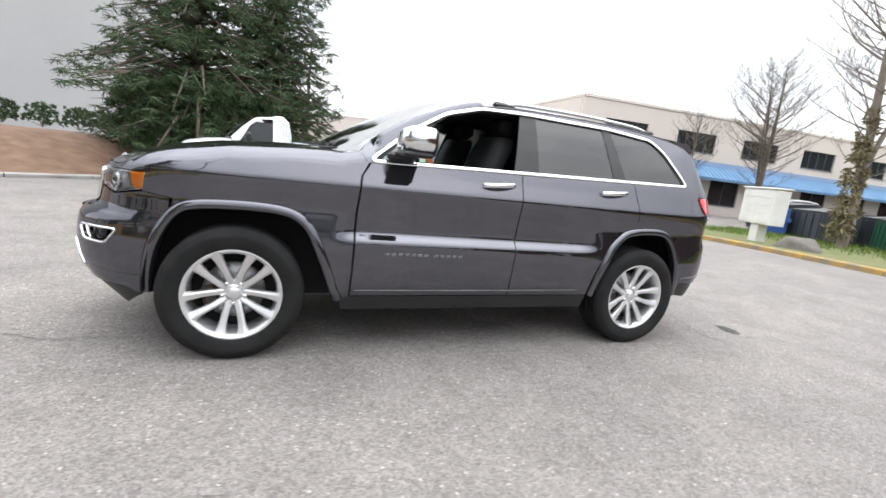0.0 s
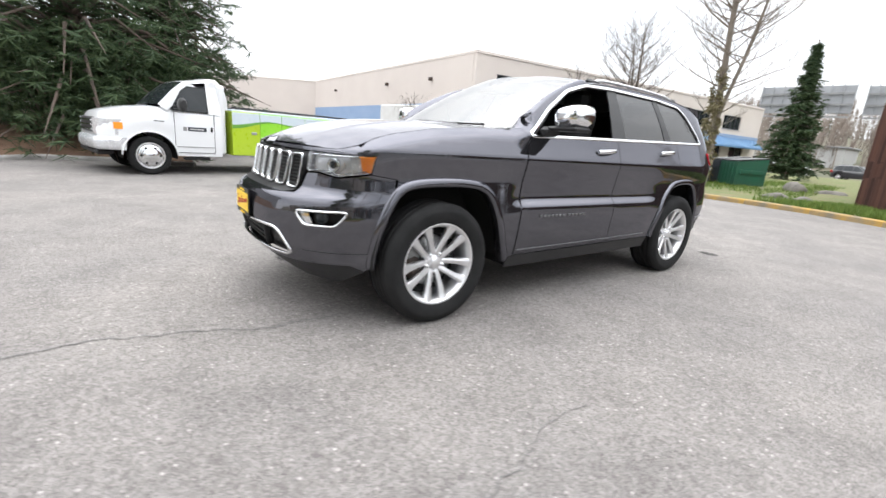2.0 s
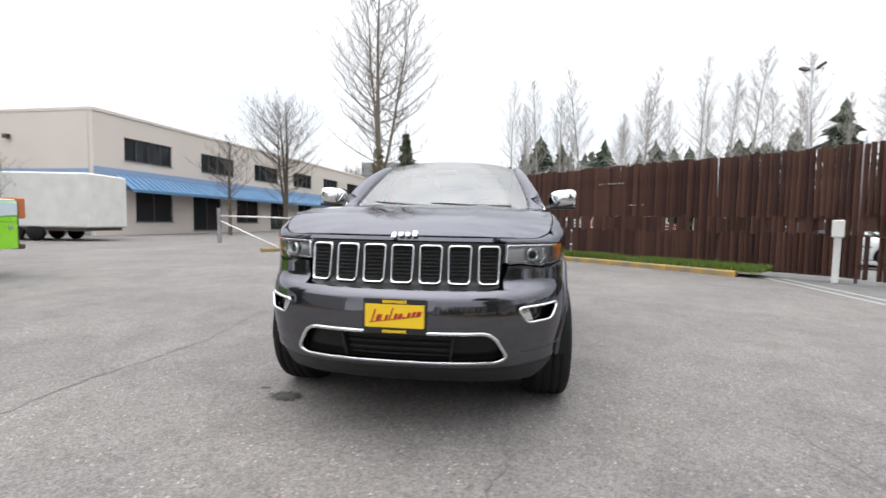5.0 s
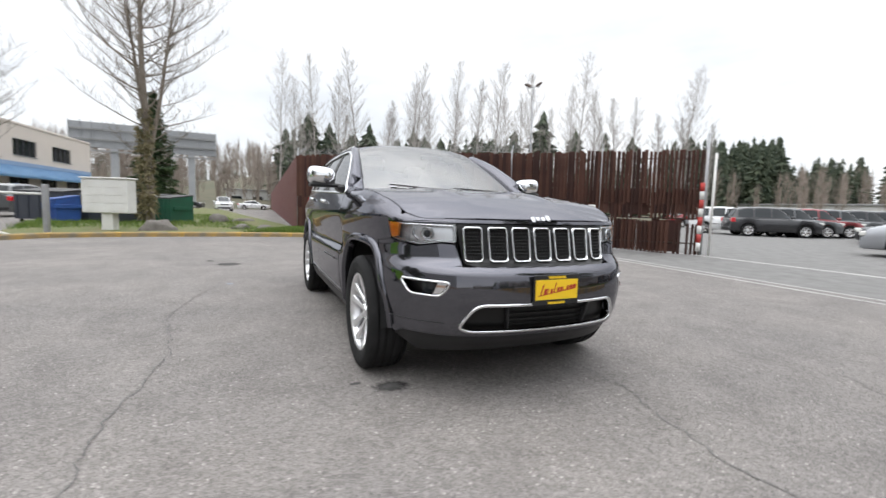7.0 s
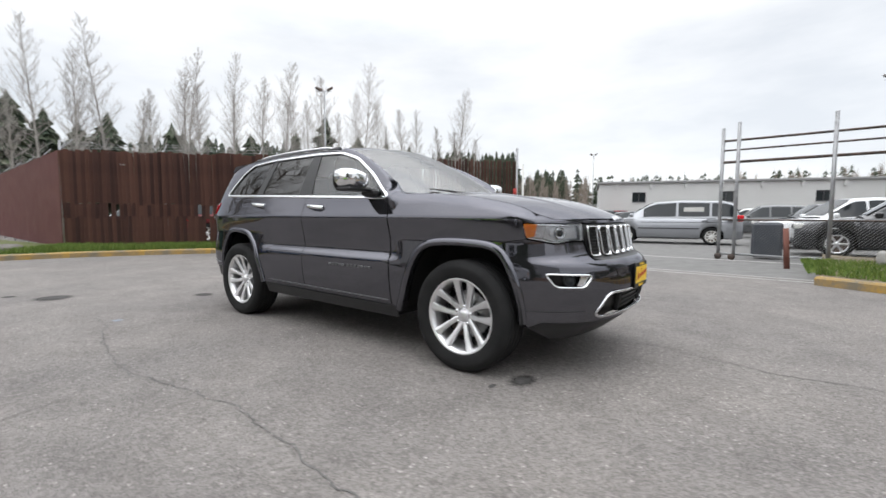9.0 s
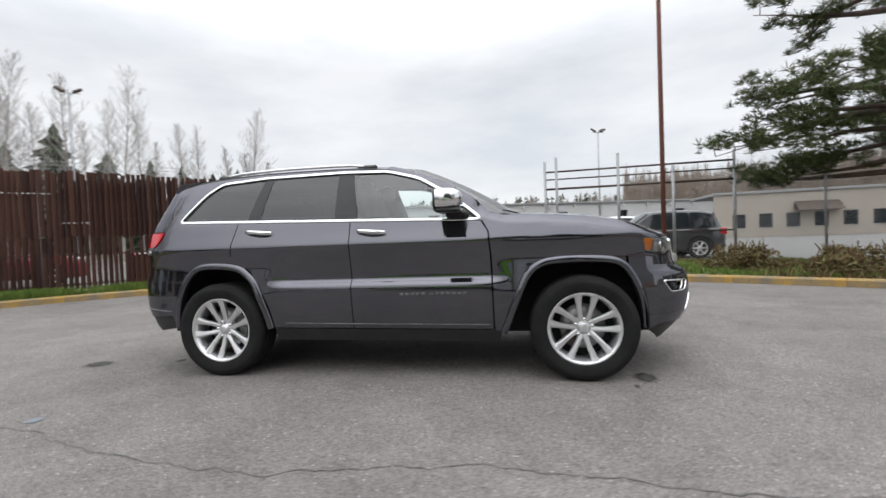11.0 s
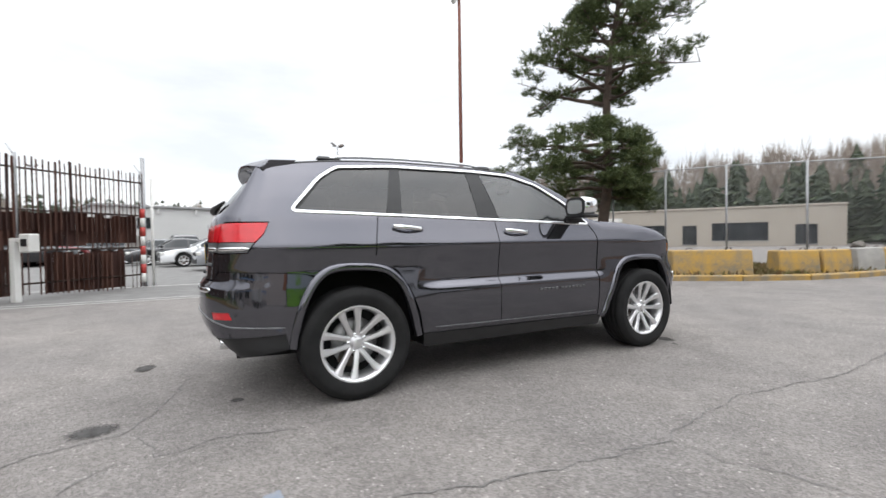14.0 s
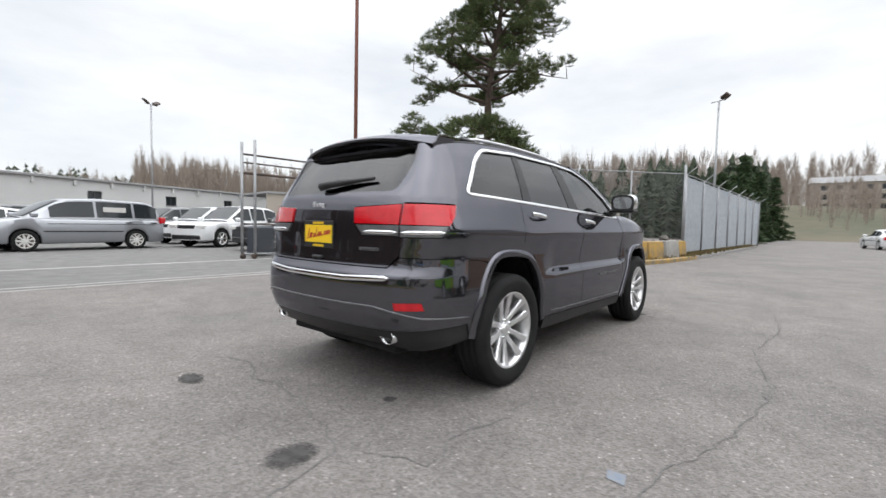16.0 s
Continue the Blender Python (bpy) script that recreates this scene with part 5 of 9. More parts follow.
def brushwood(name, label, spots, material, seed, n=90):
    """Leafless small trees, as one mass of stems and fine twigs."""
    rnd = random.Random(seed)
    v, f = [], []

    def sliver(p, t, w, a):
        o = len(v)
        s = Vector((-math.sin(a), math.cos(a), 0)) * w
        v.extend([p - s, p + s, t])
        f.append((o, o + 1, o + 2))
    for x, y, h in spots:
        at, z = math.atan2(y, x), land(x, y) - 0.3
        wide = h * rnd.uniform(0.13, 0.24)
        for k in range(rnd.randint(1, 3)):
            b = Vector((x + rnd.uniform(-0.3, 0.3) * wide, y + rnd.uniform(-0.3, 0.3) * wide, z))
            sliver(b, b + Vector((rnd.uniform(-0.5, 0.5) * wide, rnd.uniform(-0.5, 0.5) * wide, h * rnd.uniform(0.85, 1.0))), h * 0.010, at)
        for k in range(n):
            u = rnd.random() ** 0.8
            a = rnd.uniform(0, 6.28)
            rr = wide * math.sin(math.pi * min(0.12 + 0.80 * u, 1)) * rnd.uniform(0.2, 1.0)
            z0 = z + h * (0.10 + 0.72 * u)
            p = Vector((x + rr * 0.35 * math.cos(a), y + rr * 0.35 * math.sin(a), z0))
            t = Vector((x + rr * math.cos(a), y + rr * math.sin(a), z0 + h * rnd.uniform(0.08, 0.24)))
            sliver(p, t, h * 0.0036, at + rnd.uniform(-0.5, 0.5))
    return tagged(Mesh().add(v, f).make(name, material), label, "trees", kind="stuff")


def arc(az0, az1, n, d0, d1, h0, h1):
    return [(d * math.cos(a), d * math.sin(a), rnd.uniform(h0, h1)) for a, d in ((radians(rnd.uniform(az0, az1)), rnd.uniform(d0, d1)) for _ in range(n))]


brushwood("bare_woods", "leafless brown woods on the far slope", arc(8, 50, 420, 80, 130, 9, 17) + arc(1, 8, 90, 80, 140, 6, 13) + arc(-14, 1, 120, 95, 160, 4, 9) + arc(-14, 8, 130, 182, 215, 13, 24), M["twig"], 1)
brushwood("bare_woods", "leafless brown woods beyond the yard", arc(50, 76, 420, 120, 170, 11, 17) + arc(76, 104, 160, 140, 190, 7, 13), M["twig"], 2)
brushwood("bare_woods", "leafless brown woods behind the car lot", arc(108, 176, 330, 90, 150, 6, 11), M["twig"], 3)
brushwood("bare_woods", "leafless brown scrub on the hill behind the road", arc(158, 210, 420, 85, 170, 6, 13), M["twig"], 4)


# ---- buildings ----
def wall_frame(a, c):
    """A frame with x along the wall from a to c, y inwards, z up."""
    a, c = Vector(a), Vector(c)
    return Matrix.Translation((a.x, a.y, 0)) @ Matrix.Rotation(math.atan2(c.y - a.y, c.x - a.x), 4, "Z"), (c - a).length


def holed_wall(mesh, ln, h, holes, t=0.3, z0=0.0):
    """A wall of thickness t along x, with openings right through it, as one skin."""
    xs = sorted({0, ln, *[v for q in holes for v in (q[0], q[1])]})
    zs = sorted({z0, h, *[v for q in holes for v in (q[2], q[3])]})
    nx, nz = len(xs), len(zs)
    solid = lambda i, j: 0 <= i < nx - 1 and 0 <= j < nz - 1 and not any(q[0] < (xs[i] + xs[i + 1]) / 2 < q[1] and q[2] < (zs[j] + zs[j + 1]) / 2 < q[3] for q in holes)  # noqa: E731
    index, verts, faces = {}, [], []

    def at(i, j, k):
        if (i, j, k) not in index:
            index[i, j, k] = len(verts)
            verts.append((xs[i], k * t, zs[j]))
        return index[i, j, k]
    for i in range(nx - 1):
        for j in range(nz - 1):
            if not solid(i, j):
                continue
            faces.append((at(i, j, 0), at(i + 1, j, 0), at(i + 1, j + 1, 0), at(i, j + 1, 0)))
            faces.append((at(i, j, 1), at(i, j + 1, 1), at(i + 1, j + 1, 1), at(i + 1, j, 1)))
            if not solid(i - 1, j):
                faces.append((at(i, j, 0), at(i, j + 1, 0), at(i, j + 1, 1), at(i, j, 1)))
            if not solid(i + 1, j):
                faces.append((at(i + 1, j, 0), at(i + 1, j, 1), at(i + 1, j + 1, 1), at(i + 1, j + 1, 0)))
            if not solid(i, j - 1):
                faces.append((at(i, j, 0), at(i, j, 1), at(i + 1, j, 1), at(i + 1, j, 0)))
            if not solid(i, j + 1):
                faces.append((at(i, j + 1, 0), at(i + 1, j + 1, 0), at(i + 1, j + 1, 1), at(i, j + 1, 1)))
    return mesh.add(verts, faces)


def window(parent, x0, x1, z0, z1, panes=3, y=0.12, wall=None):
    w = Mesh().box(x0, x1, y + 0.03, y + 0.05, z0, z1).make("window", M["window"], parent)
    b = Mesh()
    for x in np.linspace(x0, x1, panes + 1):
        b.box(max(x - 0.04, x0), min(x + 0.04, x1), y - 0.02, y + 0.03, z0, z1)
    b.box(x0, x1, y - 0.022, y + 0.028, z0, z0 + 0.07)
    b.box(x0, x1, y - 0.022, y + 0.028, z1 - 0.07, z1)
    b.make("frame", M["frame"], w)
    Mesh().box(x0 - 0.05, x1 + 0.05, -0.05, y, z0 - 0.06, z0).make("sill", M["trim"], w)
    return w


CB = (-17.9, -22.5)
stucco = thing("office_building", "two-storey cream stucco building with blue band and blue metal awnings", "building")
m1, l1 = wall_frame(CB, (-58.0, -18.2))
front = new("front_wall")
front.parent, front.matrix_basis = stucco, m1
ups = [(1.9 + i * 6.1, 5.4 + i * 6.1, 4.55, 5.95) for i in range(6)]
lows = [(2.6 + i * 4.6, 5.4 + i * 4.6, 0.2 if i % 2 else 0.8, 2.7) for i in range(8)]
holed_wall(Mesh(), l1, 7.1, ups + lows, 0.3).make("wall", M["stucco"], front)
for q in ups:
    window(front, *q, panes=4)
for i, q in enumerate(lows):
    window(front, *q, panes=2)
Mesh().box(0, l1, -0.06, 0.36, 7.1, 7.32, 0.03).make("parapet", M["stucco"], front)
Mesh().box(0, l1, -0.015, -0.003, 2.75, 4.0).make("blue_band", M["blueband"], front)
b = Mesh()
x = 1.2
while x < l1 - 1:
    b.add([(x, -0.02, 3.65), (x + 0.42, -0.02, 3.65), (x + 0.42, -1.35, 2.75), (x, -1.35, 2.75)], [(0, 1, 2, 3)])
    b.box(x + 0.40, x + 0.44, -0.06, -0.02, 3.6, 3.68)
    b.tube([(x + 0.42, -0.02, 3.67), (x + 0.42, -1.35, 2.77)], 0.022, 5)
    x += 0.42
b.box(1.2, l1 - 1, -1.37, -1.33, 2.60, 2.78)
b.make("awning", M["awning"], front, "blue ribbed metal awning")
m2, l2 = wall_frame((-19.6, -58.5), CB)
side = new("side_wall")
side.parent, side.matrix_basis = stucco, m2
b = Mesh().box(0, l2 - 0.32, 0.0, 0.3, 0, 7.1)
b.make("wall", M["stucco"], side)
Mesh().box(0, l2 - 0.02, -0.03, 0.36, 7.1, 7.32, 0.03).make("parapet", M["stucco"], side)
Mesh().box(0, l2 - 0.32, -0.014, -0.003, 2.2, 3.85).make("blue_band", M["blueband"], side)
Mesh().box(0, l2 - 0.32, -0.012, -0.002, 0, 0.9).make("plinth", M["trim"], side)
for x in (8.0, 22.0, 30.0):
    Mesh().box(x, x + 0.35, -0.25, 0, 5.6, 5.85, 0.03).make("wall_light", M["darksteel"], side)
m3, l3 = wall_frame((-4.0, -70.5), (-19.9, -58.2))
wing = new("wing_wall")
wing.parent, wing.matrix_basis = stucco, m3
Mesh().box(-16, l3, 0.0, 0.3, 0, 7.1).make("wall", M["stucco"], wing)
Mesh().box(-16, l3, -0.05, 0.35, 7.1, 7.3, 0.03).make("parapet", M["stucco"], wing)
Mesh().prism([(-17.95, -22.55), (-58, -18.5), (-58, -60), (-19.7, -58.6)], 7.0, 7.06).make("roof", M["trim"], stucco)

shed = thing("box_trailer", "white box trailer parked beside the stucco building", "trailer", Matrix.Translation((-13.2, -21.0, 0)) @ Matrix.Rotation(radians(-82), 4, "Z"))
Mesh().box(-3.6, 3.6, -1.2, 1.2, 0.6, 3.0, 0.06).make("box", M["white"], shed)
Mesh().box(-3.4, 3.4, -1.1, 1.1, 0.45, 0.6).make("chassis", M["darksteel"], shed)
for x in (-1.2, -0.3, 2.6):
    for s in (-1, 1):
        Mesh().lathe([(0.001, -0.12), (0.34, -0.12), (0.38, -0.06), (0.38, 0.06), (0.34, 0.12), (0.001, 0.12)], 20, "y", (x, s * 1.05, 0.38)).make("wheel", M["rubber"], shed)

yard = thing("warehouse", "long low white block warehouse with small dark windows", "building")
m4, l4 = wall_frame((-11.0, 40.6), (60.0, 65.0))
ww = new("front_wall")
ww.parent, ww.matrix_basis = yard, m4
hl = [(3 + i * 7.3, 4.2 + i * 7.3, 2.55, 3.5) for i in range(10)]
holed_wall(Mesh(), l4, 4.35, hl, 0.3).make("wall", M["whitewall"], ww)
for q in hl:
    window(ww, *q, panes=2)
Mesh().box(-0.2, l4, -0.25, 12, 4.35, 4.55, 0.03).make("roof_edge", M["trim"], ww)
for i in range(24):
    Mesh().box(1.5 + i * 3.0, 1.7 + i * 3.0, -0.2, -0.003, 3.85, 4.34).make("rafter_end", M["whitewall"], ww)
Mesh().box(0, 0.3, 0.31, 12, 0, 4.34).make("end_wall", M["whitewall"], ww)

tanb = thing("shop_building", "low tan stucco commercial building with large shop windows", "building")
m5, l5 = wall_frame((36.0, 38.0), (52.0, 15.5))
tw = new("front_wall")
tw.parent, tw.matrix_basis = tanb, m5
hl = [(2.0, 3.0, 0.2, 2.2), (5.0, 6.4, 0.8, 2.2), (8.2, 12.0, 0.7, 2.4), (13.6, 15.0, 0.2, 2.3), (16.4, 21.4, 0.6, 2.5), (23.6, 25.4, 0.2, 2.2)]
holed_wall(Mesh(), l5, 4.0, hl, 0.3).make("wall", M["tan"], tw)
for q in hl:
    window(tw, *q, panes=3)
Mesh().box(-0.1, l5 + 0.1, -0.1, 10, 4.0, 4.2, 0.03).make("parapet", M["tan"], tw)
Mesh().box(l5 - 0.3, l5, 0.31, 10, 0, 3.98).make("end_wall", M["tan"], tw)
Mesh().box(3.4, 7.4, -0.12, -0.02, 2.9, 3.35, 0.02).make("sign_board", M["white"], tw)
Mesh().prism([(-1.0, 2.3), (-0.02, 2.9), (-0.02, 2.3)], 0.8, 3.8, "x").make("awning", M["darksteel"], tw)
tan2 = thing("shop_building", "tan two-tone building with a dark entrance canopy", "building")
m6, l6 = wall_frame((20.0, 42.0), (36.5, 40.2))
t2 = new("front_wall")
t2.parent, t2.matrix_basis = tan2, m6
hl = [(1.5 + i * 2.2, 2.6 + i * 2.2, 0.9, 2.2) for i in range(6)]
holed_wall(Mesh(), l6, 4.1, hl, 0.3).make("wall", M["tan"], t2)
for q in hl:
    window(t2, *q, panes=1)
Mesh().box(-0.1, l6 + 0.1, -0.15, 8, 4.1, 4.35, 0.03).make("parapet", M["trim"], t2)
Mesh().prism([(-1.0, 2.35), (-0.02, 3.2), (-0.02, 2.35)], 6.5, 10.0, "x").make("canopy", M["darksteel"], t2)

grey = thing("warehouse", "tall plain grey concrete warehouse", "building")
m7, l7 = wall_frame((34.0, -22.0), (7.5, -40.0))
gw = new("front_wall")
gw.parent, gw.matrix_basis = grey, m7
b = Mesh()
for i in range(5):
    b.box(i * l7 / 5, (i + 1) * l7 / 5 - 0.03, -0.3, 0, 0, 15.0)
b.make("wall", M["greywall"], gw)
Mesh().box(0, l7, 0.0, 20, 14.6, 15.0).make("roof", M["trim"], gw)
Mesh().box(l7 - 0.33, l7 - 0.03, 0.01, 20, 0, 14.58).make("end_wall", M["greywall"], gw)

for x, y, turn, l in ((-79.5, -20.8, 93, 11), (-81.5, -10.6, 93, 7.4)):
    bb = thing("billboard", "large grey billboard back on steel columns", "billboard", Matrix.Translation((x, y, 0)) @ Matrix.Rotation(radians(turn), 4, "Z"), "roadside billboards")
    Mesh().box(-l / 2, l / 2, -0.2, 0.2, 8.8, 12.6, 0.05).make("panel", M["greysign"], bb)
    for i in range(9):
        Mesh().box(-l / 2 + i * l / 8 - 0.06, -l / 2 + i * l / 8 + 0.06, -0.42, -0.21, 8.5, 12.8).make("rib", M["greysign"], bb)
    for z in (8.2, 9.9, 11.4):
        Mesh().box(-l / 2, l / 2, -0.6, -0.43, z, z + 0.22).make("beam", M["trim"], bb)
    Mesh().box(-0.5, 0.5, -0.4, 0.4, 0, 8.8).make("column", M["greysign"], bb)
for x, y, turn, l, hh, mm in ((-95, -28, 90, 22, 4.5, "whitewall"), (-100, 4, 88, 20, 3.6, "whitewall"), (-92, 15, 90, 16, 4.0, "tan"), (-30, 96, 0, 50, 3.6, "whitewall")):
    fb = thing("distant_building", "low pale building in the distance", "building", Matrix.Translation((x, y, 0)) @ Matrix.Rotation(radians(turn), 4, "Z"), "distant buildings")
    Mesh().box(-l / 2, l / 2, -4, 4, 0, hh, 0.05).make("wall", M[mm], fb)
    Mesh().box(-l / 2 - 0.3, l / 2 + 0.3, -4.3, 4.3, hh, hh + 0.3, 0.05).make("roof", M["trim"], fb)
    for i in range(int(l / 4)):
        for k in range(max(1, int(hh / 4))):
            for s in (-1, 1):
                Mesh().box(-l / 2 + 1 + i * 4, -l / 2 + 3 + i * 4, min(s * 4.0, s * 4.05), max(s * 4.0, s * 4.05), 1 + k * 3.5, 2.4 + k * 3.5).make("window", M["window"], fb)
for x, y, turn, l, mm in ((172, -12, 86, 18, "tan"), (166, -32, 96, 20, "stucco")):
    z0 = land(x, y) - 0.5
    ap = thing("apartment_building", "beige apartment house with grey roof on the wooded slope", "building", Matrix.Translation((x, y, z0)) @ Matrix.Rotation(radians(turn), 4, "Z"), "apartment houses")
    Mesh().box(-l / 2, l / 2, -5, 5, 0, 8.4, 0.05).make("wall", M[mm], ap)
    Mesh().prism([(-5.6, 8.4), (0, 10.6), (5.6, 8.4)], -l / 2 - 0.4, l / 2 + 0.4, "x").make("roof", M["trim"], ap)
    for i in range(int(l / 3.2)):
        for k in range(3):
            w = Mesh().box(-l / 2 + 1 + i * 3.2, -l / 2 + 2.6 + i * 3.2, 5.0, 5.06, 0.8 + k * 2.7, 2.3 + k * 2.7).make("window", M["window"], ap)
            Mesh().box(-l / 2 + 0.9 + i * 3.2, -l / 2 + 2.7 + i * 3.2, 5.0, 5.12, 0.66 + k * 2.7, 0.78 + k * 2.7).make("sill", M["white"], w)


# ---- the grey SUV: one shell map for all its panels ----
# u runs round the body from the front centre (0) over the left side to the rear centre (U); z is height
def dense(points, step=0.002, sigma=0.010):
    """A rounded curve through a table."""
    xs, ys = np.array(points, float).T
    g = np.arange(xs[0], xs[-1] + step, step)
    v = np.interp(g, xs, ys)
    k = max(1, int(3 * sigma / step))
    ker = np.exp(-0.5 * (np.arange(-k, k + 1) * step / sigma) ** 2)
    pad = np.r_[2 * v[0] - v[k:0:-1], v, 2 * v[-1] - v[-2:-k - 2:-1]]
    return g, np.convolve(pad, ker / ker.sum(), "valid")


PLAN = [(2.385, 0), (2.378, 0.2), (2.345, 0.40), (2.275, 0.58), (2.155, 0.735), (2.02, 0.835), (1.86, 0.89), (1.6, 0.928), (1.2, 0.948), (0.6, 0.956), (0, 0.96), (-0.6, 0.96), (-1.2, 0.956), (-1.7, 0.940), (-2.0, 0.912), (-2.16, 0.865), (-2.28, 0.78), (-2.365, 0.62), (-2.405, 0.42), (-2.425, 0.2), (-2.43, 0)]
_c = np.array([p[:2] for p in smooth_line([(x, y, 0) for x, y in PLAN], 40)])
_len = np.r_[0, np.cumsum(np.hypot(*np.diff(_c, axis=0).T))]
U = float(_len[-1])
_u = np.linspace(0, U, 2400)
_cx, _cy = np.interp(_u, _len, _c[:, 0]), np.interp(_u, _len, _c[:, 1])
_tx, _ty = np.gradient(_cx, _u), np.gradient(_cy, _u)
_nx, _ny = _ty.copy(), -_tx.copy()
_k = np.hypot(_nx, _ny)
_nx, _ny = _nx / _k, _ny / _k
for _n in (_nx, _ny):
    _p = np.r_[_n[60:0:-1] * (-1 if _n is _ny else 1), _n, _n[-2:-62:-1] * (-1 if _n is _ny else 1)]
    _n[:] = np.convolve(_p, np.ones(121) / 121, "valid")
SIDE = dense([(0.20, 0.10), (0.33, 0.055), (0.40, 0.032), (0.46, 0.016), (0.56, 0.006), (0.66, 0.0), (0.715, 0.0), (0.737, 0.003), (0.777, 0.045), (0.788, 0.047), (0.92, 0.029), (1.02, 0.010), (1.06, 0.005), (1.070, 0.008), (1.16, 0.045), (1.25, 0.078), (1.40, 0.142), (1.55, 0.215), (1.70, 0.30), (1.80, 0.36)], sigma=0.007)
SIDE0 = dense([(0.20, 0.10), (0.33, 0.055), (0.40, 0.032), (0.46, 0.030), (0.56, 0.015), (0.66, 0.005), (0.78, 0.013), (0.90, 0.021), (1.0, 0.012), (1.06, 0.007), (1.075, 0.012), (1.16, 0.045), (1.25, 0.078), (1.40, 0.142), (1.55, 0.215), (1.70, 0.30), (1.80, 0.36)], sigma=0.009)
FRONT = dense([(0.20, 0.30), (0.30, 0.16), (0.38, 0.07), (0.44, 0.035), (0.50, 0.015), (0.60, 0.0), (0.68, 0.004), (0.745, 0.016), (0.775, 0.040), (0.80, 0.10), (0.82, 0.135), (0.90, 0.152), (1.0, 0.172), (1.06, 0.195), (1.12, 0.25), (1.25, 0.4), (1.8, 0.6)], sigma=0.008)
REAR = dense([(0.20, 0.32), (0.33, 0.20), (0.40, 0.10), (0.47, 0.045), (0.55, 0.010), (0.62, 0.0), (0.74, 0.0), (0.80, 0.004), (0.825, 0.030), (0.85, 0.046), (0.95, 0.052), (1.10, 0.062), (1.20, 0.075), (1.26, 0.095), (1.36, 0.165), (1.56, 0.325), (1.66, 0.41), (1.80, 0.52)], sigma=0.010)
CREST = [(2.6, 1.05), (2.10, 1.05), (1.98, 1.083), (1.90, 1.122), (1.79, 1.155), (1.5, 1.207), (1.17, 1.235), (0.9, 1.246), (0.7, 1.30), (0.5, 3.0)]
_cr = np.interp(_cx, [p[0] for p in CREST][::-1], [p[1] for p in CREST][::-1])


def crest(u):
    return float(np.interp(abs(u), _u, _cr))


def shell(u, z, off=0.0):
    """The point of the body's skin at u and z, off metres proud of it."""
    side = 1.0
    if u > U:
        u, side = 2 * U - u, -1.0
    if u < 0:
        u, side = -u, -1.0
    i = u / U * 2399
    a = min(int(i), 2398)
    t = i - a
    nx, ny = _nx[a] * (1 - t) + _nx[a + 1] * t, _ny[a] * (1 - t) + _ny[a + 1] * t
    x, y = _cx[a] * (1 - t) + _cx[a + 1] * t, _cy[a] * (1 - t) + _cy[a + 1] * t
    wf, wr = max(nx, 0) ** 2, max(-nx, 0) ** 2
    ws = 1 - wf - wr
    door = min(1.0, max(0.0, (x + 1.05) / 0.25)) * min(1.0, max(0.0, (0.95 - x) / 0.22))
    door = door * door * (3 - 2 * door)
    j = (z - 0.2) / 0.002
    b = min(max(int(j), 0), len(SIDE[1]) - 2)
    r = j - b
    lin = lambda tab: tab[1][min(b, len(tab[1]) - 2)] * (1 - r) + tab[1][min(b + 1, len(tab[1]) - 1)] * r  # noqa: E731
    d = ws * (lin(SIDE) * door + lin(SIDE0) * (1 - door)) + wf * lin(FRONT) + wr * lin(REAR)
    if x > 0.6:
        over = 1 - (_cr[a] - z) / 0.075
        if over > 0:
            d += 0.042 * over * over * (1 - wf)
    d -= off
    return Vector((x - nx * d, side * (y - ny * d), z))


def shell_n(u, z):
    e = 0.003
    a, c = shell(u + e, z) - shell(u - e, z), shell(u, z + e) - shell(u, z - e)
    n = a.cross(c)
    o = shell(u, z, 0.01) - shell(u, z)
    n.normalize()
    return n if n.dot(o) > 0 else -n


def ux(x):
    """u on the left side at x."""
    return float(np.interp(-x, -_cx, _u))


def solve_y(y, z, lo, hi, rising):
    for _ in range(40):
        mid = (lo + hi) / 2
        if (shell(mid, z).y < y) == rising:
            lo = mid
        else:
            hi = mid
    return (lo + hi) / 2


def fy(y, z):
    """u on the front at y."""
    s = 1 if y >= 0 else -1
    return s * solve_y(abs(y), z, 0.0, ux(1.7), True)


def ry(y, z):
    """u on the rear at y; past U for the right side."""
    v = solve_y(abs(y), z, ux(-1.8), U, False)
    return v if y >= 0 else 2 * U - v


def fill(loop, step):
    """Points at most step apart along a closed outline."""
    out = []
    for a, c in zip(loop, loop[1:] + loop[:1]):
        n = max(1, int(math.hypot(c[0] - a[0], c[1] - a[1]) / step))
        out += [(a[0] + (c[0] - a[0]) * k / n, a[1] + (c[1] - a[1]) * k / n) for k in range(n)]
    return out


def rounded(loop, r, n=5):
    """The outline with its corners rounded."""
    out = []
    k = len(loop)
    for i in range(k):
        p, a, c = Vector(loop[i]), Vector(loop[i - 1]), Vector(loop[(i + 1) % k])
        d1, d2 = a - p, c - p
        q = min(r, d1.length * 0.45, d2.length * 0.45)
        s, e = p + d1.normalized() * q, p + d2.normalized() * q
        for j in range(n + 1):
            t = j / n
            w = s * (1 - t) ** 2 + p * 2 * t * (1 - t) + e * t * t
            out.append((w.x, w.y))
    return out


def inside(p, loop):
    x, y = p
    hit = False
    j = len(loop) - 1
    for i in range(len(loop)):
        (xi, yi), (xj, yj) = loop[i], loop[j]
        if (yi > y) != (yj > y) and x < (xj - xi) * (y - yi) / (yj - yi) + xi:
            hit = not hit
        j = i
    return hit


from mathutils import geometry


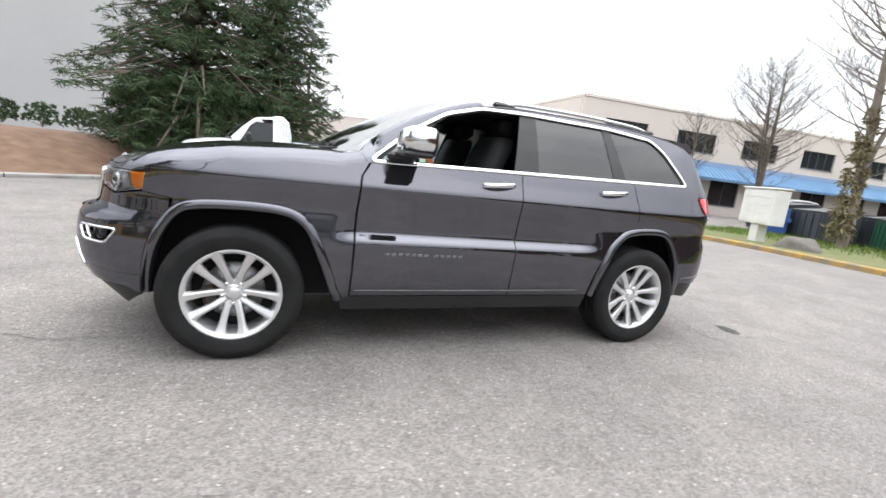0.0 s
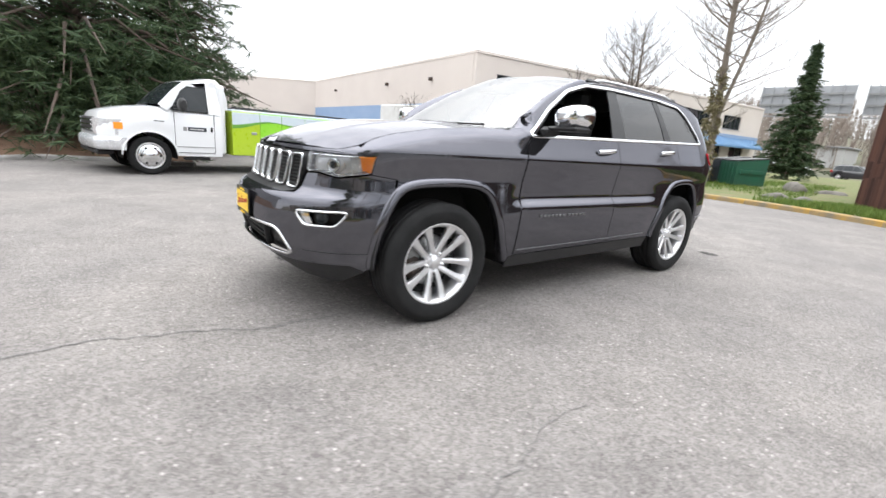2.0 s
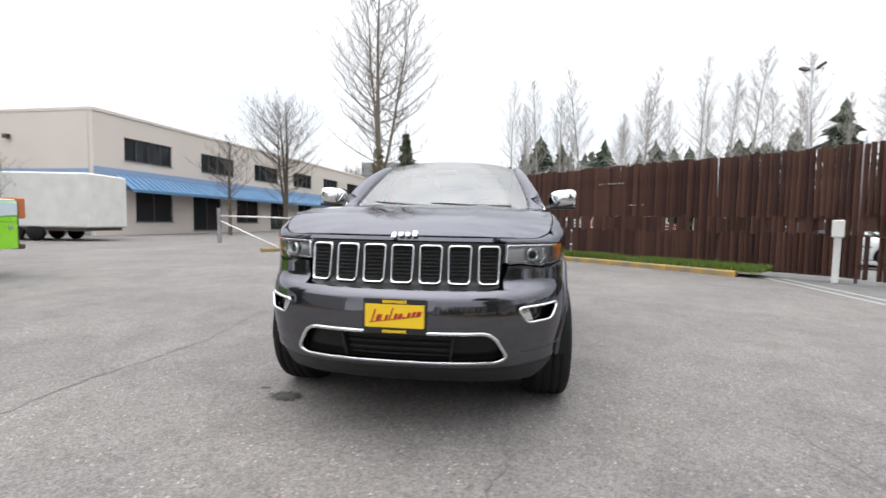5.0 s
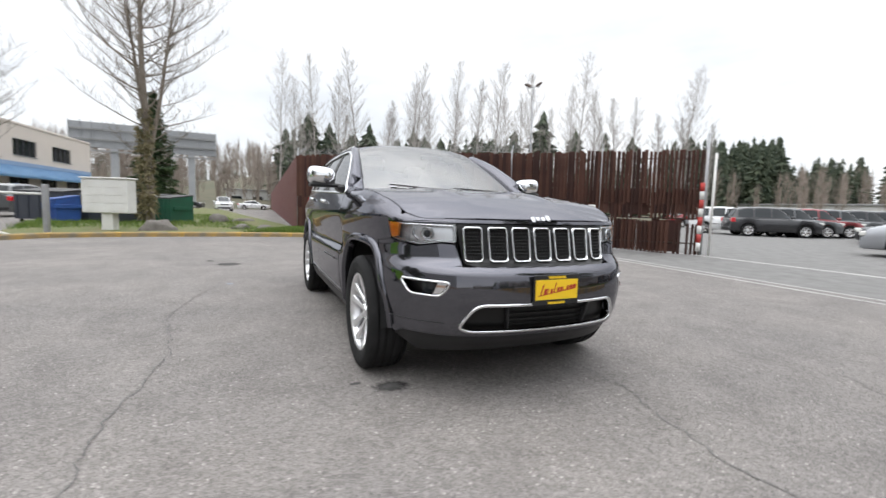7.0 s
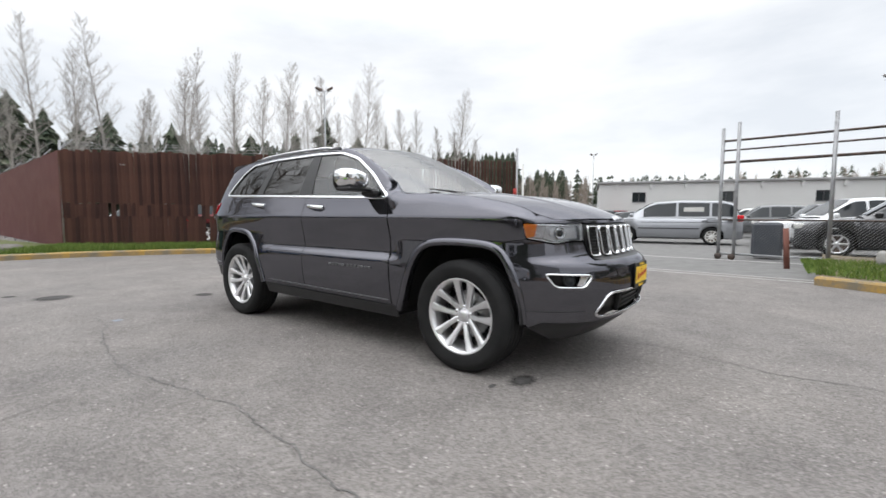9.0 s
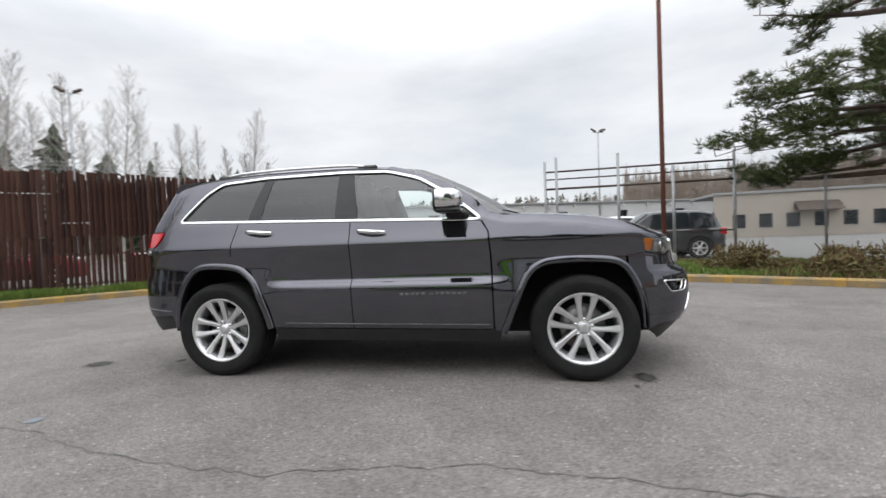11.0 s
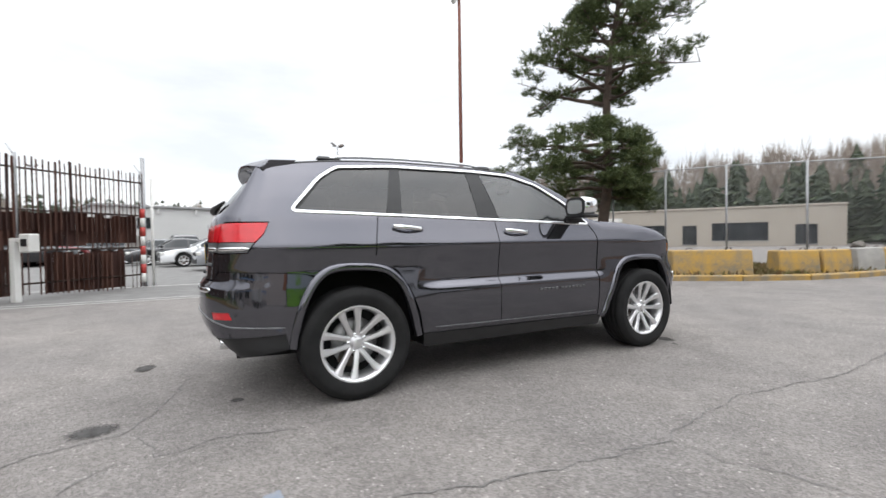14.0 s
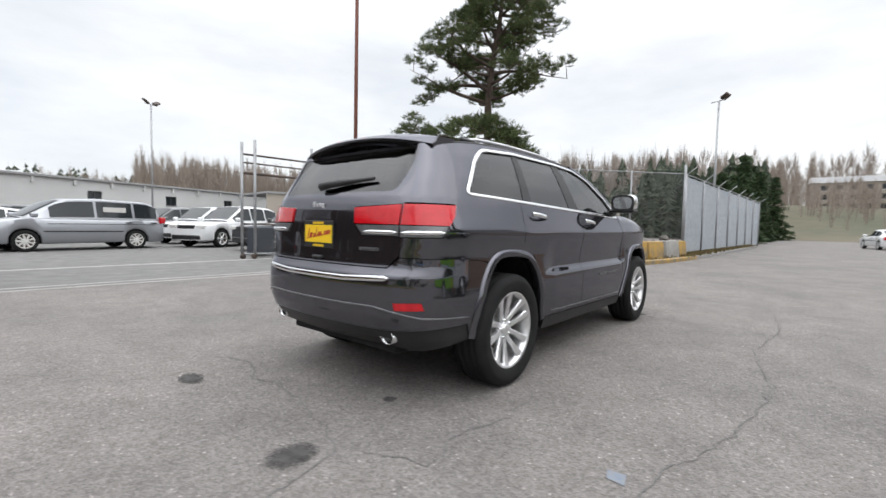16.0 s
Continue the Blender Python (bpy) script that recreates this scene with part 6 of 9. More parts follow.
def panel(name, material, parent, outline, holes=(), off=0.0, flange=0.012, res=0.035, label="", place=None, normal=None, edge=0.02, rows=()):
    """A curved sheet on the shell inside a flat outline, with turned-in rims."""
    put = place or (lambda a, c, o: shell(a, c, o))
    nrm = normal or shell_n
    loops = [fill(list(outline), edge)] + [fill(list(h), edge) for h in holes]
    pts, edges = [], []
    for lp in loops:
        o = len(pts)
        pts += lp
        edges += [(o + i, o + (i + 1) % len(lp)) for i in range(len(lp))]
    us, zs = [p[0] for p in loops[0]], [p[1] for p in loops[0]]
    rim = np.array(pts)
    for z in rows:
        for a in np.arange(min(us) + 0.01, max(us), 0.022):
            if inside((a, z), loops[0]) and not any(inside((a, z), h) for h in loops[1:]) and np.min((rim[:, 0] - a) ** 2 + (rim[:, 1] - z) ** 2) > 0.006 ** 2:
                pts.append((float(a), z))
    arr = np.array(pts)
    row = 0
    z = min(zs) + res / 2
    while z < max(zs):
        a = min(us) + (res / 2 if row % 2 else res)
        while a < max(us):
            if inside((a, z), loops[0]) and not any(inside((a, z), h) for h in loops[1:]) and np.min((arr[:, 0] - a) ** 2 + (arr[:, 1] - z) ** 2) > (0.45 * res) ** 2:
                pts.append((a, z))
            a += res
        z += res * 0.87
        row += 1
    v2, _, faces, *_ = geometry.delaunay_2d_cdt([Vector(p) for p in pts], edges, [], 0, 1e-6)
    keep = []
    for fc in faces:
        m = sum((v2[i] for i in fc), Vector((0, 0))) / len(fc)
        if inside(m, loops[0]) and not any(inside(m, h) for h in loops[1:]):
            keep.append(list(fc))
    verts = [put(p[0], p[1], off) for p in v2]
    norms = [nrm(p[0], p[1]) for p in v2]
    out = []
    for fc in keep:
        a, c, d = (verts[i] for i in fc[:3])
        if (c - a).cross(d - a).dot(norms[fc[0]]) < 0:
            fc = fc[::-1]
        out.append(tuple(fc))
    if flange:
        for lp in loops:
            o = len(verts)
            ring = [put(p[0], p[1], off) for p in lp]
            low = [q - nrm(*p) * flange for p, q in zip(lp, ring)]
            n = len(lp)
            verts += ring + low
            norms += [Vector((0, 0, 0))] * (2 * n)
            out += [(o + i, o + (i + 1) % n, o + n + (i + 1) % n, o + n + i) for i in range(n)]
    me = bpy.data.meshes.new(name)
    me.from_pydata([tuple(p) for p in verts], [], out)
    me.materials.append(material)
    me.polygons.foreach_set("use_smooth", [True] * len(out))
    me.update()
    me.normals_split_custom_set_from_vertices([tuple(n) for n in norms])
    ob = new(name, me)
    ob.parent = parent
    if label:
        tagged(ob, label)
    return ob


def strip(name, material, parent, line, width, proud, closed=False, off=0.0, label="", place=None, step=0.02):
    """A raised moulding along a line on the shell."""
    put = place or (lambda a, c, o: shell(a, c, o))
    pts = fill(list(line), step) if closed else fill(list(line), step)[: -max(1, int(math.hypot(line[-1][0] - line[0][0], line[-1][1] - line[0][1]) / step))] + [line[-1]]
    k, rings = len(pts), []
    for i, p in enumerate(pts):
        a, c = (pts[i - 1], pts[(i + 1) % k]) if closed else (pts[max(i - 1, 0)], pts[min(i + 1, k - 1)])
        t = Vector((c[0] - a[0], c[1] - a[1]))
        t.normalize()
        m = Vector((-t.y, t.x))
        w = width / 2 if closed else width / 2 * min(1, 0.25 + min(i, k - 1 - i) / 2)
        rings.append([put(p[0] + m.x * w * q, p[1] + m.y * w * q, off + h) for q, h in ((-1, -0.006), (-1, proud * 0.2), (-0.8, proud * 0.66), (-0.4, proud * 0.95), (0, proud), (0.4, proud * 0.95), (0.8, proud * 0.66), (1, proud * 0.2), (1, -0.006))])
    if closed:
        rings.append(rings[0])
    return Mesh().loft(rings, True, not closed).make(name, material, parent, label, sharp=70)


car = thing("suv", "dark granite-grey metallic SUV with chrome trim, driver's window open", "car")
JP = M["granite"]
ZB = lambda x: 1.212 + (0.72 - x) * 0.0307  # noqa: E731
ARCH_F = [(0.86, 0.36), (0.90, 0.45), (0.965, 0.62), (1.04, 0.785), (1.13, 0.872), (1.25, 0.905), (1.46, 0.912), (1.66, 0.898), (1.76, 0.855), (1.83, 0.76), (1.885, 0.62), (1.915, 0.47), (1.92, 0.38)]
ARCH_R = [(-0.985, 0.40), (-1.03, 0.57), (-1.10, 0.76), (-1.19, 0.865), (-1.28, 0.912), (-1.44, 0.932), (-1.60, 0.928), (-1.70, 0.890), (-1.78, 0.80), (-1.845, 0.66), (-1.885, 0.50), (-1.90, 0.40)]


def curve2(pts, per=6):
    return [(p[0], p[1]) for p in smooth_line([(a, c, 0) for a, c in pts], per)]


ARCH_F, ARCH_R = curve2(ARCH_F), curve2(ARCH_R)
ROOF = curve2([(0.80, 1.262), (0.62, 1.405), (0.42, 1.515), (0.20, 1.605), (0.0, 1.655), (-0.3, 1.688), (-0.7, 1.698), (-1.1, 1.696), (-1.5, 1.678), (-1.8, 1.648), (-2.0, 1.61)])
WIN = rounded([(-1.885, ZB(-1.885) + 0.002), (-1.68, 1.535), (-1.545, 1.625), (-1.12, 1.655), (-0.40, 1.660), (-0.03, 1.645), (0.235, 1.572), (0.50, 1.415), (0.742, ZB(0.742) + 0.002)], 0.05)


def both(fn):
    """Builds a piece for the left side and for the right."""
    for s in (1, -1):
        fn(s)


def sx(s, pts):
    """Outline given by x and z, on side s."""
    return [(s * ux(x), z) for x, z in pts]


G = 0.0035
DOOR_F = [(-0.300 + G, ZB(-0.3) - 0.012), (-0.295 + G, 0.80), (-0.285 + G, 0.40), (0.805, 0.385), (0.80 - G, 0.90), (0.785 - G, 1.12), (0.735 - G, ZB(0.72) - 0.012)]
DOOR_R = [(-1.285, ZB(-1.285) - 0.012), (-1.315, 1.10), (-1.325, 0.985), (-1.24, 0.945), (-1.16, 0.87), (-1.075, 0.745), (-1.0, 0.57), (-0.965, 0.405), (-0.285 - G, 0.40), (-0.295 - G, 0.80), (-0.300 - G, ZB(-0.3) - 0.012)]
CREASE = (1.045, 1.056, 1.066, 1.076, 1.088)
LEDGE = (0.725, 0.738, 0.750, 0.762, 0.774, 0.788) + CREASE
both(lambda s: panel("front_door", JP, car, sx(s, DOOR_F), rows=LEDGE))
both(lambda s: panel("rear_door", JP, car, sx(s, DOOR_R), rows=LEDGE))


def fender(s):
    low = [q for q in ARCH_F if q[0] <= 1.80 and q[1] >= 0.36]
    low = low[: [i for i, q in enumerate(low) if q[0] < 1.78][-1] + 1]
    pts = [(0.742 + G, ZB(0.72) - 0.010), (0.790 + G, 1.12), (0.806 + G, 0.90), (0.812 + G, 0.375)] + low
    lp = sx(s, pts) + [(s * fy(0.885, 0.905), 0.905), (s * (fy(0.845, 0.925) + 0.004), 0.926), (s * (fy(0.845, 0.93) + 0.006), 0.934), (s * (fy(0.858, 1.02) + 0.004), 1.024), (s * (fy(0.857, 1.028) + 0.002), 1.030), (s * (fy(0.80, 1.055) + 0.003), 1.058)]
    top = []
    u0, u1 = fy(0.80, 1.055), ux(0.86)
    for k in range(1, 26):
        w = u0 + (u1 - u0) * k / 25
        top.append((s * w, crest(w) - 0.002))
    panel("front_fender", JP, car, lp + top + [(s * ux(0.804), 1.262), (s * ux(0.759), 1.209)], res=0.03, rows=LEDGE)


both(fender)


def quarter(s):
    low = [q for q in ARCH_R if q[0] < -1.19]
    arch = low
    pts = [(-1.885 - 0.03, ZB(-1.9) - 0.003)]
    outer = [(0.755, ZB(0.742) - 0.004)] + [(x, z) for x, z in ROOF]
    rear = [(s * ry(0.63, 1.60), 1.60), (s * ry(0.655, 1.40), 1.40), (s * ry(0.665, 1.225), 1.225)]
    lamp = [(s * ux(-2.02), 1.222), (s * ux(-2.05), 1.145), (s * ux(-2.10), 1.085), (s * ux(-2.14), 1.02), (s * ry(0.675, 1.015), 1.015), (s * ry(0.675, 0.915), 0.905)]
    seam = [(s * ux(-2.05), 0.900), (s * ux(-1.80), 0.880)]
    arch_pts = [(s * ux(x), z) for x, z in reversed([q for q in low if q[0] > -1.735 and q[0] < -1.20])]
    door = [(s * ux(x), z) for x, z in ((-1.19, 0.905), (-1.247, 0.952), (-1.332, 0.990), (-1.322, 1.10), (-1.292, ZB(-1.292) - 0.012))]
    belt = [(s * ux(-1.292), ZB(-1.292) - 0.008), (s * ux(0.755), ZB(0.755) - 0.008)]
    lp = [(s * ux(x), z) for x, z in outer] + rear + lamp + seam + arch_pts + door + belt
    panel("body_side", JP, car, lp, holes=[sx(s, WIN)], res=0.03, rows=CREASE, label="roof pillar and quarter panel")


both(quarter)


def arch(s, pts, name):
    """A wheel arch moulding."""
    rings = []
    for i, (x, z) in enumerate(pts):
        a, c = pts[max(i - 1, 0)], pts[min(i + 1, len(pts) - 1)]
        t = Vector((c[0] - a[0], c[1] - a[1])).normalized()
        m = Vector((t.y, -t.x))
        cx = 1.4575 if x > 0 else -1.4575
        if m.dot(Vector((cx - x, 0.45 - z))) < 0:
            m = -m
        ring = []
        for q, h in ((-0.012, -0.012), (-0.010, 0.006), (0.006, 0.017), (0.024, 0.021), (0.038, 0.018), (0.046, 0.004), (0.048, -0.05), (0.040, -0.06)):
            ring.append(shell(s * ux(x + m.x * q), z + m.y * q, h))
        rings.append(ring)
    Mesh().loft(rings, True, True).make(name, JP, car, sharp=60)
    liner = []
    for x, z in pts:
        cx = 1.4575 if x > 0 else -1.4575
        liner.append([(cx + (x - cx) * 0.97, s * y, 0.40 + (z - 0.40) * 0.97) for y in (0.90, 0.45)])
    Mesh().loft(liner, False, False).make("wheel_liner", M["void"], car)


both(lambda s: arch(s, ARCH_F, "arch_moulding"))
both(lambda s: arch(s, ARCH_R, "arch_moulding"))

# sills with their chrome line, door mouldings, handles
# body-coloured sill given black: the shade below the doors is in its colour
both(lambda s: panel("sill", M["black"], car, sx(s, [(-0.965, 0.398), (-0.955, 0.30), (0.85, 0.285), (0.862, 0.36), (0.812, 0.378)])))
both(lambda s: strip("sill_chrome", M["lampgrey"], car, sx(s, [(-0.875, 0.442), (-0.07, 0.430), (0.785, 0.420)]), 0.009, 0.005))
for s in (1, -1):
    x = 0.10
    for k in range(13):
        w = 0.030 if k != 5 else 0.012
        if k != 5:
            a = shell(s * ux(x), 0.662, 0.002)
            Mesh().box(x, x + w, min(a.y, a.y + 0.004 * s), max(a.y, a.y + 0.004 * s), 0.654, 0.672, 0.002).make("door_badge", M["lampgrey"], car)
        x += w + 0.012


def handle(s, x):
    z = 1.178 if x < -0.5 else 1.148
    y = shell(s * ux(x), z).y
    b = Mesh()
    rings = []
    for k in range(13):
        t = k / 12
        xx = x - 0.115 + 0.23 * t
        h = 0.040 * math.sin(math.pi * min(max(t, 0.04), 0.96)) ** 0.5
        c = Vector((xx, y + s * h, z + 0.012 - 0.02 * t))
        rings.append([c + Vector((0, 0.010 * math.sin(a) * s, 0.017 * math.cos(a))) for a in np.linspace(0, 2 * math.pi, 9)[:-1]])
    b.loft(rings).make("door_handle", M["chrome"], car)


for s in (1, -1):
    handle(s, -1.075)
    handle(s, -0.115)

# side glass
both(lambda s: panel("window_surround", M["black"], car, sx(s, WIN), [sx(s, q) for q in (
    [(-1.835, ZB(-1.83) + 0.014), (-1.66, 1.52), (-1.545, 1.607), (-1.13, 1.636), (-1.215, ZB(-1.2) + 0.014)],
    [(-1.10, ZB(-1.1) + 0.014), (-1.05, 1.638), (-0.455, 1.643), (-0.44, ZB(-0.44) + 0.014)],
    [(-0.245, ZB(-0.25) + 0.014), (-0.325, 1.642), (-0.04, 1.628), (0.222, 1.555), (0.48, 1.402), (0.675, ZB(0.67) + 0.014)])], off=-0.008, flange=0.01))
both(lambda s: panel("quarter_window", M["tinted"], car, sx(s, [(-1.84, ZB(-1.83) + 0.010), (-1.665, 1.524), (-1.548, 1.612), (-1.125, 1.641), (-1.21, ZB(-1.2) + 0.010)]), off=-0.012, flange=0, label="dark tinted glass"))
both(lambda s: panel("rear_door_window", M["tinted"], car, sx(s, [(-1.105, ZB(-1.1) + 0.010), (-1.054, 1.643), (-0.450, 1.648), (-0.435, ZB(-0.44) + 0.010)]), off=-0.012, flange=0, label="dark tinted glass"))
panel("front_door_window", M["clearglass"], car, sx(-1, [(-0.24, ZB(-0.25) + 0.010), (-0.33, 1.647), (-0.04, 1.633), (0.226, 1.560), (0.485, 1.407), (0.68, ZB(0.67) + 0.010)]), off=-0.012, flange=0, label="faintly tinted clear glass")
both(lambda s: strip("window_chrome", M["chrome"], car, sx(s, WIN), 0.024, 0.006, True))

# bumper, grille and lamps at the front
bz = 0.905
FB_OUT = [(fy(-0.53, 0.79), 0.787), (fy(-0.548, 0.905), 0.903), (-fy(0.62, 0.91), 0.908), (-fy(0.74, 0.889), 0.889), (-fy(0.845, 0.925), 0.922), (-fy(0.885, bz), bz - G), (-ux(1.78), bz - G)]
af = [q for q in ARCH_F if q[0] > 1.785]
FB_OUT += [(-ux(x), z) for x, z in af] + [(-ux(1.94), 0.36), (-fy(0.80, 0.40), 0.40), (fy(-0.6, 0.405), 0.392), (fy(0.6, 0.405), 0.392), (fy(0.80, 0.40), 0.40), (ux(1.94), 0.36)]
FB_OUT += [(ux(x), z) for x, z in reversed(af)] + [(ux(1.78), bz - G), (fy(0.885, bz), bz - G), (fy(0.845, 0.925), 0.922), (fy(0.74, 0.889), 0.889), (fy(0.62, 0.91), 0.908), (fy(0.548, 0.905), 0.903), (fy(0.53, 0.79), 0.787)]
INTAKE = rounded([(fy(-0.553, 0.45), 0.445), (fy(-0.475, 0.58), 0.580), (fy(0.475, 0.58), 0.580), (fy(0.553, 0.45), 0.445), (fy(0.50, 0.425), 0.420), (fy(-0.50, 0.425), 0.420)], 0.06)
FOG = lambda s: rounded([(s * fy(0.822, 0.712), 0.712), (s * fy(0.602, 0.70), 0.702), (s * fy(0.650, 0.625), 0.624), (s * fy(0.785, 0.63), 0.628)], 0.032)  # noqa: E731
panel("front_bumper", JP, car, FB_OUT, [INTAKE, FOG(1), FOG(-1)], res=0.028)
panel("lower_valance", M["black"], car, [(-ux(1.93), 0.358), (-fy(0.80, 0.40), 0.394), (fy(-0.6, 0.40), 0.386), (fy(0.6, 0.40), 0.386), (fy(0.80, 0.40), 0.394), (ux(1.93), 0.358), (fy(0.70, 0.27), 0.27), (fy(-0.70, 0.27), 0.27)], off=-0.012)
strip("intake_chrome", M["chrome"], car, INTAKE, 0.019, 0.010, True, label="chrome surround of the lower intake")
panel("intake", M["grille"], car, INTAKE, off=-0.05, flange=0)
for k in range(4):
    z = 0.455 + 0.034 * k
    strip("intake_slat", M["grille"], car, [(fy(-0.28, z), z), (fy(0.28, z), z)], 0.012, 0.01, off=-0.045)
for s in (1, -1):
    strip("intake_fin", M["black"], car, [(s * fy(0.29, 0.57), 0.57), (s * fy(0.27, 0.428), 0.428)], 0.02, 0.03, off=-0.045)
    strip("fog_chrome", M["chrome"], car, FOG(s), 0.013, 0.008, True)
    panel("fog_chrome_end", M["chrome"], car, [(s * fy(0.665, 0.698), 0.696), (s * fy(0.620, 0.695), 0.694), (s * fy(0.655, 0.632), 0.633), (s * fy(0.690, 0.634), 0.634)], off=-0.012, flange=0.02)
    panel("fog_recess", M["grille"], car, FOG(s), off=-0.055, flange=0)
    c = shell(s * fy(0.72, 0.67), 0.67, -0.045)
    n = shell_n(s * fy(0.72, 0.67), 0.67)
    q = n.to_track_quat("Z", "Y").to_matrix().to_4x4()
    fl = Mesh().lathe([(0.001, 0.012), (0.028, 0.010), (0.036, 0.0), (0.040, 0.012), (0.044, 0.0)], 20, "z")
    fl.make("fog_lamp", M["window"], car, m=Matrix.Translation(c) @ q)
strip("bumper_line", M["black"], car, [(-fy(0.86, 0.478), 0.472), (-fy(0.62, 0.475), 0.470)], 0.006, 0.002)
strip("bumper_line", M["black"], car, [(fy(0.62, 0.475), 0.470), (fy(0.86, 0.478), 0.472)], 0.006, 0.002)

GR = rounded([(fy(-0.535, 1.022), 1.020), (fy(-0.512, 0.80), 0.800), (fy(-0.44, 0.79), 0.785), (fy(0.44, 0.79), 0.785), (fy(0.512, 0.80), 0.800), (fy(0.535, 1.022), 1.020)], 0.02)
panel("grille_surround", M["grille"], car, GR, off=-0.006, flange=0.03, label="gloss black grille panel")
for k in range(-3, 4):
    y0 = k * 0.1487
    w = 0.0575 if abs(k) < 3 else 0.053
    slot = rounded([(fy(y0 - w, 1.0), 1.004), (fy(y0 - w * 0.93, 0.82), 0.816), (fy(y0 + w * 0.93, 0.82), 0.816), (fy(y0 + w, 1.0), 1.004)], 0.022)
    sl = panel("grille_slot", M["void"], car, slot, off=-0.002, flange=0)
    strip("chrome_frame", M["chrome"], sl, slot, 0.013, 0.016, True)
    net = Mesh()
    for i in range(9):
        for j in range(5):
            yy, zz = y0 - w * 0.72 + (j + (0.5 if i % 2 else 0.0)) * w * 0.33, 0.834 + i * 0.0195
            if abs(yy - y0) > w * 0.78:
                continue
            p = shell(fy(yy, zz), zz, 0.003)
            net.box(p.x - 0.002, p.x + 0.004, p.y - 0.0075, p.y + 0.0075, p.z - 0.006, p.z + 0.006, 0.003)
    net.make("mesh_insert", M["grille"], sl)

u_lip = fy(0.80, 1.05)
lip_top = [(u_lip * k / 20, crest(abs(u_lip * k / 20)) - 0.003) for k in range(20, -21, -1)]
panel("bonnet_lip", JP, car, [(-fy(0.857, 1.028), 1.0285), (fy(0.857, 1.028), 1.0285)] + lip_top, res=0.012, flange=0.012)
HEAD = lambda s: rounded([(s * fy(0.858, 1.02), 1.022), (s * fy(0.548, 1.012), 1.014), (s * fy(0.545, 0.912), 0.912), (s * fy(0.62, 0.918), 0.917), (s * fy(0.735, 0.897), 0.897), (s * fy(0.845, 0.93), 0.932)], 0.018)  # noqa: E731
for s in (1, -1):
    lamp = panel("headlight", M["lampsilver"], car, HEAD(s), off=-0.055, flange=-0.05, label="clear headlight with chrome bezel and amber corner")
    panel("reflector", M["brushed"], lamp, [(s * fy(0.78, 1.0), 1.008), (s * fy(0.565, 1.0), 1.004), (s * fy(0.562, 0.925), 0.926), (s * fy(0.65, 0.93), 0.926), (s * fy(0.735, 0.912), 0.912), (s * fy(0.79, 0.94), 0.930)], off=-0.045, flange=0)
    panel("turn_signal", M["amber"], lamp, [(s * fy(0.857, 1.02), 1.021), (s * fy(0.818, 1.018), 1.019), (s * fy(0.824, 0.94), 0.942), (s * fy(0.845, 0.935), 0.934)], off=-0.003, flange=0.02, label="amber lens")
    for yy, rr in ((0.700, 0.033),):
        c, n = shell(s * fy(yy, 0.962), 0.962, -0.030), shell_n(s * fy(yy, 0.962), 0.962)
        Mesh().lathe([(0.001, 0.012), (rr * 0.6, 0.009), (rr * 0.85, 0.0), (rr * 0.95, 0.010), (rr * 1.12, 0.012), (rr * 1.2, -0.01)], 24, "z").make("projector", M["chrome"], lamp, m=Matrix.Translation(c) @ n.to_track_quat("Z", "Y").to_matrix().to_4x4())
        Mesh().lathe([(0.001, 0.020), (rr * 0.4, 0.018), (rr * 0.7, 0.008), (rr * 0.75, 0.0)], 20, "z").make("projector_lens", M["window"], lamp, m=Matrix.Translation(c) @ n.to_track_quat("Z", "Y").to_matrix().to_4x4())
    strip("bezel", M["chrome"], lamp, [(s * fy(0.775, 0.925), 0.922), (s * fy(0.735, 0.912), 0.909), (s * fy(0.655, 0.928), 0.926), (s * fy(0.565, 0.924), 0.923)], 0.010, 0.02, off=-0.02)
    strip("bezel", M["chrome"], lamp, [(s * fy(0.755, 1.0), 1.0), (s * fy(0.765, 0.96), 0.955), (s * fy(0.735, 0.925), 0.92)], 0.008, 0.02, off=-0.03)
    strip("bezel", M["chrome"], lamp, [(q[0], 0.966 + (q[1] - 0.966) * 0.93) for q in HEAD(s)], 0.009, 0.008, True, off=-0.014)
    panel("clear_lens", M["lens"], lamp, HEAD(s), off=0.0, flange=0)


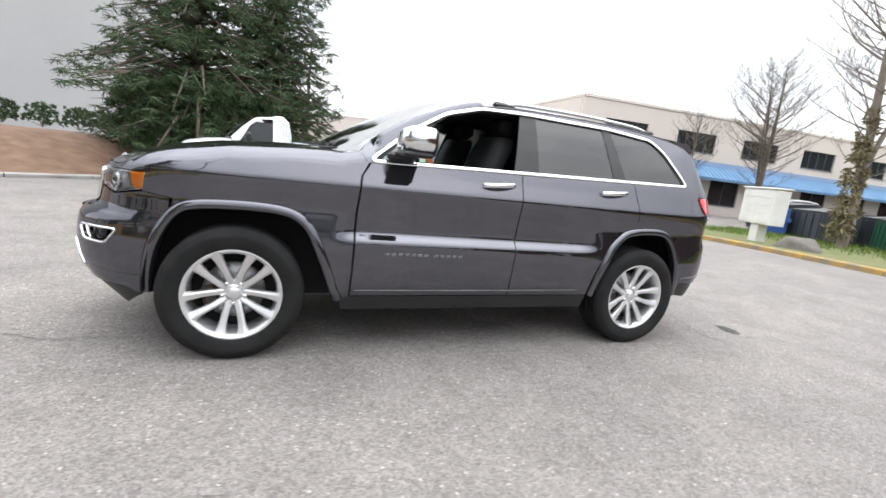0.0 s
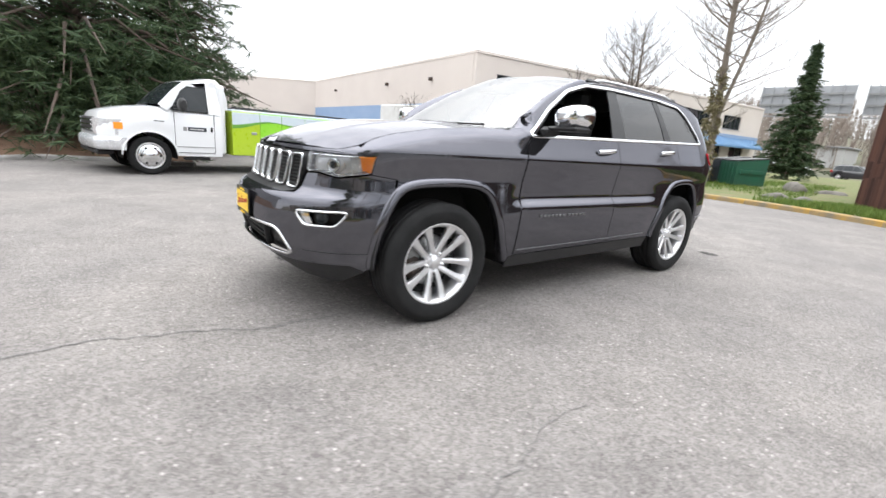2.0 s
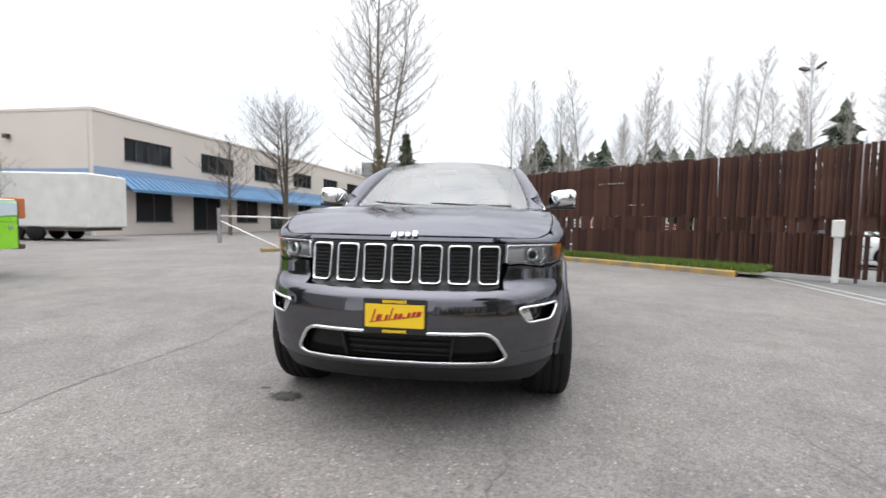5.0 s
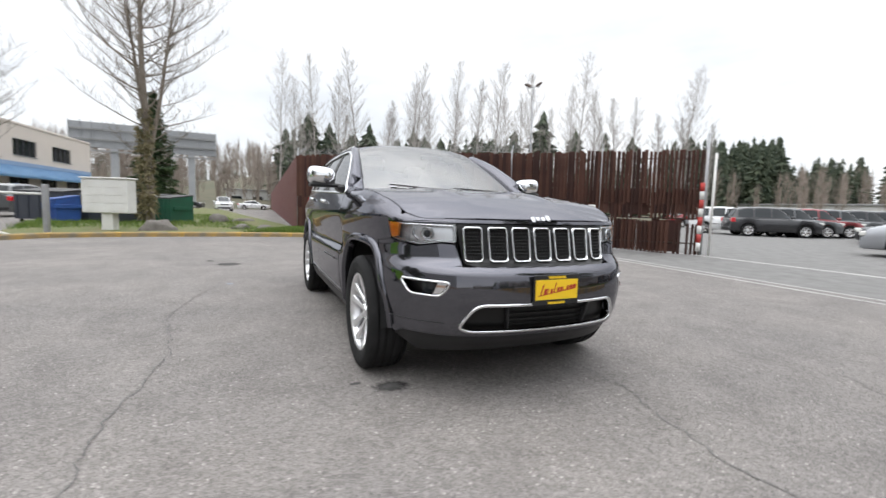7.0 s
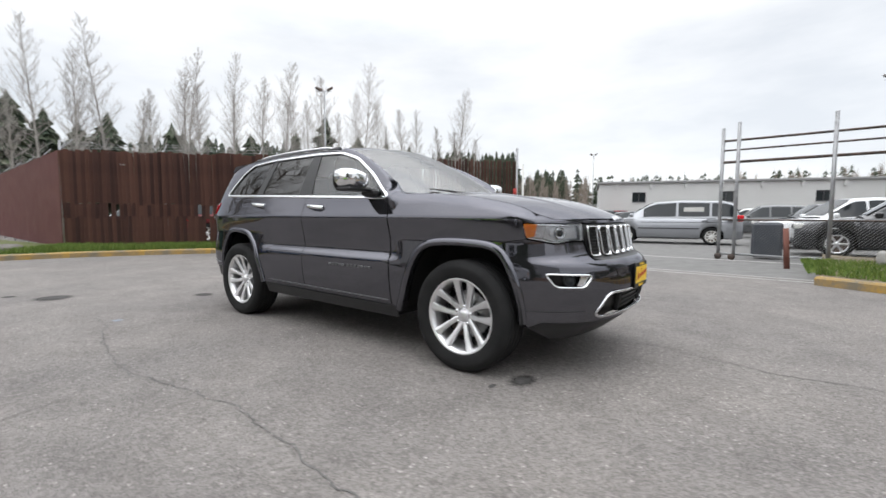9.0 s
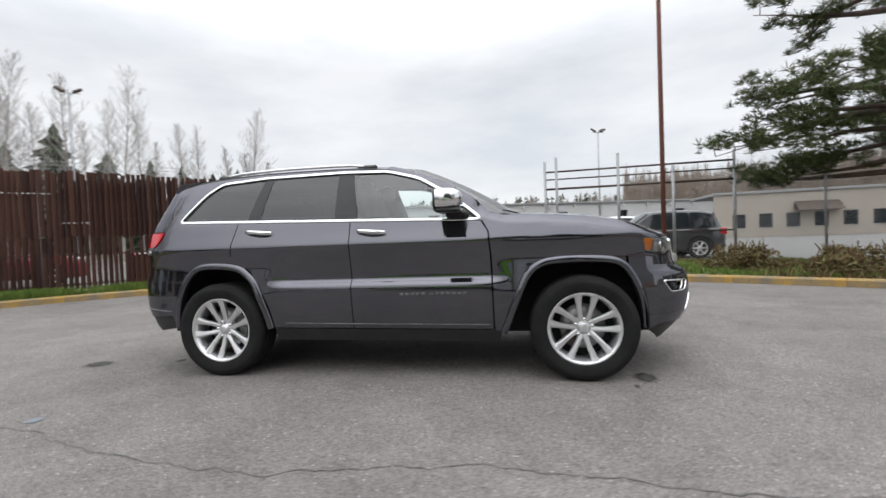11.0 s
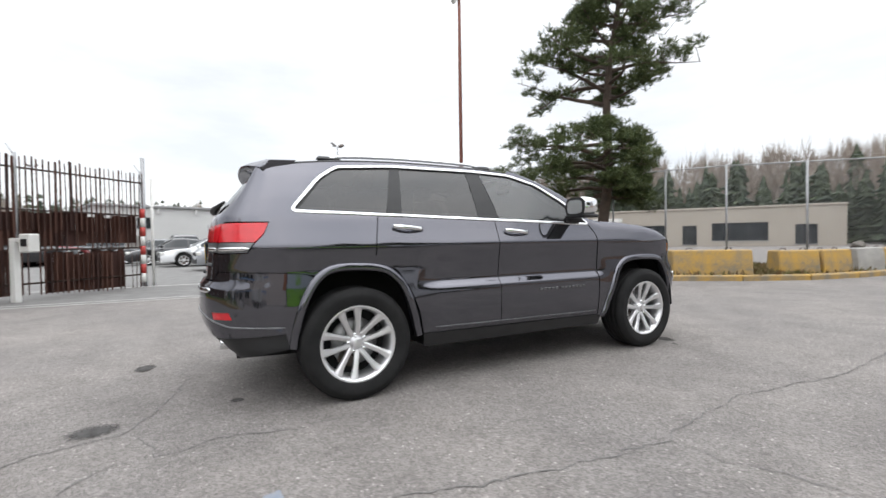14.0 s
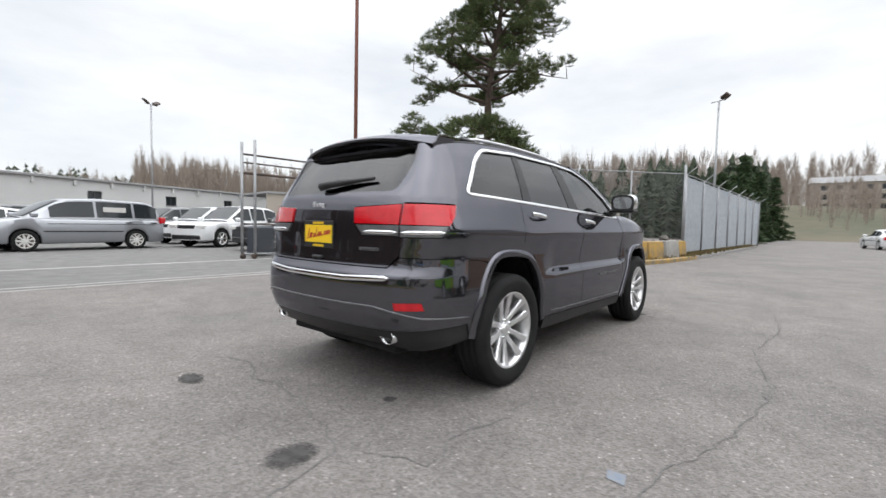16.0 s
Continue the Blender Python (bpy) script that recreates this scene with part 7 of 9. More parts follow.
def plate(name, x, z, turn, parent):
    p = new(name)
    p.parent = parent
    p.matrix_basis = Matrix.Translation((x, 0, z)) @ Matrix.Rotation(turn, 4, "Z")
    tagged(p, "yellow dealer plate with red bars in a black frame")
    Mesh().box(0, 0.008, -0.158, 0.158, -0.088, 0.088, 0.003).make("frame", M["black"], p)
    Mesh().box(0.0085, 0.011, -0.148, 0.148, -0.055, 0.060, 0.001).make("sheet", M["plate"], p)
    ink = Mesh()
    for k, (hh, w) in enumerate(((0.062, 0.008), (0.034, 0.020), (0.030, 0.006), (0.026, 0.016), (0.058, 0.007), (0.028, 0.017), (0.026, 0.018), (0.008, 0.008), (0.026, 0.015), (0.027, 0.017), (0.026, 0.022))):
        y = -0.118 + k * 0.0225
        zz = -0.028 + k * 0.0032
        ink = Mesh()
        ink.add([(0.0114, y, zz), (0.0114, y + w, zz), (0.0114, y + w + hh * 0.3, zz + hh), (0.0114, y + hh * 0.3, zz + hh), (0.0124, y, zz), (0.0124, y + w, zz), (0.0124, y + w + hh * 0.3, zz + hh), (0.0124, y + hh * 0.3, zz + hh)], [(4, 5, 6, 7), (0, 1, 5, 4), (1, 2, 6, 5), (2, 3, 7, 6), (3, 0, 4, 7)])
        ink.make("red_stroke", M["plateink"], p)
    ink = Mesh()
    ink.add([(0.0114, -0.13, -0.034), (0.0114, 0.125, 0.004), (0.0114, 0.125, 0.009), (0.0114, -0.13, -0.030), (0.0122, -0.13, -0.034), (0.0122, 0.125, 0.004), (0.0122, 0.125, 0.009), (0.0122, -0.13, -0.030)], [(4, 5, 6, 7), (0, 1, 5, 4), (2, 3, 7, 6)])
    ink.make("underline", M["plateink"], p)
    for k in range(9):
        for z0 in (0.066, -0.081):
            Mesh().box(0.0085, 0.0105, -0.06 + k * 0.0135, -0.05 + k * 0.0135, z0, z0 + 0.014).make("yellow_mark", M["plate"], p)
    return p


plate("front_plate", 2.389, 0.662, 0.0, car)


# ---- bonnet, screen, roof ----
ub = np.linspace(0, ux(0.86), 260)
HB = [shell(u, crest(u) - 0.001) for u in ub]
hbx, hby, hbz = np.array([p.x for p in HB]), np.array([p.y for p in HB]), np.array([p.z for p in HB])
MID = [(0.80, 1.262), (1.1, 1.262), (1.35, 1.252), (1.6, 1.226), (1.85, 1.180), (2.02, 1.130), (2.12, 1.090), (2.19, 1.053), (2.3, 0.99)]
MIDG, MIDV = dense([(p[0], p[1]) for p in MID], 0.004, 0.04)


def bonnet(x, y):
    ye = max(float(np.interp(-x, -hbx, hby)), 0.02)
    ze = float(np.interp(-x, -hbx, hbz))
    zc = max(float(np.interp(x, MIDG, MIDV)), ze)
    q = min(abs(y) / ye, 1.0)
    dome = 0.010 * math.exp(-((abs(y) - 0.36 - 0.06 * (1.5 - x)) / 0.05) ** 2) * min(1, max(0, (2.05 - x) / 0.4))
    return zc - (zc - ze) * q ** 2.6 + dome * (1 - q ** 4)


def bonnet_n(x, y):
    e = 0.006
    return Vector((-(bonnet(x + e, y) - bonnet(x - e, y)) / (2 * e), -(bonnet(x, y + e) - bonnet(x, y - e)) / (2 * e), 1)).normalized()


sel = [i for i in range(0, 260, 4)]
edge_l = [(hbx[i] - (0.012 if hby[i] < 0.6 else 0), max(hby[i] - (0.006 if hby[i] > 0.6 else 0.0), 0)) for i in sel]
cowl = [(1.00, 0.45), (1.10, 0.0), (1.00, -0.45)]
panel("bonnet", JP, car, [(a, c) for a, c in edge_l] + [(0.87, 0.735)] + cowl + [(0.87, -0.735)] + [(a, -c) for a, c in reversed(edge_l[1:])], place=lambda x, y, o: Vector((x, y, bonnet(x, y) + o)), normal=bonnet_n, res=0.035, flange=0.02)
em = Mesh()
for k in range(4):
    yy = 0.058 - k * 0.037
    em.box(-0.004, 0.004, yy - 0.013, yy + 0.013, -0.016 if k < 3 else -0.026, 0.024 if k == 0 else 0.012, 0.003)
em.make("bonnet_emblem", M["lampsilver"], car, "small chrome emblem blocks", m=Matrix.Translation((2.205, 0, 1.062)) @ Matrix.Rotation(radians(-38), 4, "Y"))

NS, NT = 20, 12


def screen(s, t):
    """The windscreen: s from right (-1) to left (1), t from the cowl (0) to the roof (1)."""
    a = abs(s)
    b = Vector((1.08 - 0.30 * a ** 2.2, 0.755 * s, 1.232 + 0.028 * a * a))
    h = Vector((0.20 - 0.215 * a ** 2.4, 0.622 * s, 1.712 - 0.040 * a ** 2.2))
    p = b.lerp(h, t)
    bulge = 4 * t * (1 - t) * 0.030
    return p + Vector((0.55, 0, 0.83)) * bulge


def grid_mesh(fn, n, m, flip=False):
    v = [fn(i / n, j / m) for j in range(m + 1) for i in range(n + 1)]
    q = [(j * (n + 1) + i, j * (n + 1) + i + 1, (j + 1) * (n + 1) + i + 1, (j + 1) * (n + 1) + i) for j in range(m) for i in range(n)]
    return Mesh().add(v, [tuple(reversed(k)) for k in q] if flip else q, True)


grid_mesh(lambda a, t: screen((2 * a - 1) * 0.985, t), 28, 14).make("windscreen", M["windshield"], car, "large pale reflecting windscreen")
roofline = [shell(ux(x), z) for x, z in ROOF]
for s in (1, -1):
    rings = []
    for i, p in enumerate(roofline):
        t = min(1.0, max(0.0, (0.80 - ROOF[i][0]) / 0.82))
        if ROOF[i][0] < -0.05:
            break
        q = screen(0.985, t)
        k = min(1.0, 0.15 + t * 5)
        m1 = p.lerp(q, 0.5) + Vector((0.02, 0.012, 0.022)) * k
        rings.append([Vector((w.x, w.y * s, w.z)) for w in (p, p.lerp(m1, 0.5) + Vector((0.004, 0.006, 0.008)) * k, m1, m1.lerp(q, 0.5) + Vector((0.004, 0.002, 0.006)) * k, q, q + Vector((-0.02, -0.02, -0.03)))])
    foot = []
    for dx, dz in ((0.16, -0.040), (0.07, -0.016)):
        p, q = shell(ux(0.80 + dx), crest(ux(0.80 + dx)) - 0.006), screen(0.985, 0.0) + Vector((dx, -0.25 * dx, dz))
        foot.append([Vector((w.x, w.y * s, w.z)) for w in (p, p.lerp(q, 0.25), p.lerp(q, 0.5), p.lerp(q, 0.75), q, q + Vector((-0.02, -0.02, -0.03)))])
    Mesh().loft(foot + rings, False, False).make("windscreen_pillar", JP, car)
XR = np.array([w[0] for w in ROOF])
YR = np.array([p.y for p in roofline])
ZR = np.array([p.z for p in roofline])


def roof(a, t):
    """The roof skin: a across, t from the screen to the tail."""
    s = 2 * a - 1
    front = screen(s * 0.985, 1.0)
    x = front.x * (1 - t) + (-2.0) * t
    xe = -0.015 * (1 - t) + (-2.0) * t
    yr, zr = float(np.interp(-xe, -XR, YR)), float(np.interp(-xe, -XR, ZR))
    crown = 0.058 * (1 - abs(s) ** 2.4) + 0.006 * (1 - abs(s) ** 8)
    z = zr + crown * (1 - 0.25 * t)
    k = max(0.0, 1 - t / 0.10)
    k = k * k * (3 - 2 * k)
    return Vector((x, s * yr * (1 - k) + front.y * k * 1.0 + s * 0.0, z * (1 - k) + front.z * k))


grid_mesh(lambda a, t: roof(a, t ** 1.15), 32, 48).make("roof", JP, car)
for s in (1, -1):
    for x0, x1 in ((-0.20, -1.62),):
        pts = []
        for k in range(25):
            t = k / 24
            x = x0 + (x1 - x0) * t
            yr, zr = float(np.interp(-x, -XR, YR)), float(np.interp(-x, -XR, ZR))
            pts.append((x, s * (yr - 0.075), zr + 0.012 + 0.026 * min(1.0, min(t, 1 - t) * 9) ** 0.6))
        Mesh().tube(pts, [0.009 + 0.004 * min(1, min(k, 24 - k) / 3) for k in range(25)], 8).make("roof_rail", M["brushed"], car, "satin silver roof rail")
        for x in (x0 - 0.04, x1 + 0.06):
            yr, zr = float(np.interp(-x, -XR, YR)), float(np.interp(-x, -XR, ZR))
            Mesh().box(x - 0.09, x + 0.09, s * (yr - 0.075) - 0.018, s * (yr - 0.075) + 0.018, zr + 0.0, zr + 0.040, 0.016).make("rail_foot", M["black"], car)
    strip("drip_moulding", M["black"], car, [(s * ux(x), z - 0.004) for x, z in ROOF[24:]], 0.012, 0.003)
for s0, s1 in ((0.78, -0.06), (0.04, -0.74)):
    Mesh().tube([screen(q, 0.015 + 0.045 * k / 8) + Vector((0.010, 0, 0.012)) for k, q in enumerate(np.linspace(s0, s1, 9))], [0.009] + [0.007] * 7 + [0.004], 6).make("wiper", M["black"], car)
cw = Mesh()
cw.loft([[screen(s * 0.93, 0.0) + Vector((-0.02, 0, -0.012)) for s in np.linspace(-1, 1, 21)], [screen(s * 0.93, 0.0) + Vector((0.05, 0, -0.016)) for s in np.linspace(-1, 1, 21)], [Vector((min(p.x + 0.10, 1.15), p.y, p.z - 0.05)) for p in (screen(s * 0.93, 0.0) for s in np.linspace(-1, 1, 21))]], False, False)
cw.make("cowl", M["black"], car)

# ---- tail ----
yl = 0.668
TG = [(ry(yl, 1.60), 1.60), (ry(yl, 1.40), 1.40), (ry(yl, 1.222), 1.222), (ry(yl, 0.915), 0.915), (ry(0.60, 0.85), 0.845), (ry(-0.60, 0.85), 0.845), (ry(-yl, 0.915), 0.915), (ry(-yl, 1.222), 1.222), (ry(-yl, 1.40), 1.40), (ry(-yl, 1.60), 1.60)]
RG = rounded([(ry(0.60, 1.575), 1.575), (ry(0.605, 1.40), 1.40), (ry(0.585, 1.292), 1.292), (ry(-0.585, 1.292), 1.292), (ry(-0.605, 1.40), 1.40), (ry(-0.60, 1.575), 1.575)], 0.05)
LIN = lambda s: [(ry(s * 0.664, 1.218), 1.216), (ry(s * 0.664, 1.022), 1.022), (ry(s * 0.40, 1.025), 1.026), (ry(s * 0.335, 1.09), 1.09), (ry(s * 0.325, 1.20), 1.198)]  # noqa: E731
panel("tailgate", JP, car, TG, [RG, LIN(1), list(reversed(LIN(-1)))], res=0.03)
panel("rear_window", M["tinted"], car, RG, off=-0.006, flange=0, label="dark tinted rear window")
for s in (1, -1):
    f1 = (lambda v: v) if s > 0 else (lambda v: 2 * U - v)
    red_in = [(ry(s * 0.660, 1.214), 1.212), (ry(s * 0.660, 1.095), 1.095), (ry(s * 0.345, 1.098), 1.098), (ry(s * 0.33, 1.195), 1.193)]
    clr_in = [(ry(s * 0.660, 1.090), 1.090), (ry(s * 0.660, 1.028), 1.028), (ry(s * 0.41, 1.030), 1.030), (ry(s * 0.352, 1.090), 1.090)]
    inner = panel("tail_lamp", M["redlens"], car, red_in, off=0.010, flange=0.02, label="red tail lamp lens on the tailgate")
    panel("reverse_lens", M["lampgrey"], inner, clr_in, off=0.006, flange=0.02, label="clear lens")
    strip("lamp_chrome", M["chrome"], inner, [(ry(s * 0.655, 1.050), 1.048), (ry(s * 0.42, 1.050), 1.048)], 0.026, 0.008, off=0.006)
    red_out = [(f1(ux(-2.025)), 1.214), (f1(ux(-2.052)), 1.145), (f1(ux(-2.10)), 1.092), (ry(s * 0.672, 1.095), 1.095), (ry(s * 0.670, 1.216), 1.214)]
    outer = panel("tail_lamp", M["redlens"], car, red_out, off=0.010, flange=0.02, label="red tail lamp lens on the body side")
    panel("reverse_lens", M["lampgrey"], outer, [(f1(ux(-2.105)), 1.088), (f1(ux(-2.145)), 1.025), (ry(s * 0.672, 1.022), 1.022), (ry(s * 0.672, 1.089), 1.089)], off=0.006, flange=0.02, label="clear lens")
    strip("lamp_chrome", M["chrome"], outer, [(f1(ux(-2.13)), 1.05), (ry(s * 0.68, 1.047), 1.047)], 0.026, 0.008, off=0.006)
# rear bumper
ar = [q for q in ARCH_R if q[0] < -1.735]
RB = [(ux(x), z) for x, z in ar] + [(ux(-1.93), 0.50), (ry(0.60, 0.48), 0.475), (ry(-0.60, 0.48), 0.475), (2 * U - ux(-1.93), 0.50)] + [(2 * U - ux(x), z) for x, z in reversed(ar)]
RB += [(2 * U - ux(-1.80), 0.876), (2 * U - ux(-2.05), 0.896), (ry(-0.672, 0.905), 0.901), (ry(-0.605, 0.84), 0.838), (ry(0.605, 0.84), 0.838), (ry(0.672, 0.905), 0.901), (ux(-2.05), 0.896), (ux(-1.80), 0.876)]
REFL = lambda s: [(ry(s * 0.805, 0.65), 0.652), (ry(s * 0.815, 0.60), 0.605), (ry(s * 0.675, 0.60), 0.600), (ry(s * 0.668, 0.65), 0.646)]  # noqa: E731
panel("rear_bumper", JP, car, RB, [REFL(1), list(reversed(REFL(-1)))], res=0.03)
for s in (1, -1):
    panel("reflector", M["redlens"], car, REFL(s), off=-0.004, flange=0, label="red rear reflector")
panel("rear_valance", M["black"], car, [(ux(-1.90), 0.395), (ux(-1.93), 0.496), (ry(0.60, 0.48), 0.470), (ry(-0.60, 0.48), 0.470), (2 * U - ux(-1.93), 0.496), (2 * U - ux(-1.90), 0.395), (ry(-0.75, 0.36), 0.345), (ry(0.75, 0.36), 0.345)], off=-0.010)
strip("bumper_chrome", M["chrome"], car, [(ry(0.64, 0.78), 0.785), (ry(0.3, 0.77), 0.768), (ry(-0.3, 0.77), 0.768), (ry(-0.64, 0.78), 0.785)], 0.034, 0.006, label="chrome strip on the bumper sill")
strip("bumper_line", M["lampgrey"], car, [(ux(-1.93), 0.540), (ry(0.80, 0.56), 0.558), (ry(0.55, 0.61), 0.615), (ry(-0.55, 0.61), 0.615), (ry(-0.80, 0.56), 0.558), (2 * U - ux(-1.93), 0.540)], 0.012, 0.006)
plate("rear_plate", -2.372, 1.022, math.pi, car)
em = Mesh()
for k in range(4):
    yy = -0.05 + k * 0.033
    em.box(-0.004, 0.004, yy - 0.011, yy + 0.011, -0.014 if k < 3 else -0.022, 0.022 if k == 0 else 0.011, 0.003)
em.make("tail_emblem", M["lampsilver"], car, "small chrome emblem blocks", m=Matrix.Translation((-2.358, 0.03, 1.212)) @ Matrix.Rotation(math.pi, 4, "Z"))
for k in range(7):
    p = shell(ry(-0.40 - k * 0.022, 0.945), 0.945, 0.002)
    Mesh().box(p.x - 0.004, p.x + 0.002, p.y - 0.008, p.y + 0.008, 0.936, 0.956, 0.002).make("tail_badge", M["lampgrey"], car)
Mesh().box(-2.40, -2.37, -0.05, 0.05, 0.862, 0.886, 0.008).make("gate_latch", M["black"], car)
sp, n = Mesh(), 18
rings = []
for k in range(n + 1):
    s = -1 + 2 * k / n
    y = 0.675 * s
    e = abs(s) ** 3
    zt = 1.722 - 0.070 * abs(s) ** 2.2
    xb = -2.135 + 0.10 * e
    rings.append([(-1.80, y, zt + 0.004), (-1.98, y, zt - 0.006), (xb + 0.03, y, zt - 0.040), (xb, y, zt - 0.058), (xb + 0.012, y, zt - 0.076), (xb + 0.05, y * 0.98, zt - 0.092), (-2.02, y * 0.96, zt - 0.125), (-1.90, y * 0.96, zt - 0.07)])
sp.loft(rings)
sp.make("spoiler", JP, car, "roof spoiler over the rear window", sharp=50)
Mesh().box(-2.122, -2.09, -0.15, 0.15, 1.655, 1.674, 0.006).make("brake_light", M["redlens"], car, "slim red brake light")
Mesh().tube([shell(ry(0.06, 1.335), 1.335, 0.035), shell(ry(0.0, 1.345), 1.345, 0.04), shell(ry(-0.40, 1.375), 1.375, 0.022)], [0.028, 0.026, 0.010], 8).make("rear_wiper", M["black"], car)
for s in (1, -1):
    ex = Mesh()
    ex.lathe([(0.036, -2.10), (0.044, -2.12), (0.046, -2.33), (0.042, -2.335), (0.040, -2.30), (0.034, -2.12)], 20, "x", (0, 0, 0))
    ex.make("exhaust_tip", M["chrome"], car, m=Matrix.Translation((0.035, s * 0.575, 0.425)) @ Matrix.Scale(1.25, 4, (0, 1, 0)))

# ---- mirrors ----
for s in (1, -1):
    rings = []
    for xx, k in ((0.42, 0.80), (0.435, 0.97), (0.50, 1.0), (0.56, 0.93), (0.60, 0.72), (0.615, 0.40)):
        ring = []
        for j in range(20):
            a = 2 * math.pi * j / 20
            cy, cz = math.cos(a), math.sin(a)
            w = 0.118 * k * abs(cy) ** 0.6 * (1 if cy > 0 else -1)
            h = 0.082 * k * abs(cz) ** 0.6 * (1 if cz > 0 else -1)
            ring.append((xx, s * (1.045 + w), 1.352 + h + 0.012 * (w / 0.118)))
        rings.append(ring)
    mir = Mesh().loft(rings).make("wing_mirror", M["chrome"], car, "chrome-capped wing mirror", sharp=50)
    ring0 = [(0.4185, s * (1.045 + 0.088 * abs(math.cos(a)) ** 0.6 * (1 if math.cos(a) > 0 else -1)), 1.352 + 0.060 * abs(math.sin(a)) ** 0.6 * (1 if math.sin(a) > 0 else -1)) for a in np.linspace(0, 2 * math.pi, 25)[:-1]]
    Mesh().add([(0.4188, p[1] + (p[1] - s * 1.045) * 0.28, p[2] + (p[2] - 1.352) * 0.36) for p in ring0], [tuple(range(24))]).make("mirror_bezel", M["black"], mir)
    Mesh().add([(0.4150, p[1], p[2]) for p in ring0], [tuple(range(24))]).make("mirror_glass", M["chrome"], mir)
    Mesh().box(0.43, 0.60, min(s * 0.90, s * 1.15), max(s * 0.90, s * 1.15), 1.262, 1.292, 0.012).make("mirror_base", M["black"], mir)
    Mesh().box(0.47, 0.64, min(s * 0.86, s * 0.93), max(s * 0.86, s * 0.93), 1.225, 1.285, 0.02).make("mirror_foot", M["black"], mir)


# ---- wheels ----
def wheel(name, x, s, sup):
    w = new(name)
    w.parent = car
    w.matrix_basis = Matrix.Translation((x, s * 0.815, 0.385)) @ Matrix.Rotation(0 if s > 0 else math.pi, 4, "Z") @ Matrix.Rotation(radians(18 + sup), 4, "Y")
    R = 0.387
    prof = [(0.262, -0.115), (0.280, -0.128), (0.330, -0.135), (0.362, -0.128), (0.380, -0.112), (R, -0.09)]
    for k in range(4):
        y0 = -0.075 + k * 0.05
        prof += [(R, y0 - 0.016), (R - 0.008, y0 - 0.012), (R - 0.008, y0 - 0.008 + 0.004), (R, y0)]
    prof += [(R, 0.09), (0.380, 0.112), (0.366, 0.126), (0.350, 0.131), (0.347, 0.134), (0.330, 0.135), (0.300, 0.132), (0.280, 0.126), (0.266, 0.120), (0.258, 0.112)]
    Mesh().lathe(prof, 72, "y").make("tyre", M["rubber"], w)
    Mesh().lathe([(0.252, -0.11), (0.236, -0.09), (0.228, 0.02), (0.232, 0.075), (0.240, 0.098), (0.250, 0.112), (0.262, 0.119), (0.268, 0.114), (0.262, 0.106)], 64, "y").make("rim", M["brushed"], w)
    for k in range(5):
        for q in (-1, 1):
            a0, a1 = 2 * math.pi * k / 5 + q * radians(23), 2 * math.pi * k / 5 + q * radians(13.5)
            ring = []
            for r, wd, yf, dp in ((0.050, 0.022, 0.060, 0.035), (0.085, 0.0195, 0.070, 0.036), (0.12, 0.019, 0.078, 0.038), (0.17, 0.021, 0.090, 0.040), (0.215, 0.026, 0.100, 0.042), (0.238, 0.031, 0.107, 0.042), (0.254, 0.039, 0.113, 0.036)):
                t = ((r - 0.05) / 0.204) ** 0.6
                a = a0 + (a1 - a0) * t
                c, d = Vector((r * math.cos(a), 0, r * math.sin(a))), Vector((-math.sin(a), 0, math.cos(a)))
                ring.append([c + d * wd * 0.8 + Vector((0, yf - dp, 0)), c + d * wd + Vector((0, yf - 0.012, 0)), c + d * wd * 0.82 + Vector((0, yf - 0.004, 0)), c + d * wd * q * 0.30 + Vector((0, yf, 0)), c - d * wd * 0.82 + Vector((0, yf - 0.004, 0)), c - d * wd + Vector((0, yf - 0.012, 0)), c - d * wd * 0.8 + Vector((0, yf - dp, 0))])
            Mesh().loft(ring, True, True).make("spoke", M["brushed"], w, sharp=12)
    Mesh().lathe([(0.074, 0.00), (0.080, 0.040), (0.074, 0.050), (0.042, 0.056), (0.038, 0.064), (0.036, 0.076), (0.030, 0.080), (0.001, 0.081)], 32, "y").make("hub_cap", M["brushed"], w)
    for k in range(5):
        a = 2 * math.pi * k / 5
        Mesh().lathe([(0.014, 0.04), (0.013, 0.066), (0.008, 0.072), (0.001, 0.073)], 10, "y", (0.062 * math.cos(a), 0, 0.062 * math.sin(a))).make("lug_nut", M["chrome"], w)
    Mesh().lathe([(0.07, 0.0), (0.165, 0.0), (0.168, -0.012), (0.165, -0.025), (0.07, -0.025)], 40, "y").make("brake_disc", M["steel"], w)
    Mesh().lathe([(0.001, -0.05), (0.235, -0.05)], 40, "y").make("backing_plate", M["void"], w)
    Mesh().box(0.08, 0.175, -0.055, 0.03, -0.07, 0.07, 0.02).make("brake_caliper", M["darksteel"], w)
    return w


for i, (x, s) in enumerate(((1.4575, 1), (1.4575, -1), (-1.4575, 1), (-1.4575, -1))):
    wheel("wheel", x, s, (0, 31, 17, 50)[i])

# ---- underside and cabin ----
Mesh().loft([[(x, y * w, z) for y, z in ((-1, 0.30), (1, 0.30), (1, 0.55), (0.95, 0.95), (-0.95, 0.95), (-1, 0.55))] for x, w in ((-2.2, 0.55), (-1.9, 0.60), (-0.95, 0.60), (-0.94, 0.86), (0.84, 0.86), (0.85, 0.60), (1.9, 0.60), (2.1, 0.52))], smooth=False).make("underbody", M["void"], car)
Mesh().box(-0.9, -0.6, -0.5, 0.5, 0.24, 0.30, 0.02).make("skid_plate", M["darksteel"], car)
Mesh().tube([(-0.4, -0.28, 0.28), (-1.6, -0.28, 0.30), (-2.0, -0.5, 0.33), (-2.12, -0.6, 0.40)], 0.035, 8).make("exhaust_pipe", M["darksteel"], car)


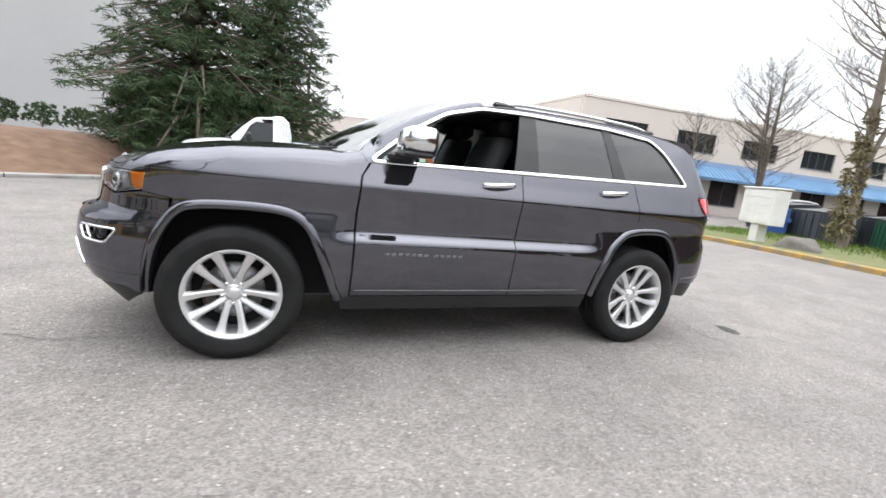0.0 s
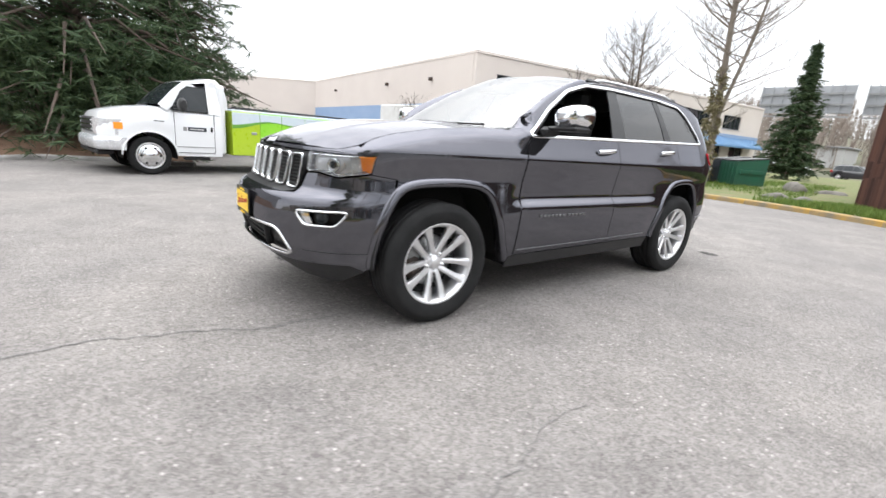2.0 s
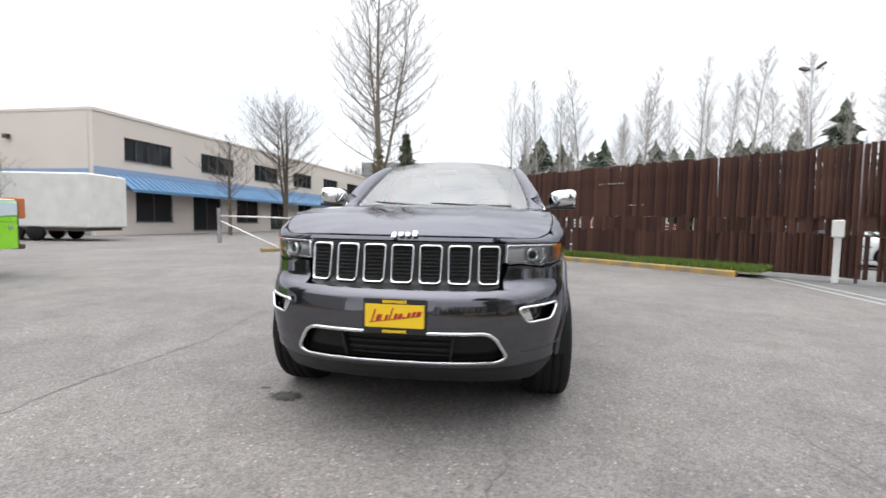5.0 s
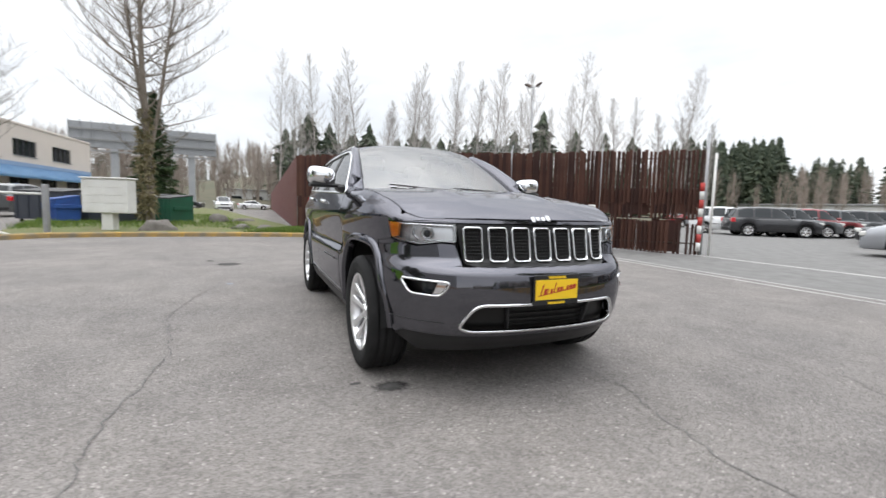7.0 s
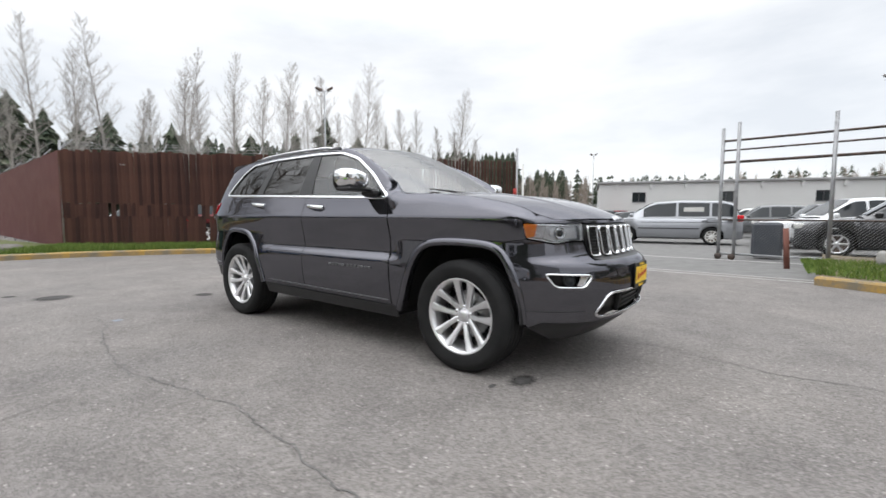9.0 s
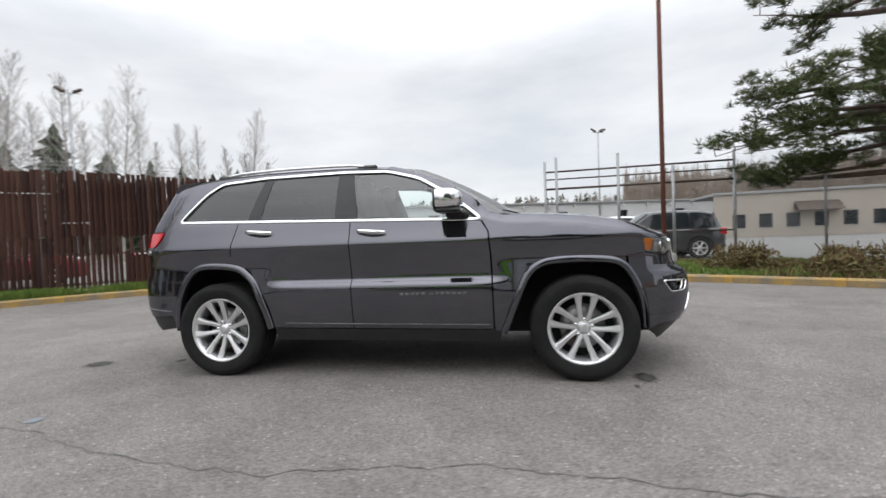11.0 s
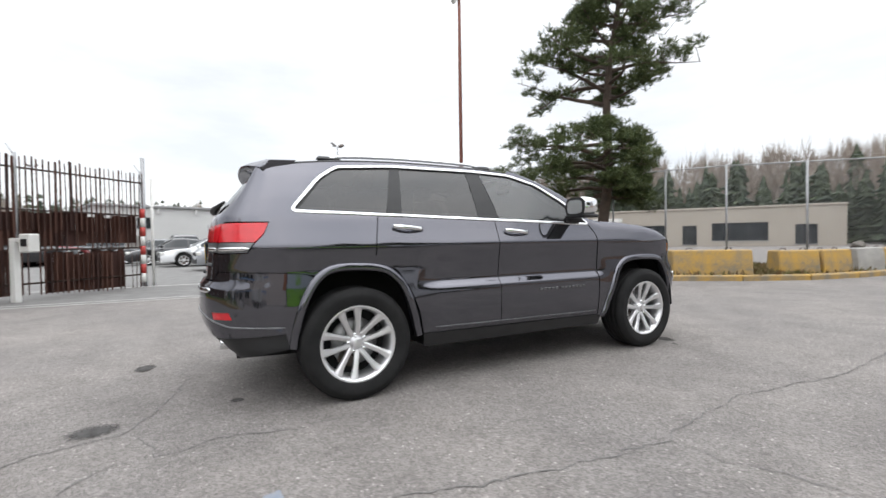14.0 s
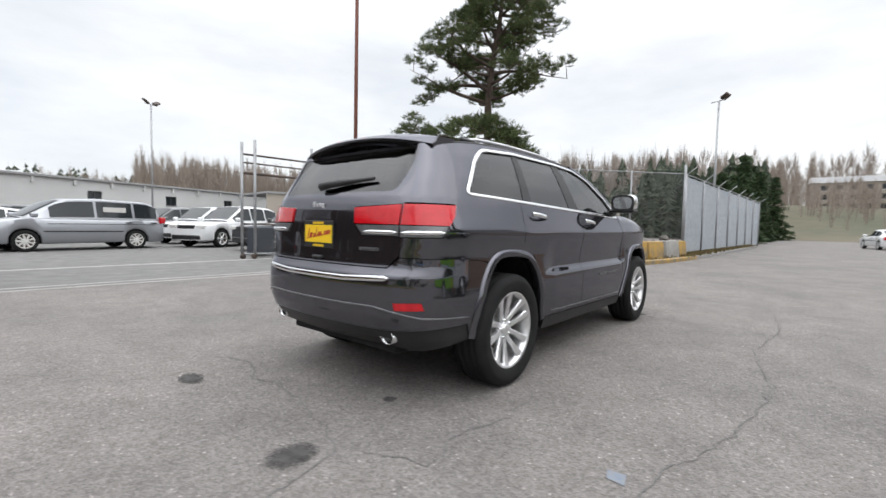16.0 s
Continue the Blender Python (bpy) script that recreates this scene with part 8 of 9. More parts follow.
def seat(x, y, wide, parent):
    st = new("seat")
    st.parent = parent
    st.matrix_basis = Matrix.Translation((x, y, 0.95))
    Mesh().box(-0.26, 0.26, -wide, wide, -0.02, 0.16, 0.05).make("cushion", M["cloth"], st)
    rings = []
    for z, dx, k in ((0.10, -0.20, 0.95), (0.30, -0.27, 1.0), (0.48, -0.34, 0.92), (0.54, -0.36, 0.7)):
        rings.append([(dx + a, b, z) for a, b in ((-0.06, -wide * k), (0.06, -wide * k * 0.9), (0.07, 0), (0.06, wide * k * 0.9), (-0.06, wide * k))])
    Mesh().loft(rings).make("backrest", M["cloth"], st)
    for q in ((0,) if wide < 0.4 else (-0.42, 0.42)):
        Mesh().box(-0.46, -0.34, q - 0.13, q + 0.13, 0.55, 0.70, 0.04).make("headrest", M["cloth"], st)
    return st


seat(0.05, 0.38, 0.25, car)
seat(0.05, -0.38, 0.25, car)
seat(-0.85, 0.0, 0.62, car)
Mesh().loft([[(0.40, y, 1.02), (0.46, y, 1.19), (0.62, y, 1.235), (0.98, y, 1.20), (1.0, y, 0.97)] for y in np.linspace(-0.74, 0.74, 9)]).make("dashboard", M["cloth"], car, sharp=40)
sw = Mesh()
sw.tube([(0.34 + 0.06 * math.sin(a) * 0.4, 0.38 + 0.185 * math.cos(a), 1.19 + 0.185 * math.sin(a) * 0.9) for a in np.linspace(0, 2 * math.pi, 29)[:-1]], 0.016, 8, closed=True)
sw.box(0.34, 0.38, 0.30, 0.46, 1.13, 1.24, 0.03)
sw.make("steering_wheel", M["cloth"], car)
Mesh().box(0.40, 0.425, -0.11, 0.11, 1.565, 1.61, 0.012).make("rear_view_mirror", M["black"], car)
ROOFM = M["trim"]
grid_mesh(lambda a, t: roof(0.03 + 0.94 * a, 0.02 + 0.93 * t) - Vector((0, 0, 0.045)), 12, 12).make("headliner", ROOFM, car)
both(lambda s: panel("door_lining", M["cloth"], car, sx(s, [(-1.85, 1.25), (-1.85, 0.96), (0.82, 0.93), (0.76, 1.195)]), off=-0.075, flange=0, res=0.08))


# ---- other vehicles ----
def road_wheel(parent, x, y, r, w, rim, name="wheel", spokes=6):
    wl = new(name)
    wl.parent = parent
    wl.matrix_basis = Matrix.Translation((x, y, r)) @ Matrix.Rotation(0 if y > 0 else math.pi, 4, "Z")
    h = w / 2
    Mesh().lathe([(r * 0.66, -h), (r * 0.90, -h), (r, -h * 0.75), (r, h * 0.75), (r * 0.95, h * 0.93), (r * 0.86, h), (r * 0.70, h * 0.95), (r * 0.66, h * 0.8)], 32, "y").make("tyre", M["rubber"], wl)
    Mesh().lathe([(r * 0.68, h * 0.86), (r * 0.64, h * 0.80), (r * 0.60, h * 0.45), (r * 0.25, h * 0.35), (0.001, h * 0.30)], 32, "y").make("rim_dish", M["darksteel"], wl)
    b = Mesh()
    for k in range(spokes):
        a = 2 * math.pi * k / spokes
        m = Matrix.Rotation(-a, 4, "Y")
        b.box(r * 0.12, r * 0.66, h * 0.36, h * 0.80, -r * 0.075, r * 0.075, 0.012, m)
    b.lathe([(0.001, h * 0.80), (r * 0.16, h * 0.78), (r * 0.2, h * 0.5)], 20, "y")
    b.lathe([(r * 0.60, h * 0.72), (r * 0.64, h * 0.88), (r * 0.685, h * 0.90), (r * 0.69, h * 0.7)], 32, "y")
    b.make("rim", rim, wl)
    return wl


def vehicle(name, label, category, paint, belt, top, w, wr, low, axles, r, windows, screen_x, rear_x, group="", rimmat=None, tail_z=0.95, lamp_z=0.85, mould=True, spokes=6):
    """A parked car from its side outline: belt line, roof line, widths, wheels and windows (x from, x to)."""
    v = thing(name, label, category, None, group)
    bx = sorted(belt)
    B = lambda x: float(np.interp(x, [p[0] for p in bx], [p[1] for p in bx]))  # noqa: E731
    tx = sorted(top)
    T = lambda x: float(np.interp(x, [p[0] for p in tx], [p[1] for p in tx]))  # noqa: E731
    x0, x1 = bx[0][0], bx[-1][0]

    def half(x):
        t = (x - x0) / (x1 - x0)
        e = min(t, 1 - t)
        return w * (0.80 + 0.20 * min(1.0, e / 0.10) ** 0.5)

    def lowz(x):
        z = low
        for a in axles:
            d = abs(x - a)
            if d < r * 1.18:
                z = max(z, r + math.sqrt((r * 1.18) ** 2 - d * d))
        return z
    xs = sorted({*np.linspace(x0, x1, 40), *[a + q * r * 1.18 for a in axles for q in (-1.01, -0.99, -0.9, -0.7, -0.4, 0, 0.4, 0.7, 0.9, 0.99, 1.01)]})
    rings = []
    for x in xs:
        h, z0, z1 = half(x), lowz(x), B(x)
        zm = z0 + (z1 - z0) * 0.5
        pts = [(h * 0.93, z0), (h * 0.99, z0 + min(0.06, (z1 - z0) * 0.2)), (h, zm), (h * 0.985, z1 - 0.10 * (z1 - z0)), (h * 0.93, z1 - 0.01), (h * 0.5, z1 + 0.015), (0, z1 + 0.025)]
        rings.append([(x, a, c) for a, c in pts] + [(x, -a, c) for a, c in reversed(pts[:-1])])
    Mesh().loft(rings, False, False).make("body", paint, v, sharp=55)
    for x, s in ((x0, 1), (x1, -1)):
        Mesh().add(rings[0 if s > 0 else -1], [tuple(range(len(rings[0])))]).make("end_panel", paint, v)
    Mesh().box(x0 + 0.1, x1 - 0.1, -w * 0.78, w * 0.78, low - 0.02, 0.75).make("underside", M["void"], v)

    def g(x, t, s, o=0.0):
        """The cabin side between belt (0) and roof edge (1)."""
        zb, zt = B(x), max(T(x), B(x) + 0.02)
        y = half(x) * 0.92 + (wr - half(x) * 0.92) * t
        return (x, s * (y + o), zb + (zt - 0.045 - zb) * t)
    cx = sorted({*np.linspace(tx[0][0], tx[-1][0], 30)})
    rings = []
    for x in cx:
        zt = max(T(x), B(x) + 0.02)
        pts = [g(x, t, 1) for t in (0, 0.35, 0.7, 1)] + [(x, wr * 0.88, zt - 0.008), (x, wr * 0.5, zt + 0.015), (x, 0, zt + 0.022)]
        rings.append(pts + [(a, -c, d) for a, c, d in reversed(pts[:-1])])
    Mesh().loft(rings, False, False).make("cabin", paint, v, sharp=50)
    for s in (1, -1):
        for a, c in windows:
            q = [[g(x, t, s, 0.010) for t in (0.10, 0.4, 0.7, 0.93)] for x in np.linspace(a, c, 8)]
            hz = [[p if p[2] < T(p[0]) - 0.05 else (p[0], p[1], max(T(p[0]) - 0.06, B(p[0]) + 0.02)) for p in row] for row in q]
            Mesh().loft(hz, False, False).make("side_window", M["window"], v)
    for (a, c), nm in ((screen_x, "windscreen"), (rear_x, "rear_window")):
        rows = []
        for x in np.linspace(a, c, 7):
            zt = max(T(x), B(x) + 0.02)
            rows.append([(x, y, zt + 0.03 - 0.028 * abs(y / wr) ** 2) for y in np.linspace(-wr * 0.90, wr * 0.90, 9)])
        off = 0.012 if nm == "windscreen" else -0.012
        Mesh().loft([[(p[0] + off, p[1], p[2] + 0.008) for p in r_] for r_ in rows], False, False).make(nm, M["window"], v)
    for s in (1, -1):
        Mesh().box(x1 - 0.22, x1 + 0.012, min(s * w * 0.52, s * w * 0.90), max(s * w * 0.52, s * w * 0.90), lamp_z - 0.08, lamp_z + 0.07, 0.03).make("headlight", M["white"], v)
        Mesh().box(x0 - 0.012, x0 + 0.20, min(s * w * 0.66, s * w * 0.955), max(s * w * 0.66, s * w * 0.955), tail_z - 0.12, tail_z + 0.12, 0.03).make("tail_lamp", M["redlens"], v)
        Mesh().box(screen_x[0] - 0.25, screen_x[0] - 0.08, min(s * w * 0.96, s * (w + 0.17)), max(s * w * 0.96, s * (w + 0.17)), B(screen_x[0]) + 0.02, B(screen_x[0]) + 0.18, 0.04).make("wing_mirror", paint, v)
        if mould:
            Mesh().box(min(axles) + r * 1.3, max(axles) - r * 1.3, min(s * w * 0.99, s * (w + 0.012)), max(s * w * 0.99, s * (w + 0.012)), 0.62, 0.66, 0.004).make("side_moulding", M["black"], v)
        for a, c in windows[:2]:
            Mesh().box(a + 0.05, a + 0.25, min(s * w * 0.97, s * (w + 0.025)), max(s * w * 0.97, s * (w + 0.025)), B(a) - 0.13, B(a) - 0.09, 0.01).make("door_handle", M["black"], v)
    Mesh().box(x1 - 0.12, x1 + 0.03, -w * 0.78, w * 0.78, 0.30, 0.52, 0.05).make("front_bumper", M["black"], v)
    Mesh().box(x0 - 0.03, x0 + 0.12, -w * 0.80, w * 0.80, 0.34, 0.54, 0.05).make("rear_bumper", M["black"], v)
    Mesh().box(x1 - 0.08, x1 + 0.016, -w * 0.46, w * 0.46, lamp_z - 0.10, lamp_z + 0.05, 0.02).make("grille", M["black"], v)
    Mesh().box(x0 - 0.018, x0 - 0.004, -0.15, 0.15, 0.75, 0.90).make("plate", M["trim"], v)
    for a in axles:
        for s in (1, -1):
            road_wheel(v, a, s * (w - 0.12), r, 0.21, rimmat or M["brushed"], spokes=spokes)
    return v


def suv(label, paint, group="parked cars"):
    return vehicle("parked_suv", label, "car", paint, [(-2.35, 1.05), (-2.2, 1.08), (0.7, 1.06), (1.2, 1.04), (1.9, 0.98), (2.25, 0.90), (2.38, 0.80)], [(-2.28, 1.10), (-2.02, 1.62), (-1.6, 1.72), (-0.6, 1.76), (0.1, 1.71), (0.95, 1.10)], 0.95, 0.68, 0.30, (-1.45, 1.47), 0.37, [(-2.0, -1.22), (-1.14, -0.32), (-0.24, 0.72)], (0.88, 0.14), (-2.26, -2.04), group)


def sedan(label, paint, group="parked cars"):
    return vehicle("parked_sedan", label, "car", paint, [(-2.35, 0.92), (-2.2, 0.97), (-1.4, 0.95), (0.8, 0.92), (1.6, 0.86), (2.2, 0.74), (2.38, 0.62)], [(-1.75, 0.97), (-1.05, 1.36), (-0.3, 1.45), (0.2, 1.42), (1.05, 0.94)], 0.90, 0.60, 0.24, (-1.38, 1.42), 0.33, [(-1.30, -0.52), (-0.44, 0.66)], (0.98, 0.26), (-1.72, -1.10), group, tail_z=0.82, lamp_z=0.68)


VAN = Matrix.Translation((-0.53, 17.25, 0)) @ Matrix.Rotation(radians(188.3), 4, "Z")
van = vehicle("minivan", "silver-blue minivan parked in the yard, paper sheets in its side window", "car", M["silver"], [(-2.55, 1.02), (-2.4, 1.06), (0.9, 1.05), (1.5, 1.06), (2.05, 0.99), (2.36, 0.89), (2.50, 0.76), (2.56, 0.60)], [(-2.46, 1.12), (-2.26, 1.62), (-1.9, 1.72), (-0.5, 1.76), (0.45, 1.71), (0.75, 1.60), (1.58, 1.08)], 0.98, 0.72, 0.26, (-1.539, 1.539), 0.335, [(-2.28, -1.52), (-1.44, -0.36), (-0.28, 0.92)], (1.52, 0.62), (-2.45, -2.30), "", M["white"], tail_z=1.05, lamp_z=0.72, spokes=9)
van.matrix_basis = VAN
Mesh().box(-1.25, -0.55, 0.835, 0.84, 1.18, 1.48).make("paper_sheet", M["white"], van)
Mesh().box(-2.30, 1.0, 0.981, 0.986, 0.88, 0.895).make("door_track", M["black"], van)

row = [
    (5.9, 13.4, 181, "suv", M["carblack"], "near-black SUV parked behind the chain-link gate"),
    (4.95, 17.3, 202, "suv", M["carwhite"], "white SUV parked beside the minivan"),
    (5.1, 20.6, 202, "suv", M["carwhite"], "white SUV parked in the yard row"),
    (4.6, 24.2, 196, "suv", M["cargrey"], "grey SUV parked in the yard row"),
    (-2.4, 22.0, 190, "sedan", M["carwhite"], "white sedan parked behind the minivan"),
    (-4.2, 25.2, 190, "sedan", M["carblack"], "black sedan parked behind the minivan"),
    (-5.6, 28.4, 190, "sedan", M["cargrey"], "grey sedan parked in the back row"),
    (2.4, 26.4, 190, "suv", M["cargrey"], "grey SUV parked in the back row"),
    (5.0, 31.0, 190, "sedan", M["silver"], "silver sedan parked by the warehouse"),
    (-14.2, 27.2, 28, "suv", M["carwhite"], "white SUV standing behind the brown fence"),
    (-14.9, 6.6, 46, "suv", M["carred"], "dark red SUV standing behind the slatted fence"),
    (-19.2, 4.4, 46, "sedan", M["cargrey"], "grey sedan standing behind the slatted fence"),
    (-11.6, 11.6, 46, "sedan", M["carwhite"], "white sedan standing behind the slatted fence"),
    (-4.3, 31.5, 100, "suv", M["carblack"], "black pickup-like SUV by the warehouse"),
    (-27.5, -13.2, 170, "suv", M["cargrey"], "dark SUV parked before the stucco building"),
    (-56, -4.6, 5, "suv", M["carwhite"], "white pickup-sized car on the far road"),
    (-62, -15.8, 150, "van", M["carwhite"], "white cargo van on the far lot"),
    (-47, -19.0, 85, "sedan", M["carblue"], "blue car on the far lot"),
    (-58, -20.5, 80, "sedan", M["cargrey"], "grey car on the far lot"),
    (-66, -10.0, 80, "suv", M["carblack"], "dark car by the far road"),
    (-72, -1.0, 85, "sedan", M["carwhite"], "white car by the far road"),
    (41, -7.0, 12, "sedan", M["carwhite"], "white sedan parked along the drive"),
    (45, -10.0, 12, "sedan", M["cargrey"], "grey sedan parked along the drive"),
    (50, -13.0, 12, "suv", M["carwhite"], "white SUV parked along the drive"),
]
rnd = random.Random(77)
tones = ["carblack", "cargrey", "carred", "cargrey", "carblack", "carwhite", "silver"]
for i in range(8):
    a, d = radians(119.5 - 1.75 * i), 33 + 1.6 * i
    k = tones[i % 5]
    row.append((4.4 + d * math.cos(a), -1.6 + d * math.sin(a), 52 + 4 * (i % 3), "suv", M[k], f"{dict(carblack='black', cargrey='dark grey', carred='dark red')[k]} SUV in the lot row beyond the fence"))
for i in range(34):
    a, d = radians(127 - 0.72 * i + rnd.uniform(-0.2, 0.2)), rnd.choice((48, 56, 66, 78))
    k = rnd.choice(tones)
    row.append((4.4 + d * math.cos(a), -1.6 + d * math.sin(a), rnd.choice((50, 58, 230)), rnd.choice(("suv", "suv", "sedan")), M[k], f"{dict(carblack='black', cargrey='dark grey', carred='dark red', carwhite='white', silver='silver')[k]} car in the far lot rows"))
for i in range(10):
    a, d = radians(79 + 1.9 * i), 36 + 3 * (i % 3)
    k = rnd.choice(tones)
    row.append((2.7 + d * math.cos(a), -3.6 + d * math.sin(a), 190, "suv" if i % 2 else "sedan", M[k], f"{dict(carblack='black', cargrey='dark grey', carred='dark red', carwhite='white', silver='silver')[k]} car parked along the warehouse"))
made = {}


def cargo_van(label, paint):
    return vehicle("cargo_van", label, "car", paint, [(-2.7, 1.15), (-2.5, 1.2), (1.3, 1.15), (1.9, 1.08), (2.5, 0.95), (2.7, 0.8)], [(-2.66, 1.25), (-2.6, 1.95), (-2.3, 2.05), (0.4, 2.05), (1.0, 1.9), (1.9, 1.1)], 0.98, 0.80, 0.32, (-1.7, 1.8), 0.37, [(0.45, 1.35)], (1.85, 1.05), (-2.66, -2.6), "parked cars", mould=False)


for x, y, turn, kind, paint, label in row:
    m = Matrix.Translation((x, y, 0)) @ Matrix.Rotation(radians(turn), 4, "Z")
    if (kind, paint.name) in made:
        o = copy_thing(made[kind, paint.name], m)
    else:
        o = dict(suv=suv, sedan=sedan, van=cargo_van)[kind](label, paint)
        o.matrix_basis = m
        made[kind, paint.name] = o
    tagged(o, label)

# ---- utility truck ----
truck = thing("utility_truck", "white van-nosed utility truck with lime-green landscape-wrapped service body", "truck", Matrix.Translation((2.48, -7.40, 0)) @ Matrix.Rotation(radians(10.4), 4, "Z"))
TW, REAR = 2.0, -3.81


def side_y(s):
    """The outer plane of side s of the truck: left (1) or right (-1)."""
    return 0.0 if s > 0 else -TW


def skin(name, material, s, x0, x1, z0, z1, proud=0.004, deep=0.003, b=0.0, label="", parent=None):
    """A plate on the truck's flank, a little proud of it."""
    y = side_y(s)
    return Mesh().box(x0, x1, min(y - s * deep, y + s * proud), max(y - s * deep, y + s * proud), z0, z1, b).make(name, material, parent or truck, label)


def arch_low(x, base, axle, r):
    """The lower edge of the flank, cut out round a wheel."""
    h = abs(x - axle)
    return max(base, 0.36 + math.sqrt(r * r - h * h)) if h < r else base


def cab_ring(x):
    """One station of the nose and lower cab: flank, shoulder, flat hood."""
    top = float(np.interp(x, [-1.34, -0.30, -0.05, 0.30, 0.60, 0.70, 0.76, 0.79], [1.30, 1.31, 1.30, 1.25, 1.17, 1.12, 1.02, 0.90]))
    tuck = float(np.interp(x, [-1.34, 0.20, 0.45, 0.62, 0.72, 0.79], [0.0, 0.0, 0.025, 0.07, 0.14, 0.22]))
    low = arch_low(x, 0.38 if x < 0 else 0.46, 0.0, 0.47)
    half = [(-tuck, low), (-tuck + 0.012, low + (top - low) * 0.30), (-tuck + 0.014, low + (top - low) * 0.66), (-tuck - 0.02, top - 0.09), (-tuck - 0.10, top - 0.03), (-tuck - 0.24, top), (-tuck - 0.60, top + 0.025)]
    return [(x, y, z) for y, z in half] + [(x, -TW - y, z) for y, z in reversed(half)]


stations = sorted({*np.linspace(-0.47, 0.47, 23), -0.475, 0.475, -1.34, -1.0, -0.7, 0.54, 0.60, 0.66, 0.70, 0.74, 0.77, 0.79})
Mesh().loft([cab_ring(x) for x in stations], False, False).make("cab_body", M["carwhite"], truck, sharp=35)
front = cab_ring(0.79)
Mesh().add(front, [tuple(range(len(front)))]).make("nose_panel", M["carwhite"], truck)
for s in (1, -1):
    lip = [(0.475 * math.cos(a), side_y(s) + s * 0.012, 0.36 + 0.475 * math.sin(a)) for a in np.linspace(0.05, math.pi - 0.05, 21)]
    Mesh().tube(lip, 0.018, 6).make("arch_lip", M["carwhite"], truck)
    liner = [[(0.465 * math.cos(a), side_y(s) - s * q, 0.36 + 0.465 * math.sin(a)) for q in (0.01, 0.45)] for a in np.linspace(-0.1, math.pi + 0.1, 17)]
    Mesh().loft(liner, False, False).make("wheel_liner", M["void"], truck)
# upper cab: pillars, roof and glass
def cab_edge(x):
    """Height and inset of the roof line over the doors."""
    return float(np.interp(x, [-1.30, -1.10, -0.82, -0.70, -0.50, -0.24], [1.90, 1.90, 1.86, 1.80, 1.62, 1.34])), float(np.interp(x, [-1.30, -0.70, -0.24], [0.17, 0.16, 0.05]))


rings = []
for x in (-0.24, -0.36, -0.50, -0.62, -0.70, -0.76, -0.82, -0.95, -1.10, -1.30):
    z, i = cab_edge(x)
    rings.append([(x, -i + 0.02, z - 0.03), (x, -i - 0.03, z), (x, -i - 0.16, z + 0.025), (x, -TW / 2, z + 0.045), (x, -TW + i + 0.16, z + 0.025), (x, -TW + i + 0.03, z), (x, -TW + i - 0.02, z - 0.03)])
Mesh().loft(rings[4:], False, False).make("cab_roof", M["carwhite"], truck, sharp=45)
Mesh().loft([r[2:5] for r in rings[:6]], False, False).make("windscreen", M["window"], truck)
for s in (1, -1):
    y = side_y(s)
    post = []
    for x in (-0.24, -0.36, -0.50, -0.62, -0.70, -0.82):
        z, i = cab_edge(x)
        post.append([(x - 0.10, y - s * (i - 0.02), z - 0.09), (x, y - s * (i - 0.02), z - 0.03), (x, y - s * (i + 0.03), z), (x + 0.01, y - s * (i + 0.17), z + 0.028)])
    Mesh().loft(post, False, False).make("pillar", M["carwhite"], truck, sharp=40)
    Mesh().add([(-0.40, y - s * 0.035, 1.285), (-1.09, y - s * 0.035, 1.275), (-1.09, y - s * 0.135, 1.765), (-0.74, y - s * 0.135, 1.755), (-0.62, y - s * 0.110, 1.66)], [(0, 1, 2, 3, 4)]).make("door_window", M["window"], truck)
    Mesh().tube([(-0.40, y - s * 0.03, 1.285), (-1.09, y - s * 0.03, 1.275), (-1.09, y - s * 0.13, 1.765), (-0.74, y - s * 0.13, 1.755), (-0.62, y - s * 0.105, 1.66)], 0.010, 5, closed=True).make("window_seal", M["black"], truck)
    Mesh().loft([[(xx, y - s * 0.02, 1.24), (xx, y - s * 0.055, 1.40), (xx, y - s * 0.15, 1.86), (xx, y - s * 0.22, 1.90)] for xx in (-1.10, -1.34)], False, False).make("rear_pillar", M["carwhite"], truck)
    arm = Mesh().tube([(-0.44, y - s * 0.02, 1.34), (-0.50, y + s * 0.16, 1.37)], 0.022, 6)
    arm.tube([(-0.44, y - s * 0.02, 1.29), (-0.50, y + s * 0.16, 1.31)], 0.018, 6)
    arm.make("mirror_arm", M["black"], truck)
    head = []
    for q, k in ((0.10, 0.75), (0.13, 0.95), (0.24, 1.0), (0.30, 0.9), (0.33, 0.6)):
        head.append([(-0.54 + 0.075 * k * math.cos(a), y + s * q, 1.385 + 0.135 * k * math.sin(a)) for a in np.linspace(0, 2 * math.pi, 15)[:-1]])
    Mesh().loft(head).make("wing_mirror", M["black"], truck)
    for x in (-0.44, -1.19):
        skin("door_gap", M["black"], s, x - 0.005, x + 0.005, 0.46, 1.25, 0.014, -0.002)
    skin("door_gap", M["black"], s, -1.19, -0.44, 0.445, 0.455, 0.014, -0.002)
    skin("door_moulding", M["trim"], s, -1.18, -0.46, 0.56, 0.575, 0.016)
    skin("door_handle", M["black"], s, -1.155, -1.115, 0.885, 0.985, 0.03, 0.0, 0.01)
    sign = skin("door_sign", M["navy"], s, -1.03, -0.68, 0.885, 0.965, 0.017, 0.0, 0.0, "dark sign panel with a pale bar")
    skin("sign_bar", M["white"], s, -0.98, -0.72, 0.915, 0.935, 0.019, 0.0, 0.0, "", sign)
    skin("sign_badge", M["trim"], s, -0.66, -0.59, 0.885, 0.965, 0.017, 0.0, 0.0, "", sign)
